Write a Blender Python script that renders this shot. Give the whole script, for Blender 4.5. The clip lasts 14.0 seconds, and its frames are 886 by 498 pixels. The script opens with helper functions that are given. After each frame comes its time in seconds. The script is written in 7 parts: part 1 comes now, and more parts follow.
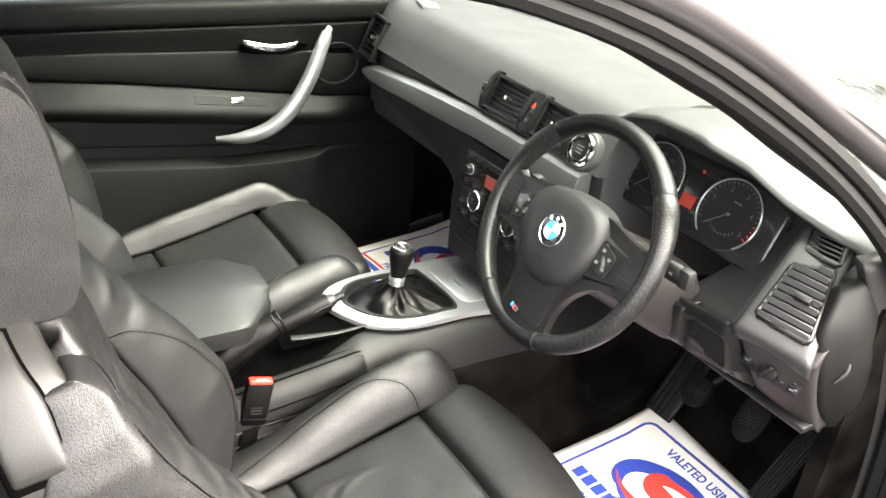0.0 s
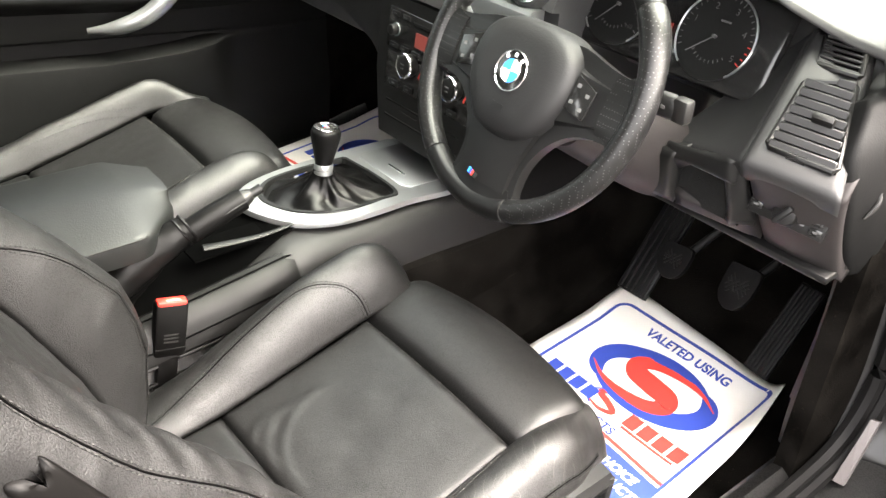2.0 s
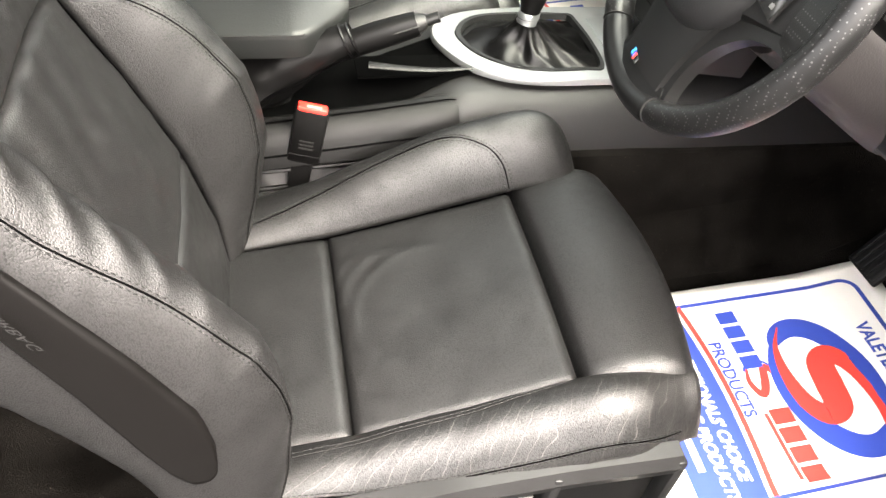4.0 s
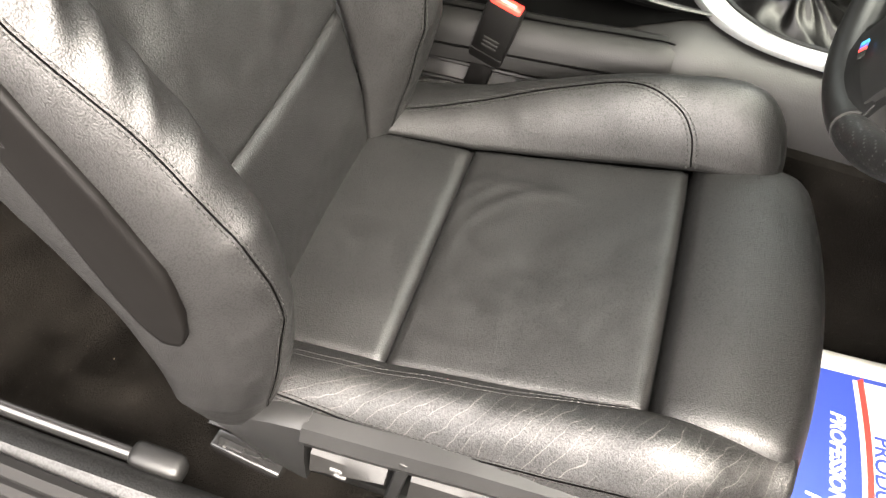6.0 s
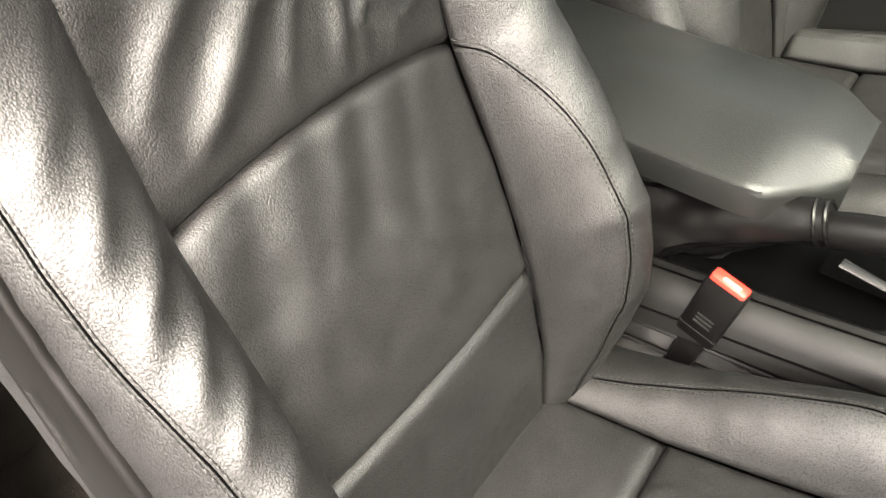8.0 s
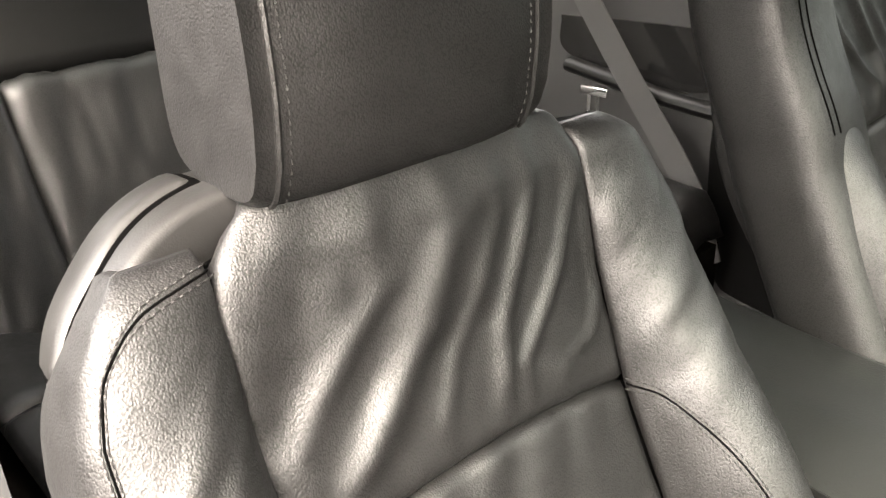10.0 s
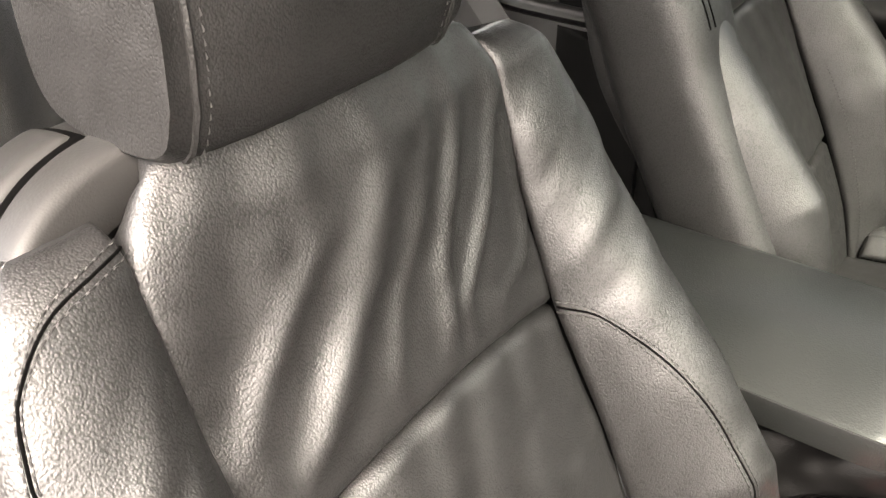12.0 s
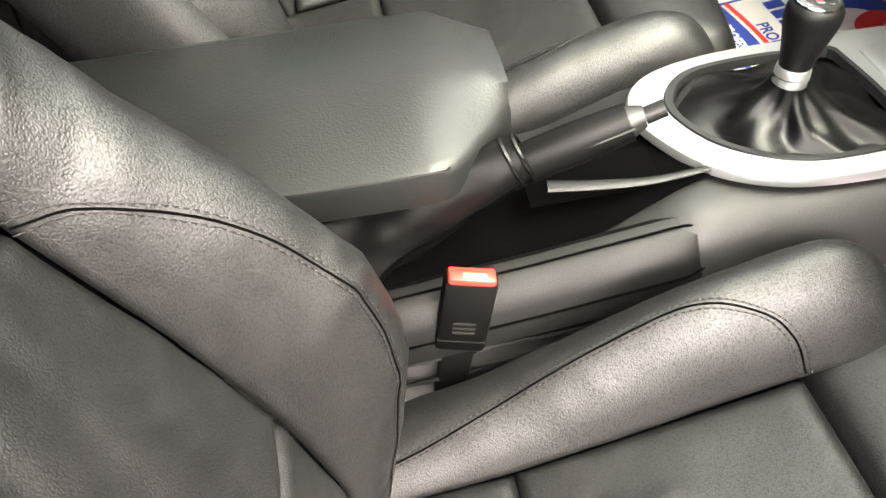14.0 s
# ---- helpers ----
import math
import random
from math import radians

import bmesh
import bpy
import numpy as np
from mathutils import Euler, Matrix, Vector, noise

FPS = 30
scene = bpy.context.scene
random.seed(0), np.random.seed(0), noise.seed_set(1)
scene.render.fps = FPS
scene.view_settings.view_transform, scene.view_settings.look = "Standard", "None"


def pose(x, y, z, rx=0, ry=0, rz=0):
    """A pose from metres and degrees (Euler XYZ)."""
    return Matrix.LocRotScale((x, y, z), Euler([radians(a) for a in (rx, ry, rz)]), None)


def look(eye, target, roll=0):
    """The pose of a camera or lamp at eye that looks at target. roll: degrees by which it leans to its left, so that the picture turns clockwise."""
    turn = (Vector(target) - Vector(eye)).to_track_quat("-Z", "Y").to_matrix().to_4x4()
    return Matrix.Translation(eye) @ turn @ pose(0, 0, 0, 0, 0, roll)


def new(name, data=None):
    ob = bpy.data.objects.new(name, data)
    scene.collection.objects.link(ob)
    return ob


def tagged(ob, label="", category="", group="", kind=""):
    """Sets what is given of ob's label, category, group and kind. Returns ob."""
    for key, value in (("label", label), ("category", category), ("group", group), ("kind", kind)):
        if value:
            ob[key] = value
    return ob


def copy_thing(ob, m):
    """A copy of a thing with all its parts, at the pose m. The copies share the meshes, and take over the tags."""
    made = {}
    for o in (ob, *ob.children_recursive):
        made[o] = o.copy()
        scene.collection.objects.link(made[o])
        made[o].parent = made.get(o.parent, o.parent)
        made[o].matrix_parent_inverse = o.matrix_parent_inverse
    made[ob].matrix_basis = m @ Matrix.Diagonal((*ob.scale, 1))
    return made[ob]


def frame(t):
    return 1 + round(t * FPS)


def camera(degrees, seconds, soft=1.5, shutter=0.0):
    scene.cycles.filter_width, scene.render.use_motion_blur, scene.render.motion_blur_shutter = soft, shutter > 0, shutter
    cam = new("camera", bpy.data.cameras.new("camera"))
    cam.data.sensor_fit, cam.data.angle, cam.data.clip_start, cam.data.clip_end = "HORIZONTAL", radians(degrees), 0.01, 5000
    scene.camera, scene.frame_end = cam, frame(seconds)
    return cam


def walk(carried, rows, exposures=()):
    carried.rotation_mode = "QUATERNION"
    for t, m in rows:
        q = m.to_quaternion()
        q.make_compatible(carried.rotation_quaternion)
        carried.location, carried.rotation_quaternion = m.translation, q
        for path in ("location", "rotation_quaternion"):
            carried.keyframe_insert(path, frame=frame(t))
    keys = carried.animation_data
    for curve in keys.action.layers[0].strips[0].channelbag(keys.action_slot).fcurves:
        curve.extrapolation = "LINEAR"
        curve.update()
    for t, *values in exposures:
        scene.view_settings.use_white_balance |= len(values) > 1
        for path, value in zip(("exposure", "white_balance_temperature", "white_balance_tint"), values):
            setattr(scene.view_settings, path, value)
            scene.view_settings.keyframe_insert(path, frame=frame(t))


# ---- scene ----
cam = camera(54.4, 14.0)
PATH = [
    (0, (1.25, -0.296, 1.495), (-0.224, 0.695, 0.576), 6.3),
    (0.5, (1.236, -0.244, 1.457), (-0.103, 0.91, 0.521), 6.3),
    (1, (1.162, -0.227, 1.4), (-0.136, 0.904, 0.382), 2.5),
    (1.5, (1.101, -0.208, 1.333), (-0.177, 0.908, 0.275), 1.7),
    (2, (1.087, -0.205, 1.312), (-0.208, 0.883, 0.245), 3.2),
    (2.5, (1.077, -0.115, 1.271), (-0.269, 0.826, 0.129), 4.1),
    (3, (1.11, -0.046, 1.265), (-0.266, 0.721, 0.034), 4.4),
    (5.5, (1.005, 0.222, 1.21), (-0.308, 0.098, -0.294), 10.5),
    (6, (0.97, 0.255, 1.192), (-0.273, 0.04, -0.36), 9.8),
    (6.5, (0.932, 0.265, 1.158), (-0.297, -0.01, -0.396), 7.6),
    (7, (0.911, 0.246, 1.153), (-0.357, -0.145, -0.343), 5.3),
    (7.5, (0.858, 0.195, 1.173), (-0.449, -0.338, -0.244), 4.2),
    (8, (0.781, 0.209, 1.187), (-0.468, -0.558, -0.174), 3.4),
    (8.5, (0.749, 0.212, 1.204), (-0.44, -0.786, -0.058), 2.2),
    (9, (0.738, 0.208, 1.219), (-0.436, -0.961, 0.098), 0.9),
    (11.5, (0.725, 0.152, 1.25), (-0.537, -1.191, 0.473), 0.4),
    (12, (0.731, 0.103, 1.223), (-0.659, -0.847, 0.144), 0.3),
    (12.5, (0.732, 0.041, 1.209), (-0.656, -0.431, -0.151), -3.5),
    (13, (0.692, 0.047, 1.177), (-0.611, -0.14, -0.329), -5.2),
    (13.5, (0.661, 0.052, 1.148), (-0.64, 0.05, -0.371), -6.6),
    (14, (0.594, 0.055, 1.115), (-0.819, 0.211, -0.292), -5.1),
]
walk(cam, [(t, look(eye, target, roll)) for t, eye, target, roll in PATH], [(0.0, 4.8, 7200, 11), (3.0, 4.7, 7200, 13), (7.0, 4.85, 7400, 12), (9.0, 4.95, 7500, 12), (11.5, 4.95, 7600, 15), (12.7, 5.0, 7500, 14), (14.0, 4.97, 7400, 13)])

# ---- light: overcast daylight ----
world = bpy.data.worlds.new("overcast_sky")
scene.world = world
world.use_nodes = True
wn, wl = world.node_tree.nodes, world.node_tree.links
sky = wn.new("ShaderNodeTexSky")
sky.sky_type, sky.sun_disc = "NISHITA", False
sky.sun_elevation, sky.sun_rotation = radians(53), radians(53)
sky.air_density, sky.dust_density, sky.ozone_density = 1.0, 4.0, 1.0
soften = wn.new("ShaderNodeHueSaturation")
soften.inputs["Saturation"].default_value = 0.25
wl.new(sky.outputs["Color"], soften.inputs["Color"])
wl.new(soften.outputs["Color"], wn["Background"].inputs["Color"])
wn["Background"].inputs["Strength"].default_value = 0.14
sun = new("sun", bpy.data.lights.new("sun", "SUN"))
sun.data.energy, sun.data.angle, sun.data.color = 1.05, radians(100), (1.0, 0.97, 0.94)
sun.matrix_world = look((1.75, 1.3, 2.9), (0, 0, 0))


# ---- materials ----
def material(name, colour, rough=0.5, metal=0.0, coat=0.0, spec=0.5):
    m = bpy.data.materials.new(name)
    m.use_nodes = True
    p = m.node_tree.nodes["Principled BSDF"]
    p.inputs["Base Color"].default_value = (*colour, 1)
    p.inputs["Roughness"].default_value = rough
    p.inputs["Metallic"].default_value = metal
    p.inputs["Coat Weight"].default_value = coat
    p.inputs["Specular IOR Level"].default_value = spec
    return m


def nodes_of(m):
    return m.node_tree.nodes, m.node_tree.links, m.node_tree.nodes["Principled BSDF"]


def coords(m, scale=(1, 1, 1), kind="Object"):
    n, l, p = nodes_of(m)
    c = n.new("ShaderNodeTexCoord")
    mp = n.new("ShaderNodeMapping")
    mp.inputs["Scale"].default_value = scale
    l.new(c.outputs[kind], mp.inputs["Vector"])
    return mp.outputs["Vector"]


def tex(m, kind, vec, scale, detail=3.0, rough=0.5):
    n, l, p = nodes_of(m)
    t = n.new("ShaderNodeTex" + kind)
    t.inputs["Scale"].default_value = scale
    if kind == "Noise":
        t.inputs["Detail"].default_value = detail
        t.inputs["Roughness"].default_value = rough
    l.new(vec, t.inputs["Vector"])
    return t


def ramp(m, value, lo, hi, a, b):
    n, l, p = nodes_of(m)
    r = n.new("ShaderNodeMapRange")
    r.inputs["From Min"].default_value, r.inputs["From Max"].default_value = lo, hi
    r.inputs["To Min"].default_value, r.inputs["To Max"].default_value = a, b
    l.new(value, r.inputs["Value"])
    return r.outputs["Result"]


def mix_colour(m, fac, a, b):
    n, l, p = nodes_of(m)
    x = n.new("ShaderNodeMix")
    x.data_type = "RGBA"
    for sock, v in ((x.inputs[6], a), (x.inputs[7], b)):
        if isinstance(v, tuple):
            sock.default_value = (*v, 1)
        else:
            l.new(v, sock)
    l.new(fac, x.inputs[0])
    return x.outputs[2]


def bump(m, heights, distance=0.0005):
    """Chain bumps: (height socket, strength, distance)."""
    n, l, p = nodes_of(m)
    last = None
    for h, strength, dist in heights:
        b = n.new("ShaderNodeBump")
        b.inputs["Strength"].default_value, b.inputs["Distance"].default_value = strength, dist
        l.new(h, b.inputs["Height"])
        if last:
            l.new(last, b.inputs["Normal"])
        last = b.outputs["Normal"]
    l.new(last, p.inputs["Normal"])


def leather(name, colour, rough, grain=840.0, strength=0.42, cracks=0.0):
    m = material(name, colour, rough)
    n, l, p = nodes_of(m)
    v = coords(m)
    warp = tex(m, "Noise", v, 60.0, 2.0)
    fine = tex(m, "Noise", v, 900.0, 2.0)
    broad = tex(m, "Noise", v, 9.0, 4.0)
    # pebbles of about two millimetres, uneven, with softer folds between them
    domes = tex(m, "Voronoi", coords(m, (1.0, 1.0, 0.8)), grain)
    domes.feature = "SMOOTH_F1"
    lines = tex(m, "Noise", coords(m, (1.0, 1.0, 0.6)), 900.0, 2.0, 0.5)
    square = n.new("ShaderNodeMath")
    square.operation = "POWER"
    square.inputs[1].default_value = 2.0
    l.new(domes.outputs["Distance"], square.inputs[0])
    pebble = ramp(m, square.outputs[0], 0.0, 0.40, 1.0, 0.0)
    l.new(ramp(m, pebble, 0.0, 0.9, 0.26, 0.46), p.inputs["Specular IOR Level"])
    l.new(mix_colour(m, ramp(m, broad.outputs["Fac"], 0.3, 0.7, 0.0, 1.0), tuple(c * 0.8 for c in colour), tuple(c * 1.2 for c in colour)), p.inputs["Base Color"])
    l.new(ramp(m, warp.outputs["Fac"], 0.3, 0.7, rough - 0.03, rough + 0.07), p.inputs["Roughness"])
    creases = tex(m, "Noise", coords(m, (1.0, 1.6, 0.7)), 34.0, 2.0, 0.45)
    broad2 = tex(m, "Noise", v, 8.0, 2.0)
    bump(m, [(broad2.outputs["Fac"], 0.10, 0.024), (creases.outputs["Fac"], 0.06, 0.004), (lines.outputs["Fac"], strength * 0.5, 0.00030), (pebble, strength * 1.45, 0.00026), (fine.outputs["Fac"], 0.12, 0.0003)])
    if cracks:
        warped = n.new("ShaderNodeVectorMath")
        warped.operation = "MULTIPLY_ADD"
        l.new(tex(m, "Noise", v, 18.0, 2.0).outputs["Color"], warped.inputs[0])
        warped.inputs[1].default_value = (0.03, 0.03, 0.03)
        l.new(v, warped.inputs[2])
        crackle = tex(m, "Voronoi", warped.outputs[0], 190.0)
        crackle.feature = "DISTANCE_TO_EDGE"
        arcs = tex(m, "Wave", warped.outputs[0], 26.0)
        arcs.wave_type, arcs.rings_direction = "RINGS", "Z"
        arcs.inputs["Distortion"].default_value = 3.0
        arcs.inputs["Detail"].default_value = 2.0
        where = tex(m, "Noise", v, 16.0, 3.0)
        def times(a, b):
            q = n.new("ShaderNodeMath")
            q.operation = "MULTIPLY"
            l.new(a, q.inputs[0])
            l.new(b, q.inputs[1])
            return q.outputs[0]
        fine_cracks = times(ramp(m, crackle.outputs["Distance"], 0.0, 0.05, 1.0, 0.0), ramp(m, where.outputs["Fac"], 0.48, 0.62, 0.0, cracks * 0.35))
        long_cracks = times(ramp(m, arcs.outputs["Fac"], 0.992, 0.999, 0.0, 1.0), ramp(m, where.outputs["Fac"], 0.40, 0.50, 0.0, cracks))
        both = n.new("ShaderNodeMath")
        both.operation = "MAXIMUM"
        l.new(fine_cracks, both.inputs[0])
        l.new(long_cracks, both.inputs[1])
        l.new(mix_colour(m, both.outputs[0], colour, (0.075, 0.072, 0.066)), p.inputs["Base Color"])
    return m


def grained_plastic(name, colour, rough=0.55, grain=700.0, strength=0.25):
    m = material(name, colour, rough, spec=0.3)
    n, l, p = nodes_of(m)
    v = coords(m)
    cells = tex(m, "Voronoi", v, grain)
    broad = tex(m, "Noise", v, 12.0, 3.0)
    l.new(ramp(m, broad.outputs["Fac"], 0.3, 0.7, rough - 0.05, rough + 0.06), p.inputs["Roughness"])
    bump(m, [(cells.outputs["Distance"], strength, 0.0003)])
    return m


def carpet(name, colour):
    m = material(name, colour, 1.0, spec=0.0)
    n, l, p = nodes_of(m)
    v = coords(m)
    fuzz = tex(m, "Noise", v, 420.0, 4.0, 0.7)
    swirl = tex(m, "Noise", v, 11.0, 3.0)
    dust = tex(m, "Noise", v, 260.0, 2.0)
    base = mix_colour(m, ramp(m, swirl.outputs["Fac"], 0.35, 0.65, 0.0, 1.0), tuple(c * 0.5 for c in colour), tuple(c * 1.7 for c in colour))
    l.new(mix_colour(m, ramp(m, dust.outputs["Fac"], 0.68, 0.78, 0.0, 0.12), base, (0.16, 0.13, 0.10)), p.inputs["Base Color"])
    bump(m, [(fuzz.outputs["Fac"], 0.9, 0.003)])
    return m


LEATHER = leather("black_leather", (0.0034, 0.0033, 0.0033), 0.46)
LEATHER_WORN = leather("worn_leather", (0.0036, 0.0035, 0.0035), 0.45, cracks=0.5)
LEATHER_SOFT = grained_plastic("gaiter_leather", (0.0012, 0.0011, 0.0011), 0.36, 600.0, 0.3)
PAD_LEATHER = grained_plastic("pad_leather", (0.0014, 0.0013, 0.0013), 0.44, 700.0, 0.4)
nodes_of(PAD_LEATHER)[2].inputs["Specular IOR Level"].default_value = 0.13
nodes_of(LEATHER_SOFT)[2].inputs["Specular IOR Level"].default_value = 0.18
RIM_LEATHER = grained_plastic("rim_leather", (0.0026, 0.0026, 0.0026), 0.38, 900.0, 0.25)
THREAD = material("grey_thread", (0.0055, 0.0053, 0.0052), 0.6, spec=0.35)
ARMREST = grained_plastic("armrest_vinyl", (0.0040, 0.0043, 0.0042), 0.44, 460.0, 0.6)
AIRBAG = grained_plastic("airbag_cover_plastic", (0.0015, 0.0013, 0.0012), 0.42, 900.0, 0.15)
nodes_of(AIRBAG)[2].inputs["Specular IOR Level"].default_value = 0.10
# near black for seam lines and joints, and for painted shade round the handbrake
SEAM_SHADE = material("seam_and_shade_black", (0.0006, 0.0006, 0.0006), 0.95, spec=0.01)
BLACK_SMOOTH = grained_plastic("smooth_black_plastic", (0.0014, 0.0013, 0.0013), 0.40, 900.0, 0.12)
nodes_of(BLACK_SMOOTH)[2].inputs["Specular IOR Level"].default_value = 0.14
# body paint lightened for pillars and front wings, imitating bright sky reflected there
PAINT_LIT = material("black_paint_skylit", (0.055, 0.050, 0.052), 0.3, 0.5, 1.0)
# one plastic in two tones: lightened for the windscreen-lit top, darkened for shaded faces
DASH_LIT = grained_plastic("dash_plastic_lit", (0.034, 0.0343, 0.0348), 0.56, 420.0, 0.4)
DASH_SHADED = grained_plastic("dash_plastic_shaded", (0.0085, 0.0085, 0.0088), 0.52, 420.0, 0.4)
PLASTIC = grained_plastic("black_plastic", (0.0040, 0.0040, 0.0040), 0.42)
VENT_TRIM = grained_plastic("vent_trim_plastic", (0.016, 0.016, 0.0164), 0.46, 700.0, 0.2)
CONSOLE = grained_plastic("console_plastic", (0.0034, 0.0032, 0.0032), 0.52, 520.0, 0.4)
PLASTIC_TAUPE = grained_plastic("lower_dash_plastic", (0.0105, 0.0086, 0.0086), 0.6, 520.0, 0.4)
GLOSS = material("gloss_black", (0.010, 0.010, 0.010), 0.15)
RUBBER = material("black_rubber", (0.0022, 0.0021, 0.0021), 0.66, spec=0.16)
CARPET = carpet("black_carpet", (0.0040, 0.0036, 0.0032))
SILVER = material("satin_silver", (0.40, 0.41, 0.41), 0.32, 0.9)
CHROME = material("chrome", (0.85, 0.86, 0.86), 0.12, 1.0)
RED = material("red_plastic", (0.55, 0.018, 0.012), 0.4)
PAPER = material("paper", (0.80, 0.76, 0.70), 0.75)
BLUE_INK = material("blue_ink", (0.025, 0.055, 0.32), 0.6)
RED_INK = material("red_ink", (0.72, 0.045, 0.035), 0.6)
WHITE_INK = material("white_ink", (0.075, 0.075, 0.075), 0.55)
PAINT = material("black_paint", (0.012, 0.012, 0.013), 0.25, 0.0, 1.0)
GLASS = material("window_glass", (0.9, 0.95, 0.93), 0.0)
DIM_GLASS = material("light_dimming_glass", (0.42, 0.45, 0.45), 0.0)
HEADLINER = carpet("headliner_cloth", (0.012, 0.012, 0.012))
DOOR_VINYL = grained_plastic("door_vinyl", (0.0016, 0.0016, 0.0016), 0.62, 500.0, 0.4)
nodes_of(DOOR_VINYL)[2].inputs["Specular IOR Level"].default_value = 0.16
JAMB_PAINT = material("jamb_paint", (0.0025, 0.0025, 0.0026), 0.32, spec=0.35)
SATIN = grained_plastic("satin_plastic", (0.007, 0.007, 0.007), 0.36, 900.0, 0.15)
SILL = leather("sill_vinyl", (0.0030, 0.0030, 0.0030), 0.40, 500.0, 0.35)
GREY_TRIM = grained_plastic("grey_plastic", (0.0075, 0.0073, 0.0071), 0.45)


def pane_glass(m, tint):
    """Thin tinted glass: clear through, glossy at a slant."""
    n, l, p = nodes_of(m)
    clear, shine, both, edge = n.new("ShaderNodeBsdfTransparent"), n.new("ShaderNodeBsdfGlossy"), n.new("ShaderNodeMixShader"), n.new("ShaderNodeFresnel")
    clear.inputs["Color"].default_value = (*tint, 1)
    shine.inputs["Roughness"].default_value = 0.02
    edge.inputs["IOR"].default_value = 1.45
    l.new(edge.outputs[0], both.inputs[0])
    l.new(clear.outputs[0], both.inputs[1])
    l.new(shine.outputs[0], both.inputs[2])
    l.new(both.outputs[0], n["Material Output"].inputs["Surface"])
    n.remove(p)


pane_glass(GLASS, (0.84, 0.92, 0.86))
# side and rear panes: tint added to cut the daylight entering the cabin
pane_glass(DIM_GLASS, (0.24, 0.27, 0.26))


# ---- builders ----
def mesh_object(name, verts, faces, mat, parent=None, label="", smooth=True):
    me = bpy.data.meshes.new(name)
    me.from_pydata([tuple(v) for v in verts], [], faces)
    me.update()
    if smooth:
        me.polygons.foreach_set("use_smooth", [True] * len(me.polygons))
    me.materials.append(mat)
    ob = new(name, me)
    if parent is not None:
        ob.parent = parent
    if label:
        tagged(ob, label)
    return ob


def part(name, bm, mat, parent=None, label="", smooth=True, sharp=40):
    me = bpy.data.meshes.new(name)
    bmesh.ops.recalc_face_normals(bm, faces=bm.faces)
    bm.to_mesh(me)
    bm.free()
    if smooth:
        me.polygons.foreach_set("use_smooth", [True] * len(me.polygons))
        me.set_sharp_from_angle(angle=radians(sharp))
    me.materials.append(mat)
    ob = new(name, me)
    if parent is not None:
        ob.parent = parent
    if label:
        tagged(ob, label)
    return ob


def thing(name, label, category, group="", kind="", at=(0, 0, 0)):
    ob = new(name)
    ob.empty_display_size = 0.05
    ob.location = at
    return tagged(ob, label, category, group, kind)


def box(sx, sy, sz, m=None, bevel=0.0, seg=2):
    bm = bmesh.new()
    bmesh.ops.create_cube(bm, size=1.0, matrix=Matrix.Diagonal((sx, sy, sz, 1)))
    if bevel:
        bmesh.ops.bevel(bm, geom=bm.edges[:], offset=bevel, segments=seg, profile=0.5, affect="EDGES")
    if m is not None:
        bm.transform(m)
    return bm


def cyl(r, h, m=None, r2=None, seg=32, bevel=0.0):
    bm = bmesh.new()
    bmesh.ops.create_cone(bm, cap_ends=True, segments=seg, radius1=r, radius2=r if r2 is None else r2, depth=h)
    if bevel:
        rims = [e for e in bm.edges if abs(e.verts[0].co.z - e.verts[1].co.z) < 1e-6]
        bmesh.ops.bevel(bm, geom=rims, offset=bevel, segments=2, profile=0.5, affect="EDGES")
    if m is not None:
        bm.transform(m)
    return bm


def join(*bms):
    out = bmesh.new()
    for b in bms:
        me = bpy.data.meshes.new("tmp")
        b.to_mesh(me)
        b.free()
        out.from_mesh(me)
        bpy.data.meshes.remove(me)
    return out


def prism(outline, depth, m=None, bevel=0.0):
    """An outline in the xy plane, thickened from z=0 up to depth."""
    bm = bmesh.new()
    lo = [bm.verts.new((x, y, 0)) for x, y in outline]
    hi = [bm.verts.new((x, y, depth)) for x, y in outline]
    bm.faces.new(lo[::-1])
    top = bm.faces.new(hi)
    for i in range(len(lo)):
        j = (i + 1) % len(lo)
        bm.faces.new((lo[i], lo[j], hi[j], hi[i]))
    if bevel:
        bmesh.ops.bevel(bm, geom=list(top.edges), offset=bevel, segments=2, profile=0.5, affect="EDGES")
    if m is not None:
        bm.transform(m)
    return bm


def catmull(points, n):
    """n points along a smooth curve through the given ones."""
    p = [Vector(q) for q in points]
    p = [2 * p[0] - p[1], *p, 2 * p[-1] - p[-2]]
    out = []
    for k in range(n):
        s = k / (n - 1) * (len(p) - 3)
        i = min(int(s), len(p) - 4)
        f = s - i
        a, b, c, d = p[i:i + 4]
        out.append(0.5 * ((2 * b) + (c - a) * f + (2 * a - 5 * b + 4 * c - d) * f * f + (3 * b - a - 3 * c + d) * f ** 3))
    return out


def interp(x, xs, ys):
    return float(np.interp(x, xs, ys))


def smooth_step(x, a, b):
    t = min(1.0, max(0.0, (x - a) / (b - a)))
    return t * t * (3 - 2 * t)


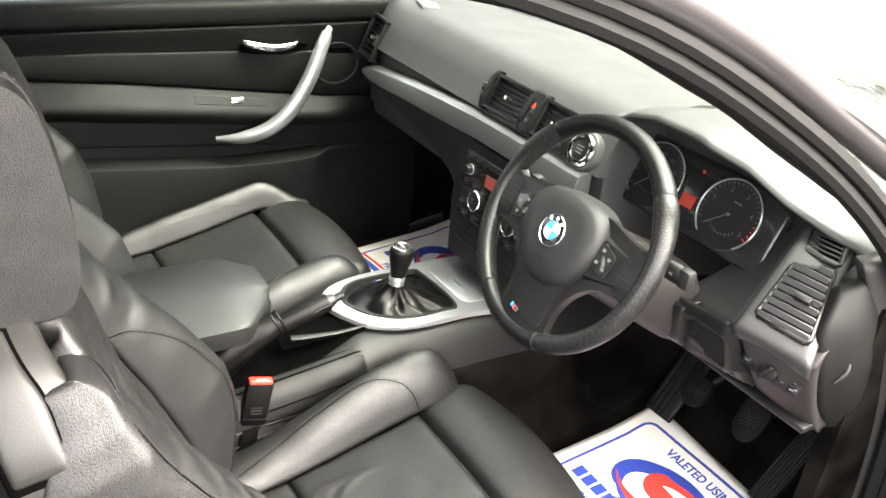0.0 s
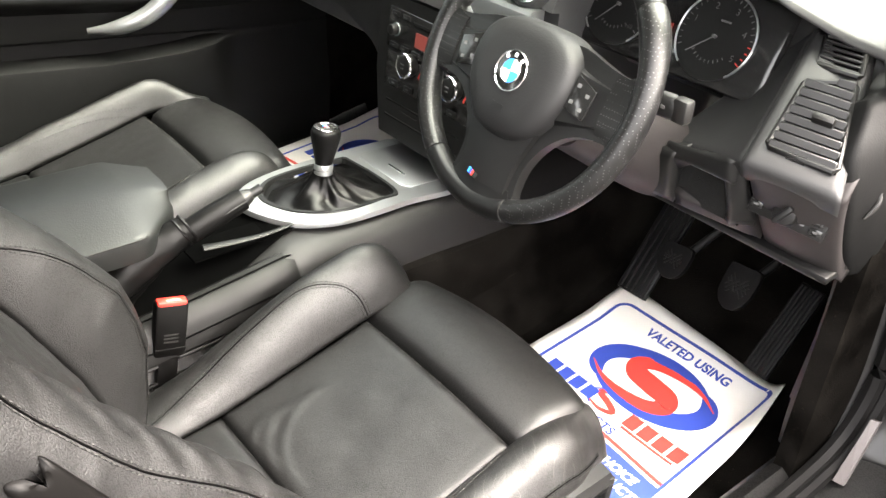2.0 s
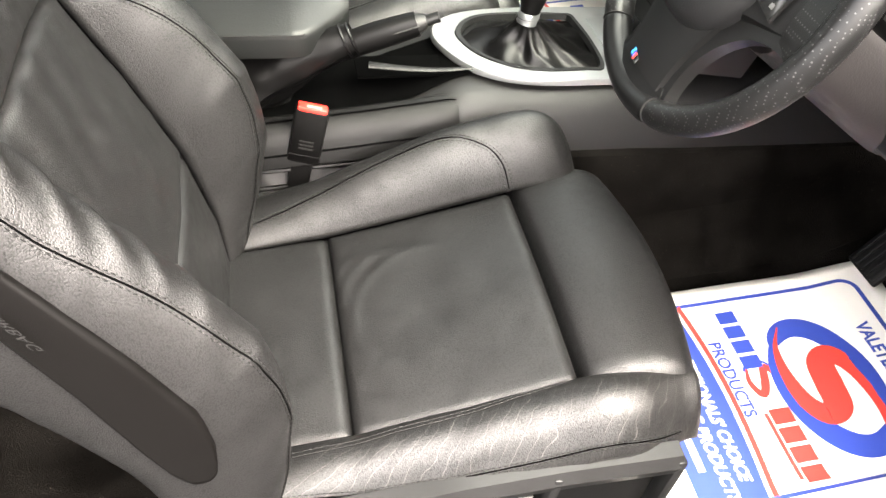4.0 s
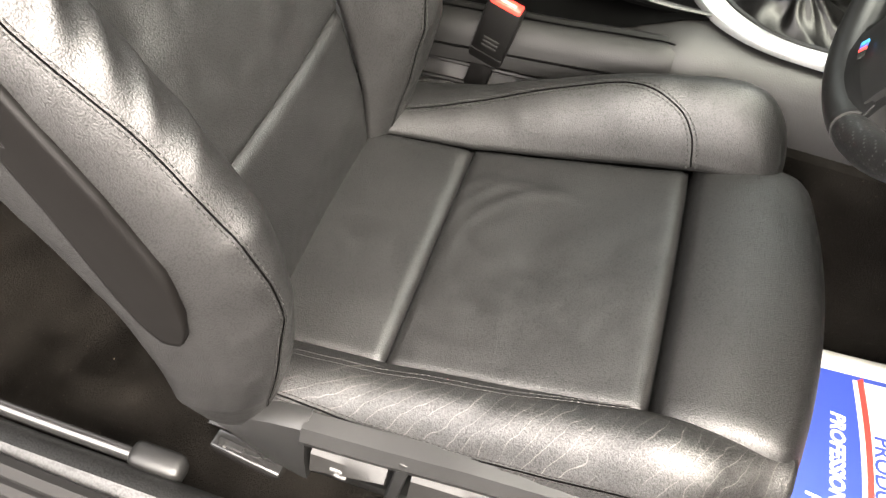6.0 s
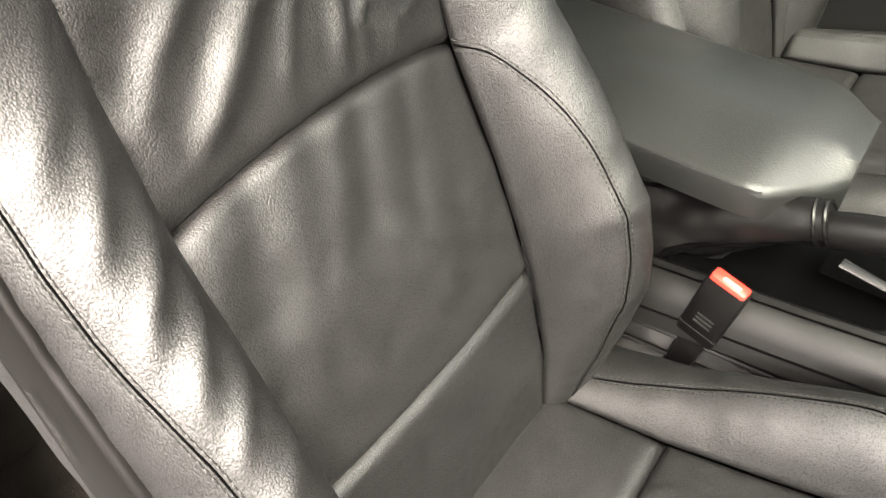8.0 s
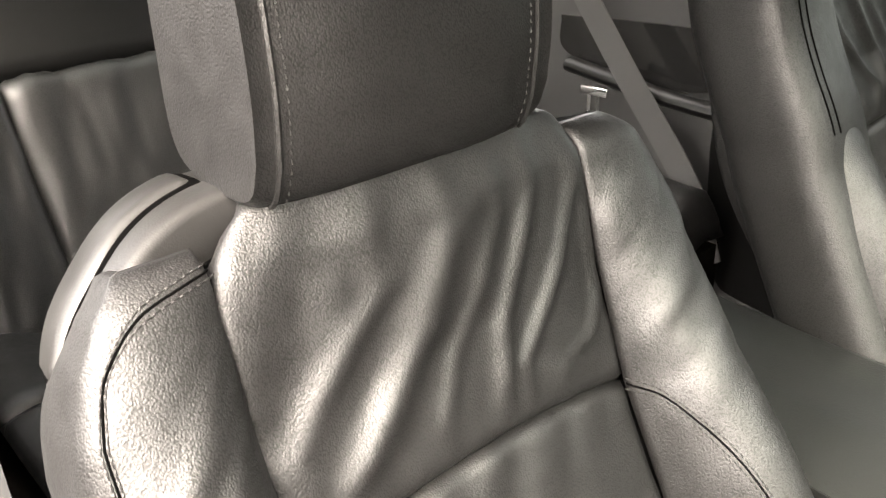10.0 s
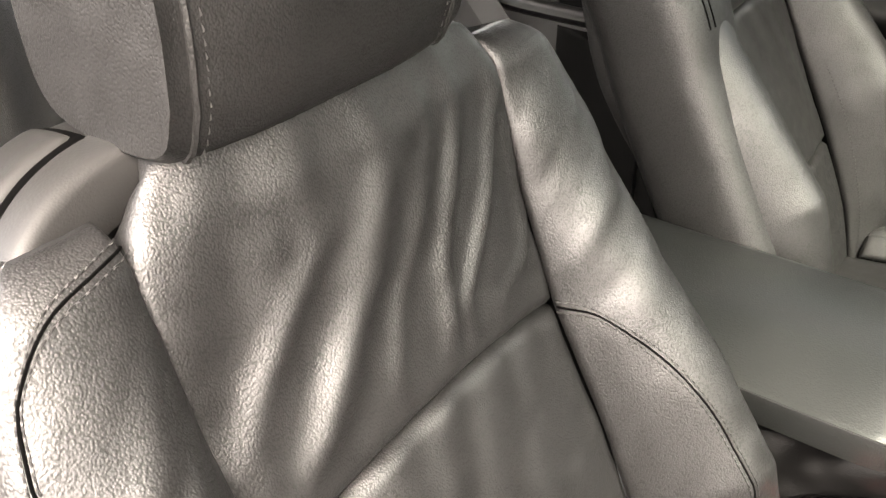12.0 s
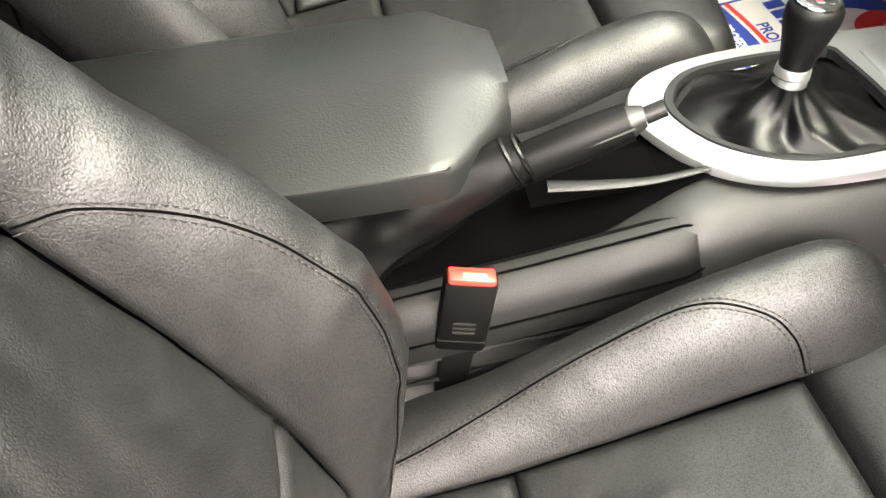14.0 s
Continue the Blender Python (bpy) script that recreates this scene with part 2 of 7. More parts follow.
def tube(path, radius, seg=10, closed=False, flat=1.0, up=(0, 0, 1), caps=True):
    """A round bar along points; radius a number or a function of 0..1."""
    bm = bmesh.new()
    pts = [Vector(q) for q in path]
    n = len(pts)
    rings = []
    ref = Vector(up)
    for i, q in enumerate(pts):
        a, b = (pts[(i - 1) % n], pts[(i + 1) % n]) if closed else (pts[max(i - 1, 0)], pts[min(i + 1, n - 1)])
        t = (b - a).normalized()
        side = t.cross(ref)
        if side.length < 1e-4:
            side = t.cross(Vector((1, 0, 0)))
        side.normalize()
        over = side.cross(t)
        r = radius(i / (n - 1)) if callable(radius) else radius
        rings.append([bm.verts.new(q + r * (math.cos(g) * side + flat * math.sin(g) * over)) for g in (2 * math.pi * k / seg for k in range(seg))])
    for i in range(n if closed else n - 1):
        a, b = rings[i], rings[(i + 1) % n]
        for k in range(seg):
            bm.faces.new((a[k], a[(k + 1) % seg], b[(k + 1) % seg], b[k]))
    if caps and not closed:
        bm.faces.new(rings[0][::-1])
        bm.faces.new(rings[-1])
    return bm


def loft(rings, closed_ring=True, caps=True):
    bm = bmesh.new()
    vs = [[bm.verts.new(q) for q in ring] for ring in rings]
    n = len(vs[0])
    for a, b in zip(vs, vs[1:]):
        for k in range(n if closed_ring else n - 1):
            bm.faces.new((a[k], a[(k + 1) % n], b[(k + 1) % n], b[k]))
    if caps and closed_ring:
        bm.faces.new(vs[0][::-1])
        bm.faces.new(vs[-1])
    return bm


def wrinkled(fn, amp, seed, fold=None, sign=1.0, step=0.004):
    """The surface fn with folds laid along its normal."""
    def out(u, v):
        q = Vector(fn(u, v))
        n = (Vector(fn(u + step, v)) - Vector(fn(u - step, v))).cross(Vector(fn(u, v + step)) - Vector(fn(u, v - step))).normalized() * sign
        w = amp * noise.noise(q * 17.0 + Vector((seed, 0, 0))) + 0.4 * amp * noise.noise(q * 42.0 + Vector((0, seed, 0)))
        if fold:
            w += fold(u, v)
        return q + n * w
    return out


def shell(fn, u0, u1, v0, v1, nu, nv, tuck=0.009, reach=0.016, skirt=0.03, wrinkle=0.0, seed=0.0, edges="uUvV", fold=None):
    """A padded cover panel: the surface fn(u, v) over a range, its edges rolling down into the seams, with a skirt behind."""
    def point(i, j):
        return Vector(fn(u0 + (u1 - u0) * i / nu, v0 + (v1 - v0) * j / nv))

    grid = [[point(i, j) for j in range(nv + 1)] for i in range(nu + 1)]
    normals = [[None] * (nv + 1) for _ in range(nu + 1)]
    for i in range(nu + 1):
        for j in range(nv + 1):
            a = grid[min(i + 1, nu)][j] - grid[max(i - 1, 0)][j]
            b = grid[i][min(j + 1, nv)] - grid[i][max(j - 1, 0)]
            normals[i][j] = a.cross(b).normalized()
    out = [[None] * (nv + 1) for _ in range(nu + 1)]
    ul = [[0.0] * (nv + 1) for _ in range(nu + 1)]
    vl = [[0.0] * (nv + 1) for _ in range(nu + 1)]
    for j in range(nv + 1):
        for i in range(1, nu + 1):
            ul[i][j] = ul[i - 1][j] + (grid[i][j] - grid[i - 1][j]).length
    for i in range(nu + 1):
        for j in range(1, nv + 1):
            vl[i][j] = vl[i][j - 1] + (grid[i][j] - grid[i][j - 1]).length
    for i in range(nu + 1):
        for j in range(nv + 1):
            d = 9.0
            if "u" in edges:
                d = min(d, ul[i][j])
            if "U" in edges:
                d = min(d, ul[nu][j] - ul[i][j])
            if "v" in edges:
                d = min(d, vl[i][j])
            if "V" in edges:
                d = min(d, vl[i][nv] - vl[i][j])
            e = max(0.0, 1 - d / reach)
            drop = tuck * (1 - math.sqrt(max(0.0, 1 - e * e)))
            q = grid[i][j]
            w = 0.0
            if wrinkle:
                w = wrinkle * noise.noise(q * 17.0 + Vector((seed, 0, 0))) + 0.35 * wrinkle * noise.noise(q * 45.0 + Vector((0, seed, 0)))
            if fold:
                w += fold(u0 + (u1 - u0) * i / nu, v0 + (v1 - v0) * j / nv)
            out[i][j] = q + normals[i][j] * (w - drop)
    verts, faces = [], []
    for i in range(nu + 1):
        for j in range(nv + 1):
            verts.append(out[i][j])
    idx = lambda i, j: i * (nv + 1) + j  # noqa: E731
    for i in range(nu):
        for j in range(nv):
            faces.append((idx(i, j), idx(i + 1, j), idx(i + 1, j + 1), idx(i, j + 1)))
    rim = [(i, 0) for i in range(nu)] + [(nu, j) for j in range(nv)] + [(i, nv) for i in range(nu, 0, -1)] + [(0, j) for j in range(nv, 0, -1)]
    first = len(verts)
    for i, j in rim:
        verts.append(out[i][j] - normals[i][j] * skirt)
    for k in range(len(rim)):
        m = (k + 1) % len(rim)
        faces.append((idx(*rim[m]), idx(*rim[k]), first + k, first + m))
    return verts, faces


def net(rows, n=28):
    """A smooth surface fn(u, v) through rows of points: u along a row, v from row to row."""
    lines = [catmull(r, n) for r in rows]
    cols = [catmull([r[k] for r in lines], n) for k in range(n)]

    def fn(u, v):
        a, b = min(max(u, 0.0), 1.0) * (n - 1), min(max(v, 0.0), 1.0) * (n - 1)
        i, j = min(int(a), n - 2), min(int(b), n - 2)
        return cols[i][j].lerp(cols[i + 1][j], a - i).lerp(cols[i][j + 1].lerp(cols[i + 1][j + 1], a - i), b - j)
    return fn


def panel(name, mat, parent, *args, label="", **kw):
    v, f = shell(*args, **kw)
    return mesh_object(name, v, f, mat, parent, label)


def stitches(name, parent, fn, path, pitch=0.0062, length=0.0042, width=0.0011, lift=0.0004, sign=1.0):
    """A row of sewn stitches along a line (u, v) of a surface fn."""
    pts = [Vector(fn(u, v)) for u, v in path]
    ups = []
    for u, v in path:
        a = Vector(fn(u + 1e-3, v)) - Vector(fn(u - 1e-3, v))
        b = Vector(fn(u, v + 1e-3)) - Vector(fn(u, v - 1e-3))
        ups.append(a.cross(b).normalized() * sign)
    verts, faces = [], []
    carry = 0.0
    for i in range(len(pts) - 1):
        seg = pts[i + 1] - pts[i]
        ln = seg.length
        if ln < 1e-6:
            continue
        t, up = seg / ln, ups[i]
        side = t.cross(up).normalized() * width * 0.5
        s = carry
        while s < ln:
            a, b = pts[i] + t * s + up * lift, pts[i] + t * (s + length) + up * lift
            n0 = len(verts)
            mid = (a + b) / 2 + up * width * 0.6
            verts += [a - side, a + side, b + side, b - side, mid - side * 0.6, mid + side * 0.6]
            faces += [(n0, n0 + 1, n0 + 5, n0 + 4), (n0 + 4, n0 + 5, n0 + 2, n0 + 3), (n0, n0 + 4, n0 + 3), (n0 + 1, n0 + 2, n0 + 5)]
            s += pitch
        carry = s - ln
    ob = mesh_object(name, verts, faces, THREAD, parent, "fine grey thread in rows", smooth=False)
    return tagged(ob, kind="stuff")


# ---- flat lettering ----
def text_outline(body, size, bold=0.0):
    """A mesh of flat letters, from the built-in font, with its width."""
    cu = bpy.data.curves.new("letters", "FONT")
    cu.body, cu.size, cu.resolution_u, cu.offset = body, size, 3, bold
    ob = new("letters", cu)
    me = bpy.data.meshes.new_from_object(ob.evaluated_get(bpy.context.evaluated_depsgraph_get()))
    bpy.data.objects.remove(ob)
    bpy.data.curves.remove(cu)
    return me


def lettering(name, body, size, mat, parent, place, label="", squeeze=1.0, bold=0.0):
    """Letters laid by place(x, y) -> point."""
    me = text_outline(body, size, bold)
    for v in me.vertices:
        v.co = Vector(place(v.co.x * squeeze, v.co.y))
    me.materials.clear()
    me.materials.append(mat)
    ob = new(name, me)
    ob.parent = parent
    if label:
        tagged(ob, label)
    return ob


def flat_place(m, lift=0.0):
    return lambda x, y: m @ Vector((x, y, lift))



# ---- ground and distance ----
TARMAC = material("wet_tarmac", (0.055, 0.055, 0.055), 0.75)
_n, _l, _p = nodes_of(TARMAC)
_v = coords(TARMAC)
_g = tex(TARMAC, "Voronoi", _v, 90.0)
_b = tex(TARMAC, "Noise", _v, 1.2, 4.0)
_l.new(mix_colour(TARMAC, ramp(TARMAC, _b.outputs["Fac"], 0.35, 0.65, 0.0, 1.0), (0.024, 0.024, 0.025), (0.046, 0.045, 0.044)), _p.inputs["Base Color"])
bump(TARMAC, [(_g.outputs["Distance"], 0.6, 0.004)])
GRASS = material("dry_grass", (0.16, 0.15, 0.04), 0.9)
_n, _l, _p = nodes_of(GRASS)
_v = coords(GRASS)
_b = tex(GRASS, "Noise", _v, 0.8, 6.0, 0.7)
_l.new(mix_colour(GRASS, ramp(GRASS, _b.outputs["Fac"], 0.35, 0.65, 0.0, 1.0), (0.014, 0.016, 0.004), (0.048, 0.040, 0.008)), _p.inputs["Base Color"])
bump(GRASS, [(_b.outputs["Fac"], 1.0, 0.08)])
SHRUB = material("shrub_leaf", (0.05, 0.075, 0.03), 0.7)

bm = bmesh.new()
bmesh.ops.create_grid(bm, x_segments=8, y_segments=8, size=400)
tagged(part("ground", bm, TARMAC), "grey worn tarmac yard", "ground", kind="structure")


def bank():
    """A low grass bank beyond the yard."""
    rings = []
    for k in range(60):
        x = -30 + 60 * k / 59
        dy = 0.6 * noise.noise((x * 0.2, 0, 0))
        h = 0.85 + 0.15 * noise.noise((x * 0.4, 5, 0))
        rings.append([(x, 12.0 + dy, 0.0), (x, 12.6 + dy, h * 0.6), (x, 14.5, h), (x, 19.0, h + 0.3), (x, 40.0, h + 0.6), (x, 60.0, 0.0)])
    return loft(rings, closed_ring=False)


tagged(part("grass_bank", bank(), GRASS), "yellow-green rough grass bank beside the yard", "grass", kind="structure")


def far_trees():
    """A row of trees along the bank: trunks with limbs, and crowns of many loose leaves."""
    rng = random.Random(5)
    wood, vs, fs = [], [], []
    for k in range(11):
        x, y, h = -26 + 3.8 * k + rng.uniform(-1, 1), 19 + rng.uniform(-2, 3), rng.uniform(9.5, 14.0)
        wood.append(tube([(x, y, 0.4), (x + rng.uniform(-0.3, 0.3), y, h * 0.4), (x + rng.uniform(-0.5, 0.5), y, h * 0.8)], lambda f: 0.22 * (1 - 0.8 * f), 8))
        heads = []
        for j in range(17):
            a, r, z = rng.uniform(0, 6.28), rng.uniform(0.6, 2.6), h * rng.uniform(0.16, 0.95)
            tip = Vector((x + r * math.cos(a), y + r * math.sin(a), z))
            wood.append(tube([(x, y, z * 0.7), tip], lambda f: 0.07 * (1 - 0.7 * f), 5))
            heads.append((tip, rng.uniform(0.8, 1.5)))
        for c, r in heads:
            for j in range(130):
                d = Vector((rng.gauss(0, 1), rng.gauss(0, 1), rng.gauss(0, 0.8))).normalized() * r * rng.random() ** 0.4
                q, s1 = c + d, rng.uniform(0.14, 0.34)
                e = Vector((rng.gauss(0, 1), rng.gauss(0, 1), rng.gauss(0, 1))).normalized()
                g = e.orthogonal().normalized()
                n0 = len(vs)
                vs += [q - e * s1, q + g * s1 * 0.5, q + e * s1, q - g * s1 * 0.5]
                fs.append((n0, n0 + 1, n0 + 2, n0 + 3))
    return join(*wood), vs, fs


BARK = material("bark", (0.06, 0.045, 0.035), 0.9)
_wood, _vs, _fs = far_trees()
trees = thing("tree_row", "far green trees along the grass bank", "tree", kind="stuff")
part("trunk", _wood, BARK, trees, "brown trunks and limbs")
mesh_object("crown", _vs, _fs, SHRUB, trees, "dark green leaves", smooth=False)

# unseen wall added on the driver's side: limits low sky, bounces pinkish light inside
RENDER = material("bounce_wall_render", (0.13, 0.13, 0.125), 0.9)
_n, _l, _p = nodes_of(RENDER)
_b = tex(RENDER, "Noise", coords(RENDER), 3.0, 5.0)
_l.new(mix_colour(RENDER, ramp(RENDER, _b.outputs["Fac"], 0.35, 0.65, 0.0, 1.0), (0.30, 0.26, 0.25), (0.40, 0.35, 0.33)), _p.inputs["Base Color"])
bump(RENDER, [(tex(RENDER, "Noise", coords(RENDER), 120.0, 3.0).outputs["Fac"], 0.5, 0.004)])
tagged(part("bounce_wall", box(0.3, 14.0, 1.3, pose(4.2, -4.0, 0.65)), RENDER), "unseen pinkish wall added to shape the side light", "wall", kind="structure")

# ---- car body: floor, tunnel, sills, roof ----
CX = -0.02


def mirror_x(x):
    return 2 * CX - x


car = thing("car_shell", "black two-door car body with its driver's door open", "car")


def carpet_floor():
    rings = []
    for k in range(29):
        x = -0.68 + 1.39 * k / 28
        w = smooth_step(abs(x - CX), 0.19, 0.13)
        def up(z, top):
            return z + (top - z) * w + 0.085 * smooth_step(x, -0.12, -0.24) * (z < 0.5)
        ring = [(x, -1.15, up(0.25, 0.36)), (x, -0.55, up(0.235, 0.36)), (x, 0.0, up(0.24, 0.40)), (x, 0.55, up(0.25, 0.42)), (x, 0.9, up(0.285, 0.46)), (x, 1.03, up(0.32, 0.52)),
                (x, 1.12, up(0.40, 0.56)), (x, 1.28, up(0.62, 0.66)), (x, 1.30, 0.9)]
        rings.append(catmull(ring, 40))
    return loft(rings, closed_ring=False)


part("floor_carpet", carpet_floor(), CARPET, car, "black fuzzy carpet")


def sill(side):
    pts = [(0.668, 0.20), (0.674, 0.315), (0.680, 0.345), (0.692, 0.360), (0.708, 0.364), (0.720, 0.356), (0.732, 0.345), (0.75, 0.342), (0.80, 0.340), (0.83, 0.32), (0.85, 0.26), (0.845, 0.18), (0.70, 0.17)]
    rings = []
    for k in range(24):
        y = -0.60 + 1.62 * k / 23
        lift = 0.03 * smooth_step(y, 0.86, 1.02) + 0.10 * smooth_step(y, -0.2, -0.6)
        rings.append([(x if side > 0 else mirror_x(x), y, z + (lift if z > 0.3 else 0)) for x, z in pts])
    return loft(rings)


for side, nm in ((1, "sill"), (-1, "sill")):
    part(nm, sill(side), SILL, car, "black scuffed sill trim")


def strip_path(points, n=40):
    return catmull(points, n)


# frame of the driver's door: rubber seal and painted pillar, on each side
for side in (1, -1):
    sx = (lambda x: x) if side > 0 else mirror_x
    seal = [(0.705, -0.55, 0.46), (0.725, -0.30, 0.365), (0.735, 0.2, 0.352), (0.735, 0.65, 0.352), (0.737, 0.80, 0.358), (0.741, 0.895, 0.395), (0.743, 0.937, 0.48), (0.743, 0.93, 0.60), (0.743, 0.90, 0.75), (0.738, 0.855, 0.90), (0.715, 0.74, 1.05), (0.675, 0.53, 1.20), (0.625, 0.25, 1.328), (0.55, -0.1, 1.39), (0.56, -0.5, 1.37), (0.62, -0.8, 1.25)]
    part("door_seal", tube([(sx(x), y, z) for x, y, z in strip_path(seal, 90)], 0.013, 8), RUBBER, car, "black rubber door seal")
    outer = [(x + 0.008, y + 0.012, z + 0.016) if z > 0.9 else (x + 0.016, y + 0.010, z - 0.004) for x, y, z in seal]
    part("pillar_flange", tube([(sx(x), y, z) for x, y, z in strip_path(outer, 90)], 0.012, 8), RUBBER, car, "black rubber aperture lip")
    pil = [(0.765, 1.16, 0.935), (0.725, 0.98, 1.030), (0.695, 0.78, 1.130), (0.672, 0.62, 1.218), (0.650, 0.44, 1.312), (0.628, 0.25, 1.378), (0.60, -0.1, 1.43), (0.61, -0.5, 1.41), (0.68, -0.9, 1.24)]
    part("pillar", tube([(sx(x), y, z) for x, y, z in strip_path(pil, 60)], 0.029, 14, flat=0.9), PAINT_LIT, car, "gloss black windscreen pillar and roof rail")
    trim = [(0.70, 0.90, 0.98), (0.690, 0.765, 1.070), (0.662, 0.565, 1.184), (0.636, 0.425, 1.262), (0.588, 0.2, 1.348), (0.5, -0.2, 1.375), (0.52, -0.6, 1.34)]
    part("pillar_trim", tube([(sx(x), y, z) for x, y, z in strip_path(trim, 40)], 0.020, 12), DOOR_VINYL, car, "black cloth pillar trim")


def sheet(rows, n=24):
    """A smooth sheet through rows of points."""
    rings = [catmull(r, n) for r in rows]
    cols = [catmull([r[k] for r in rings], n) for k in range(n)]
    return loft(cols, closed_ring=False)


roof_rows = [[(-0.56, 0.22, 1.37), (-0.3, 0.25, 1.40), (CX, 0.26, 1.41), (0.34, 0.25, 1.40), (0.60, 0.22, 1.37)],
             [(-0.52, -0.2, 1.42), (-0.3, -0.2, 1.44), (CX, -0.2, 1.45), (0.34, -0.2, 1.44), (0.56, -0.2, 1.42)],
             [(-0.54, -0.9, 1.33), (-0.3, -0.95, 1.36), (CX, -0.97, 1.37), (0.34, -0.95, 1.36), (0.58, -0.9, 1.33)]]
part("roof", sheet([[(x, y, z + 0.03) for x, y, z in r] for r in roof_rows]), PAINT, car, "gloss black roof panel")
part("headliner", sheet([[(x, y, z - 0.012) for x, y, z in r] for r in roof_rows]), HEADLINER, car, "dark grey cloth headliner")
screen_rows = [[(-0.76, 1.0, 1.01), (-0.4, 1.22, 1.0), (CX, 1.30, 0.99), (0.44, 1.22, 1.0), (0.79, 1.0, 1.01)],
               [(-0.66, 0.6, 1.23), (-0.3, 0.72, 1.24), (CX, 0.76, 1.24), (0.34, 0.72, 1.24), (0.70, 0.6, 1.23)],
               [(-0.57, 0.22, 1.385), (-0.3, 0.25, 1.42), (CX, 0.26, 1.43), (0.34, 0.25, 1.42), (0.61, 0.22, 1.385)]]
ws = part("windscreen", sheet(screen_rows), GLASS, car, "clear curved windscreen")
rear_rows = [[(-0.52, -0.92, 1.345), (CX, -0.98, 1.385), (0.56, -0.92, 1.345)], [(-0.56, -1.25, 1.18), (CX, -1.32, 1.2), (0.60, -1.25, 1.18)], [(-0.6, -1.5, 1.0), (CX, -1.58, 1.02), (0.64, -1.5, 1.0)]]
part("rear_window", sheet(rear_rows), DIM_GLASS, car, "rear window darkened to cut incoming light")
bonnet_rows = [[(-0.80, 1.02, 0.97), (CX, 1.32, 0.97), (0.84, 1.02, 0.97)], [(-0.80, 1.7, 0.93), (CX, 1.75, 0.98), (0.84, 1.7, 0.93)], [(-0.70, 2.3, 0.76), (CX, 2.45, 0.80), (0.74, 2.3, 0.76)]]
part("bonnet", sheet(bonnet_rows), PAINT, car, "gloss black bonnet")
for side in (1, -1):
    sx = (lambda x: x) if side > 0 else mirror_x
    wing = [[(sx(0.84), 0.98, 0.97), (sx(0.86), 1.7, 0.92), (sx(0.76), 2.35, 0.75)], [(sx(0.89), 0.98, 0.7), (sx(0.90), 1.7, 0.7), (sx(0.82), 2.35, 0.6)], [(sx(0.86), 0.98, 0.30), (sx(0.87), 1.7, 0.35), (sx(0.80), 2.35, 0.3)]]
    part("front_wing", sheet(wing), PAINT_LIT, car, "gloss black front wing")
    quarter = [[(sx(0.80), -0.55, 0.95), (sx(0.80), -1.1, 0.98), (sx(0.70), -1.9, 0.95)], [(sx(0.88), -0.55, 0.7), (sx(0.89), -1.1, 0.75), (sx(0.80), -1.95, 0.7)], [(sx(0.85), -0.55, 0.2), (sx(0.86), -1.1, 0.3), (sx(0.78), -1.95, 0.3)]]
    part("rear_quarter", sheet(quarter), PAINT, car, "gloss black rear quarter panel")
    glass_rows = [[(sx(0.60), -0.62, 1.33), (sx(0.62), -0.85, 1.25), (sx(0.66), -1.1, 1.08)], [(sx(0.72), -0.60, 1.0), (sx(0.72), -0.85, 1.0), (sx(0.72), -1.15, 1.0)]]
    part("quarter_glass", sheet(glass_rows, 10), DIM_GLASS, car)
part("boot_lid", sheet([[(-0.64, -1.5, 1.0), (CX, -1.58, 1.01), (0.68, -1.5, 1.0)], [(-0.64, -1.95, 0.95), (CX, -2.05, 0.98), (0.68, -1.95, 0.95)], [(-0.6, -2.0, 0.4), (CX, -2.1, 0.4), (0.64, -2.0, 0.4)]]), PAINT, car, "gloss black boot lid")
part("side_glass", sheet([[(mirror_x(0.745), 0.9, 1.0), (mirror_x(0.745), 0.2, 1.0), (mirror_x(0.745), -0.55, 1.0)], [(mirror_x(0.72), 0.62, 1.16), (mirror_x(0.70), 0.2, 1.16), (mirror_x(0.69), -0.58, 1.16)], [(mirror_x(0.62), 0.20, 1.36), (mirror_x(0.60), -0.1, 1.38), (mirror_x(0.62), -0.6, 1.35)]], 12), DIM_GLASS, car, "side window darkened to cut incoming light")
part("bulkhead", box(1.5, 0.03, 0.62, pose(CX, 1.32, 0.55)), PLASTIC, car)
part("underbody", box(1.5, 3.6, 0.03, pose(CX, -0.1, 0.17)), PLASTIC, car)
part("boot_wall", box(1.36, 0.03, 0.75, pose(CX, -1.42, 0.6)), CARPET, car)
for side in (1, -1):
    sx = (lambda x: x) if side > 0 else mirror_x
    part("footwell_side", box(0.03, 0.50, 0.66, pose(sx(0.708), 1.055, 0.60)), CARPET, car, "black carpeted footwell side")
    for y in (1.45, -1.55):
        part("wheel", join(tube([(sx(0.80), y + 0.26 * math.cos(a), 0.315 + 0.26 * math.sin(a)) for a in (2 * math.pi * k / 40 for k in range(40))], 0.055, 10, closed=True, up=(1, 0, 0)), cyl(0.22, 0.12, pose(sx(0.79), y, 0.315, 0, 90, 0))), RUBBER, car)


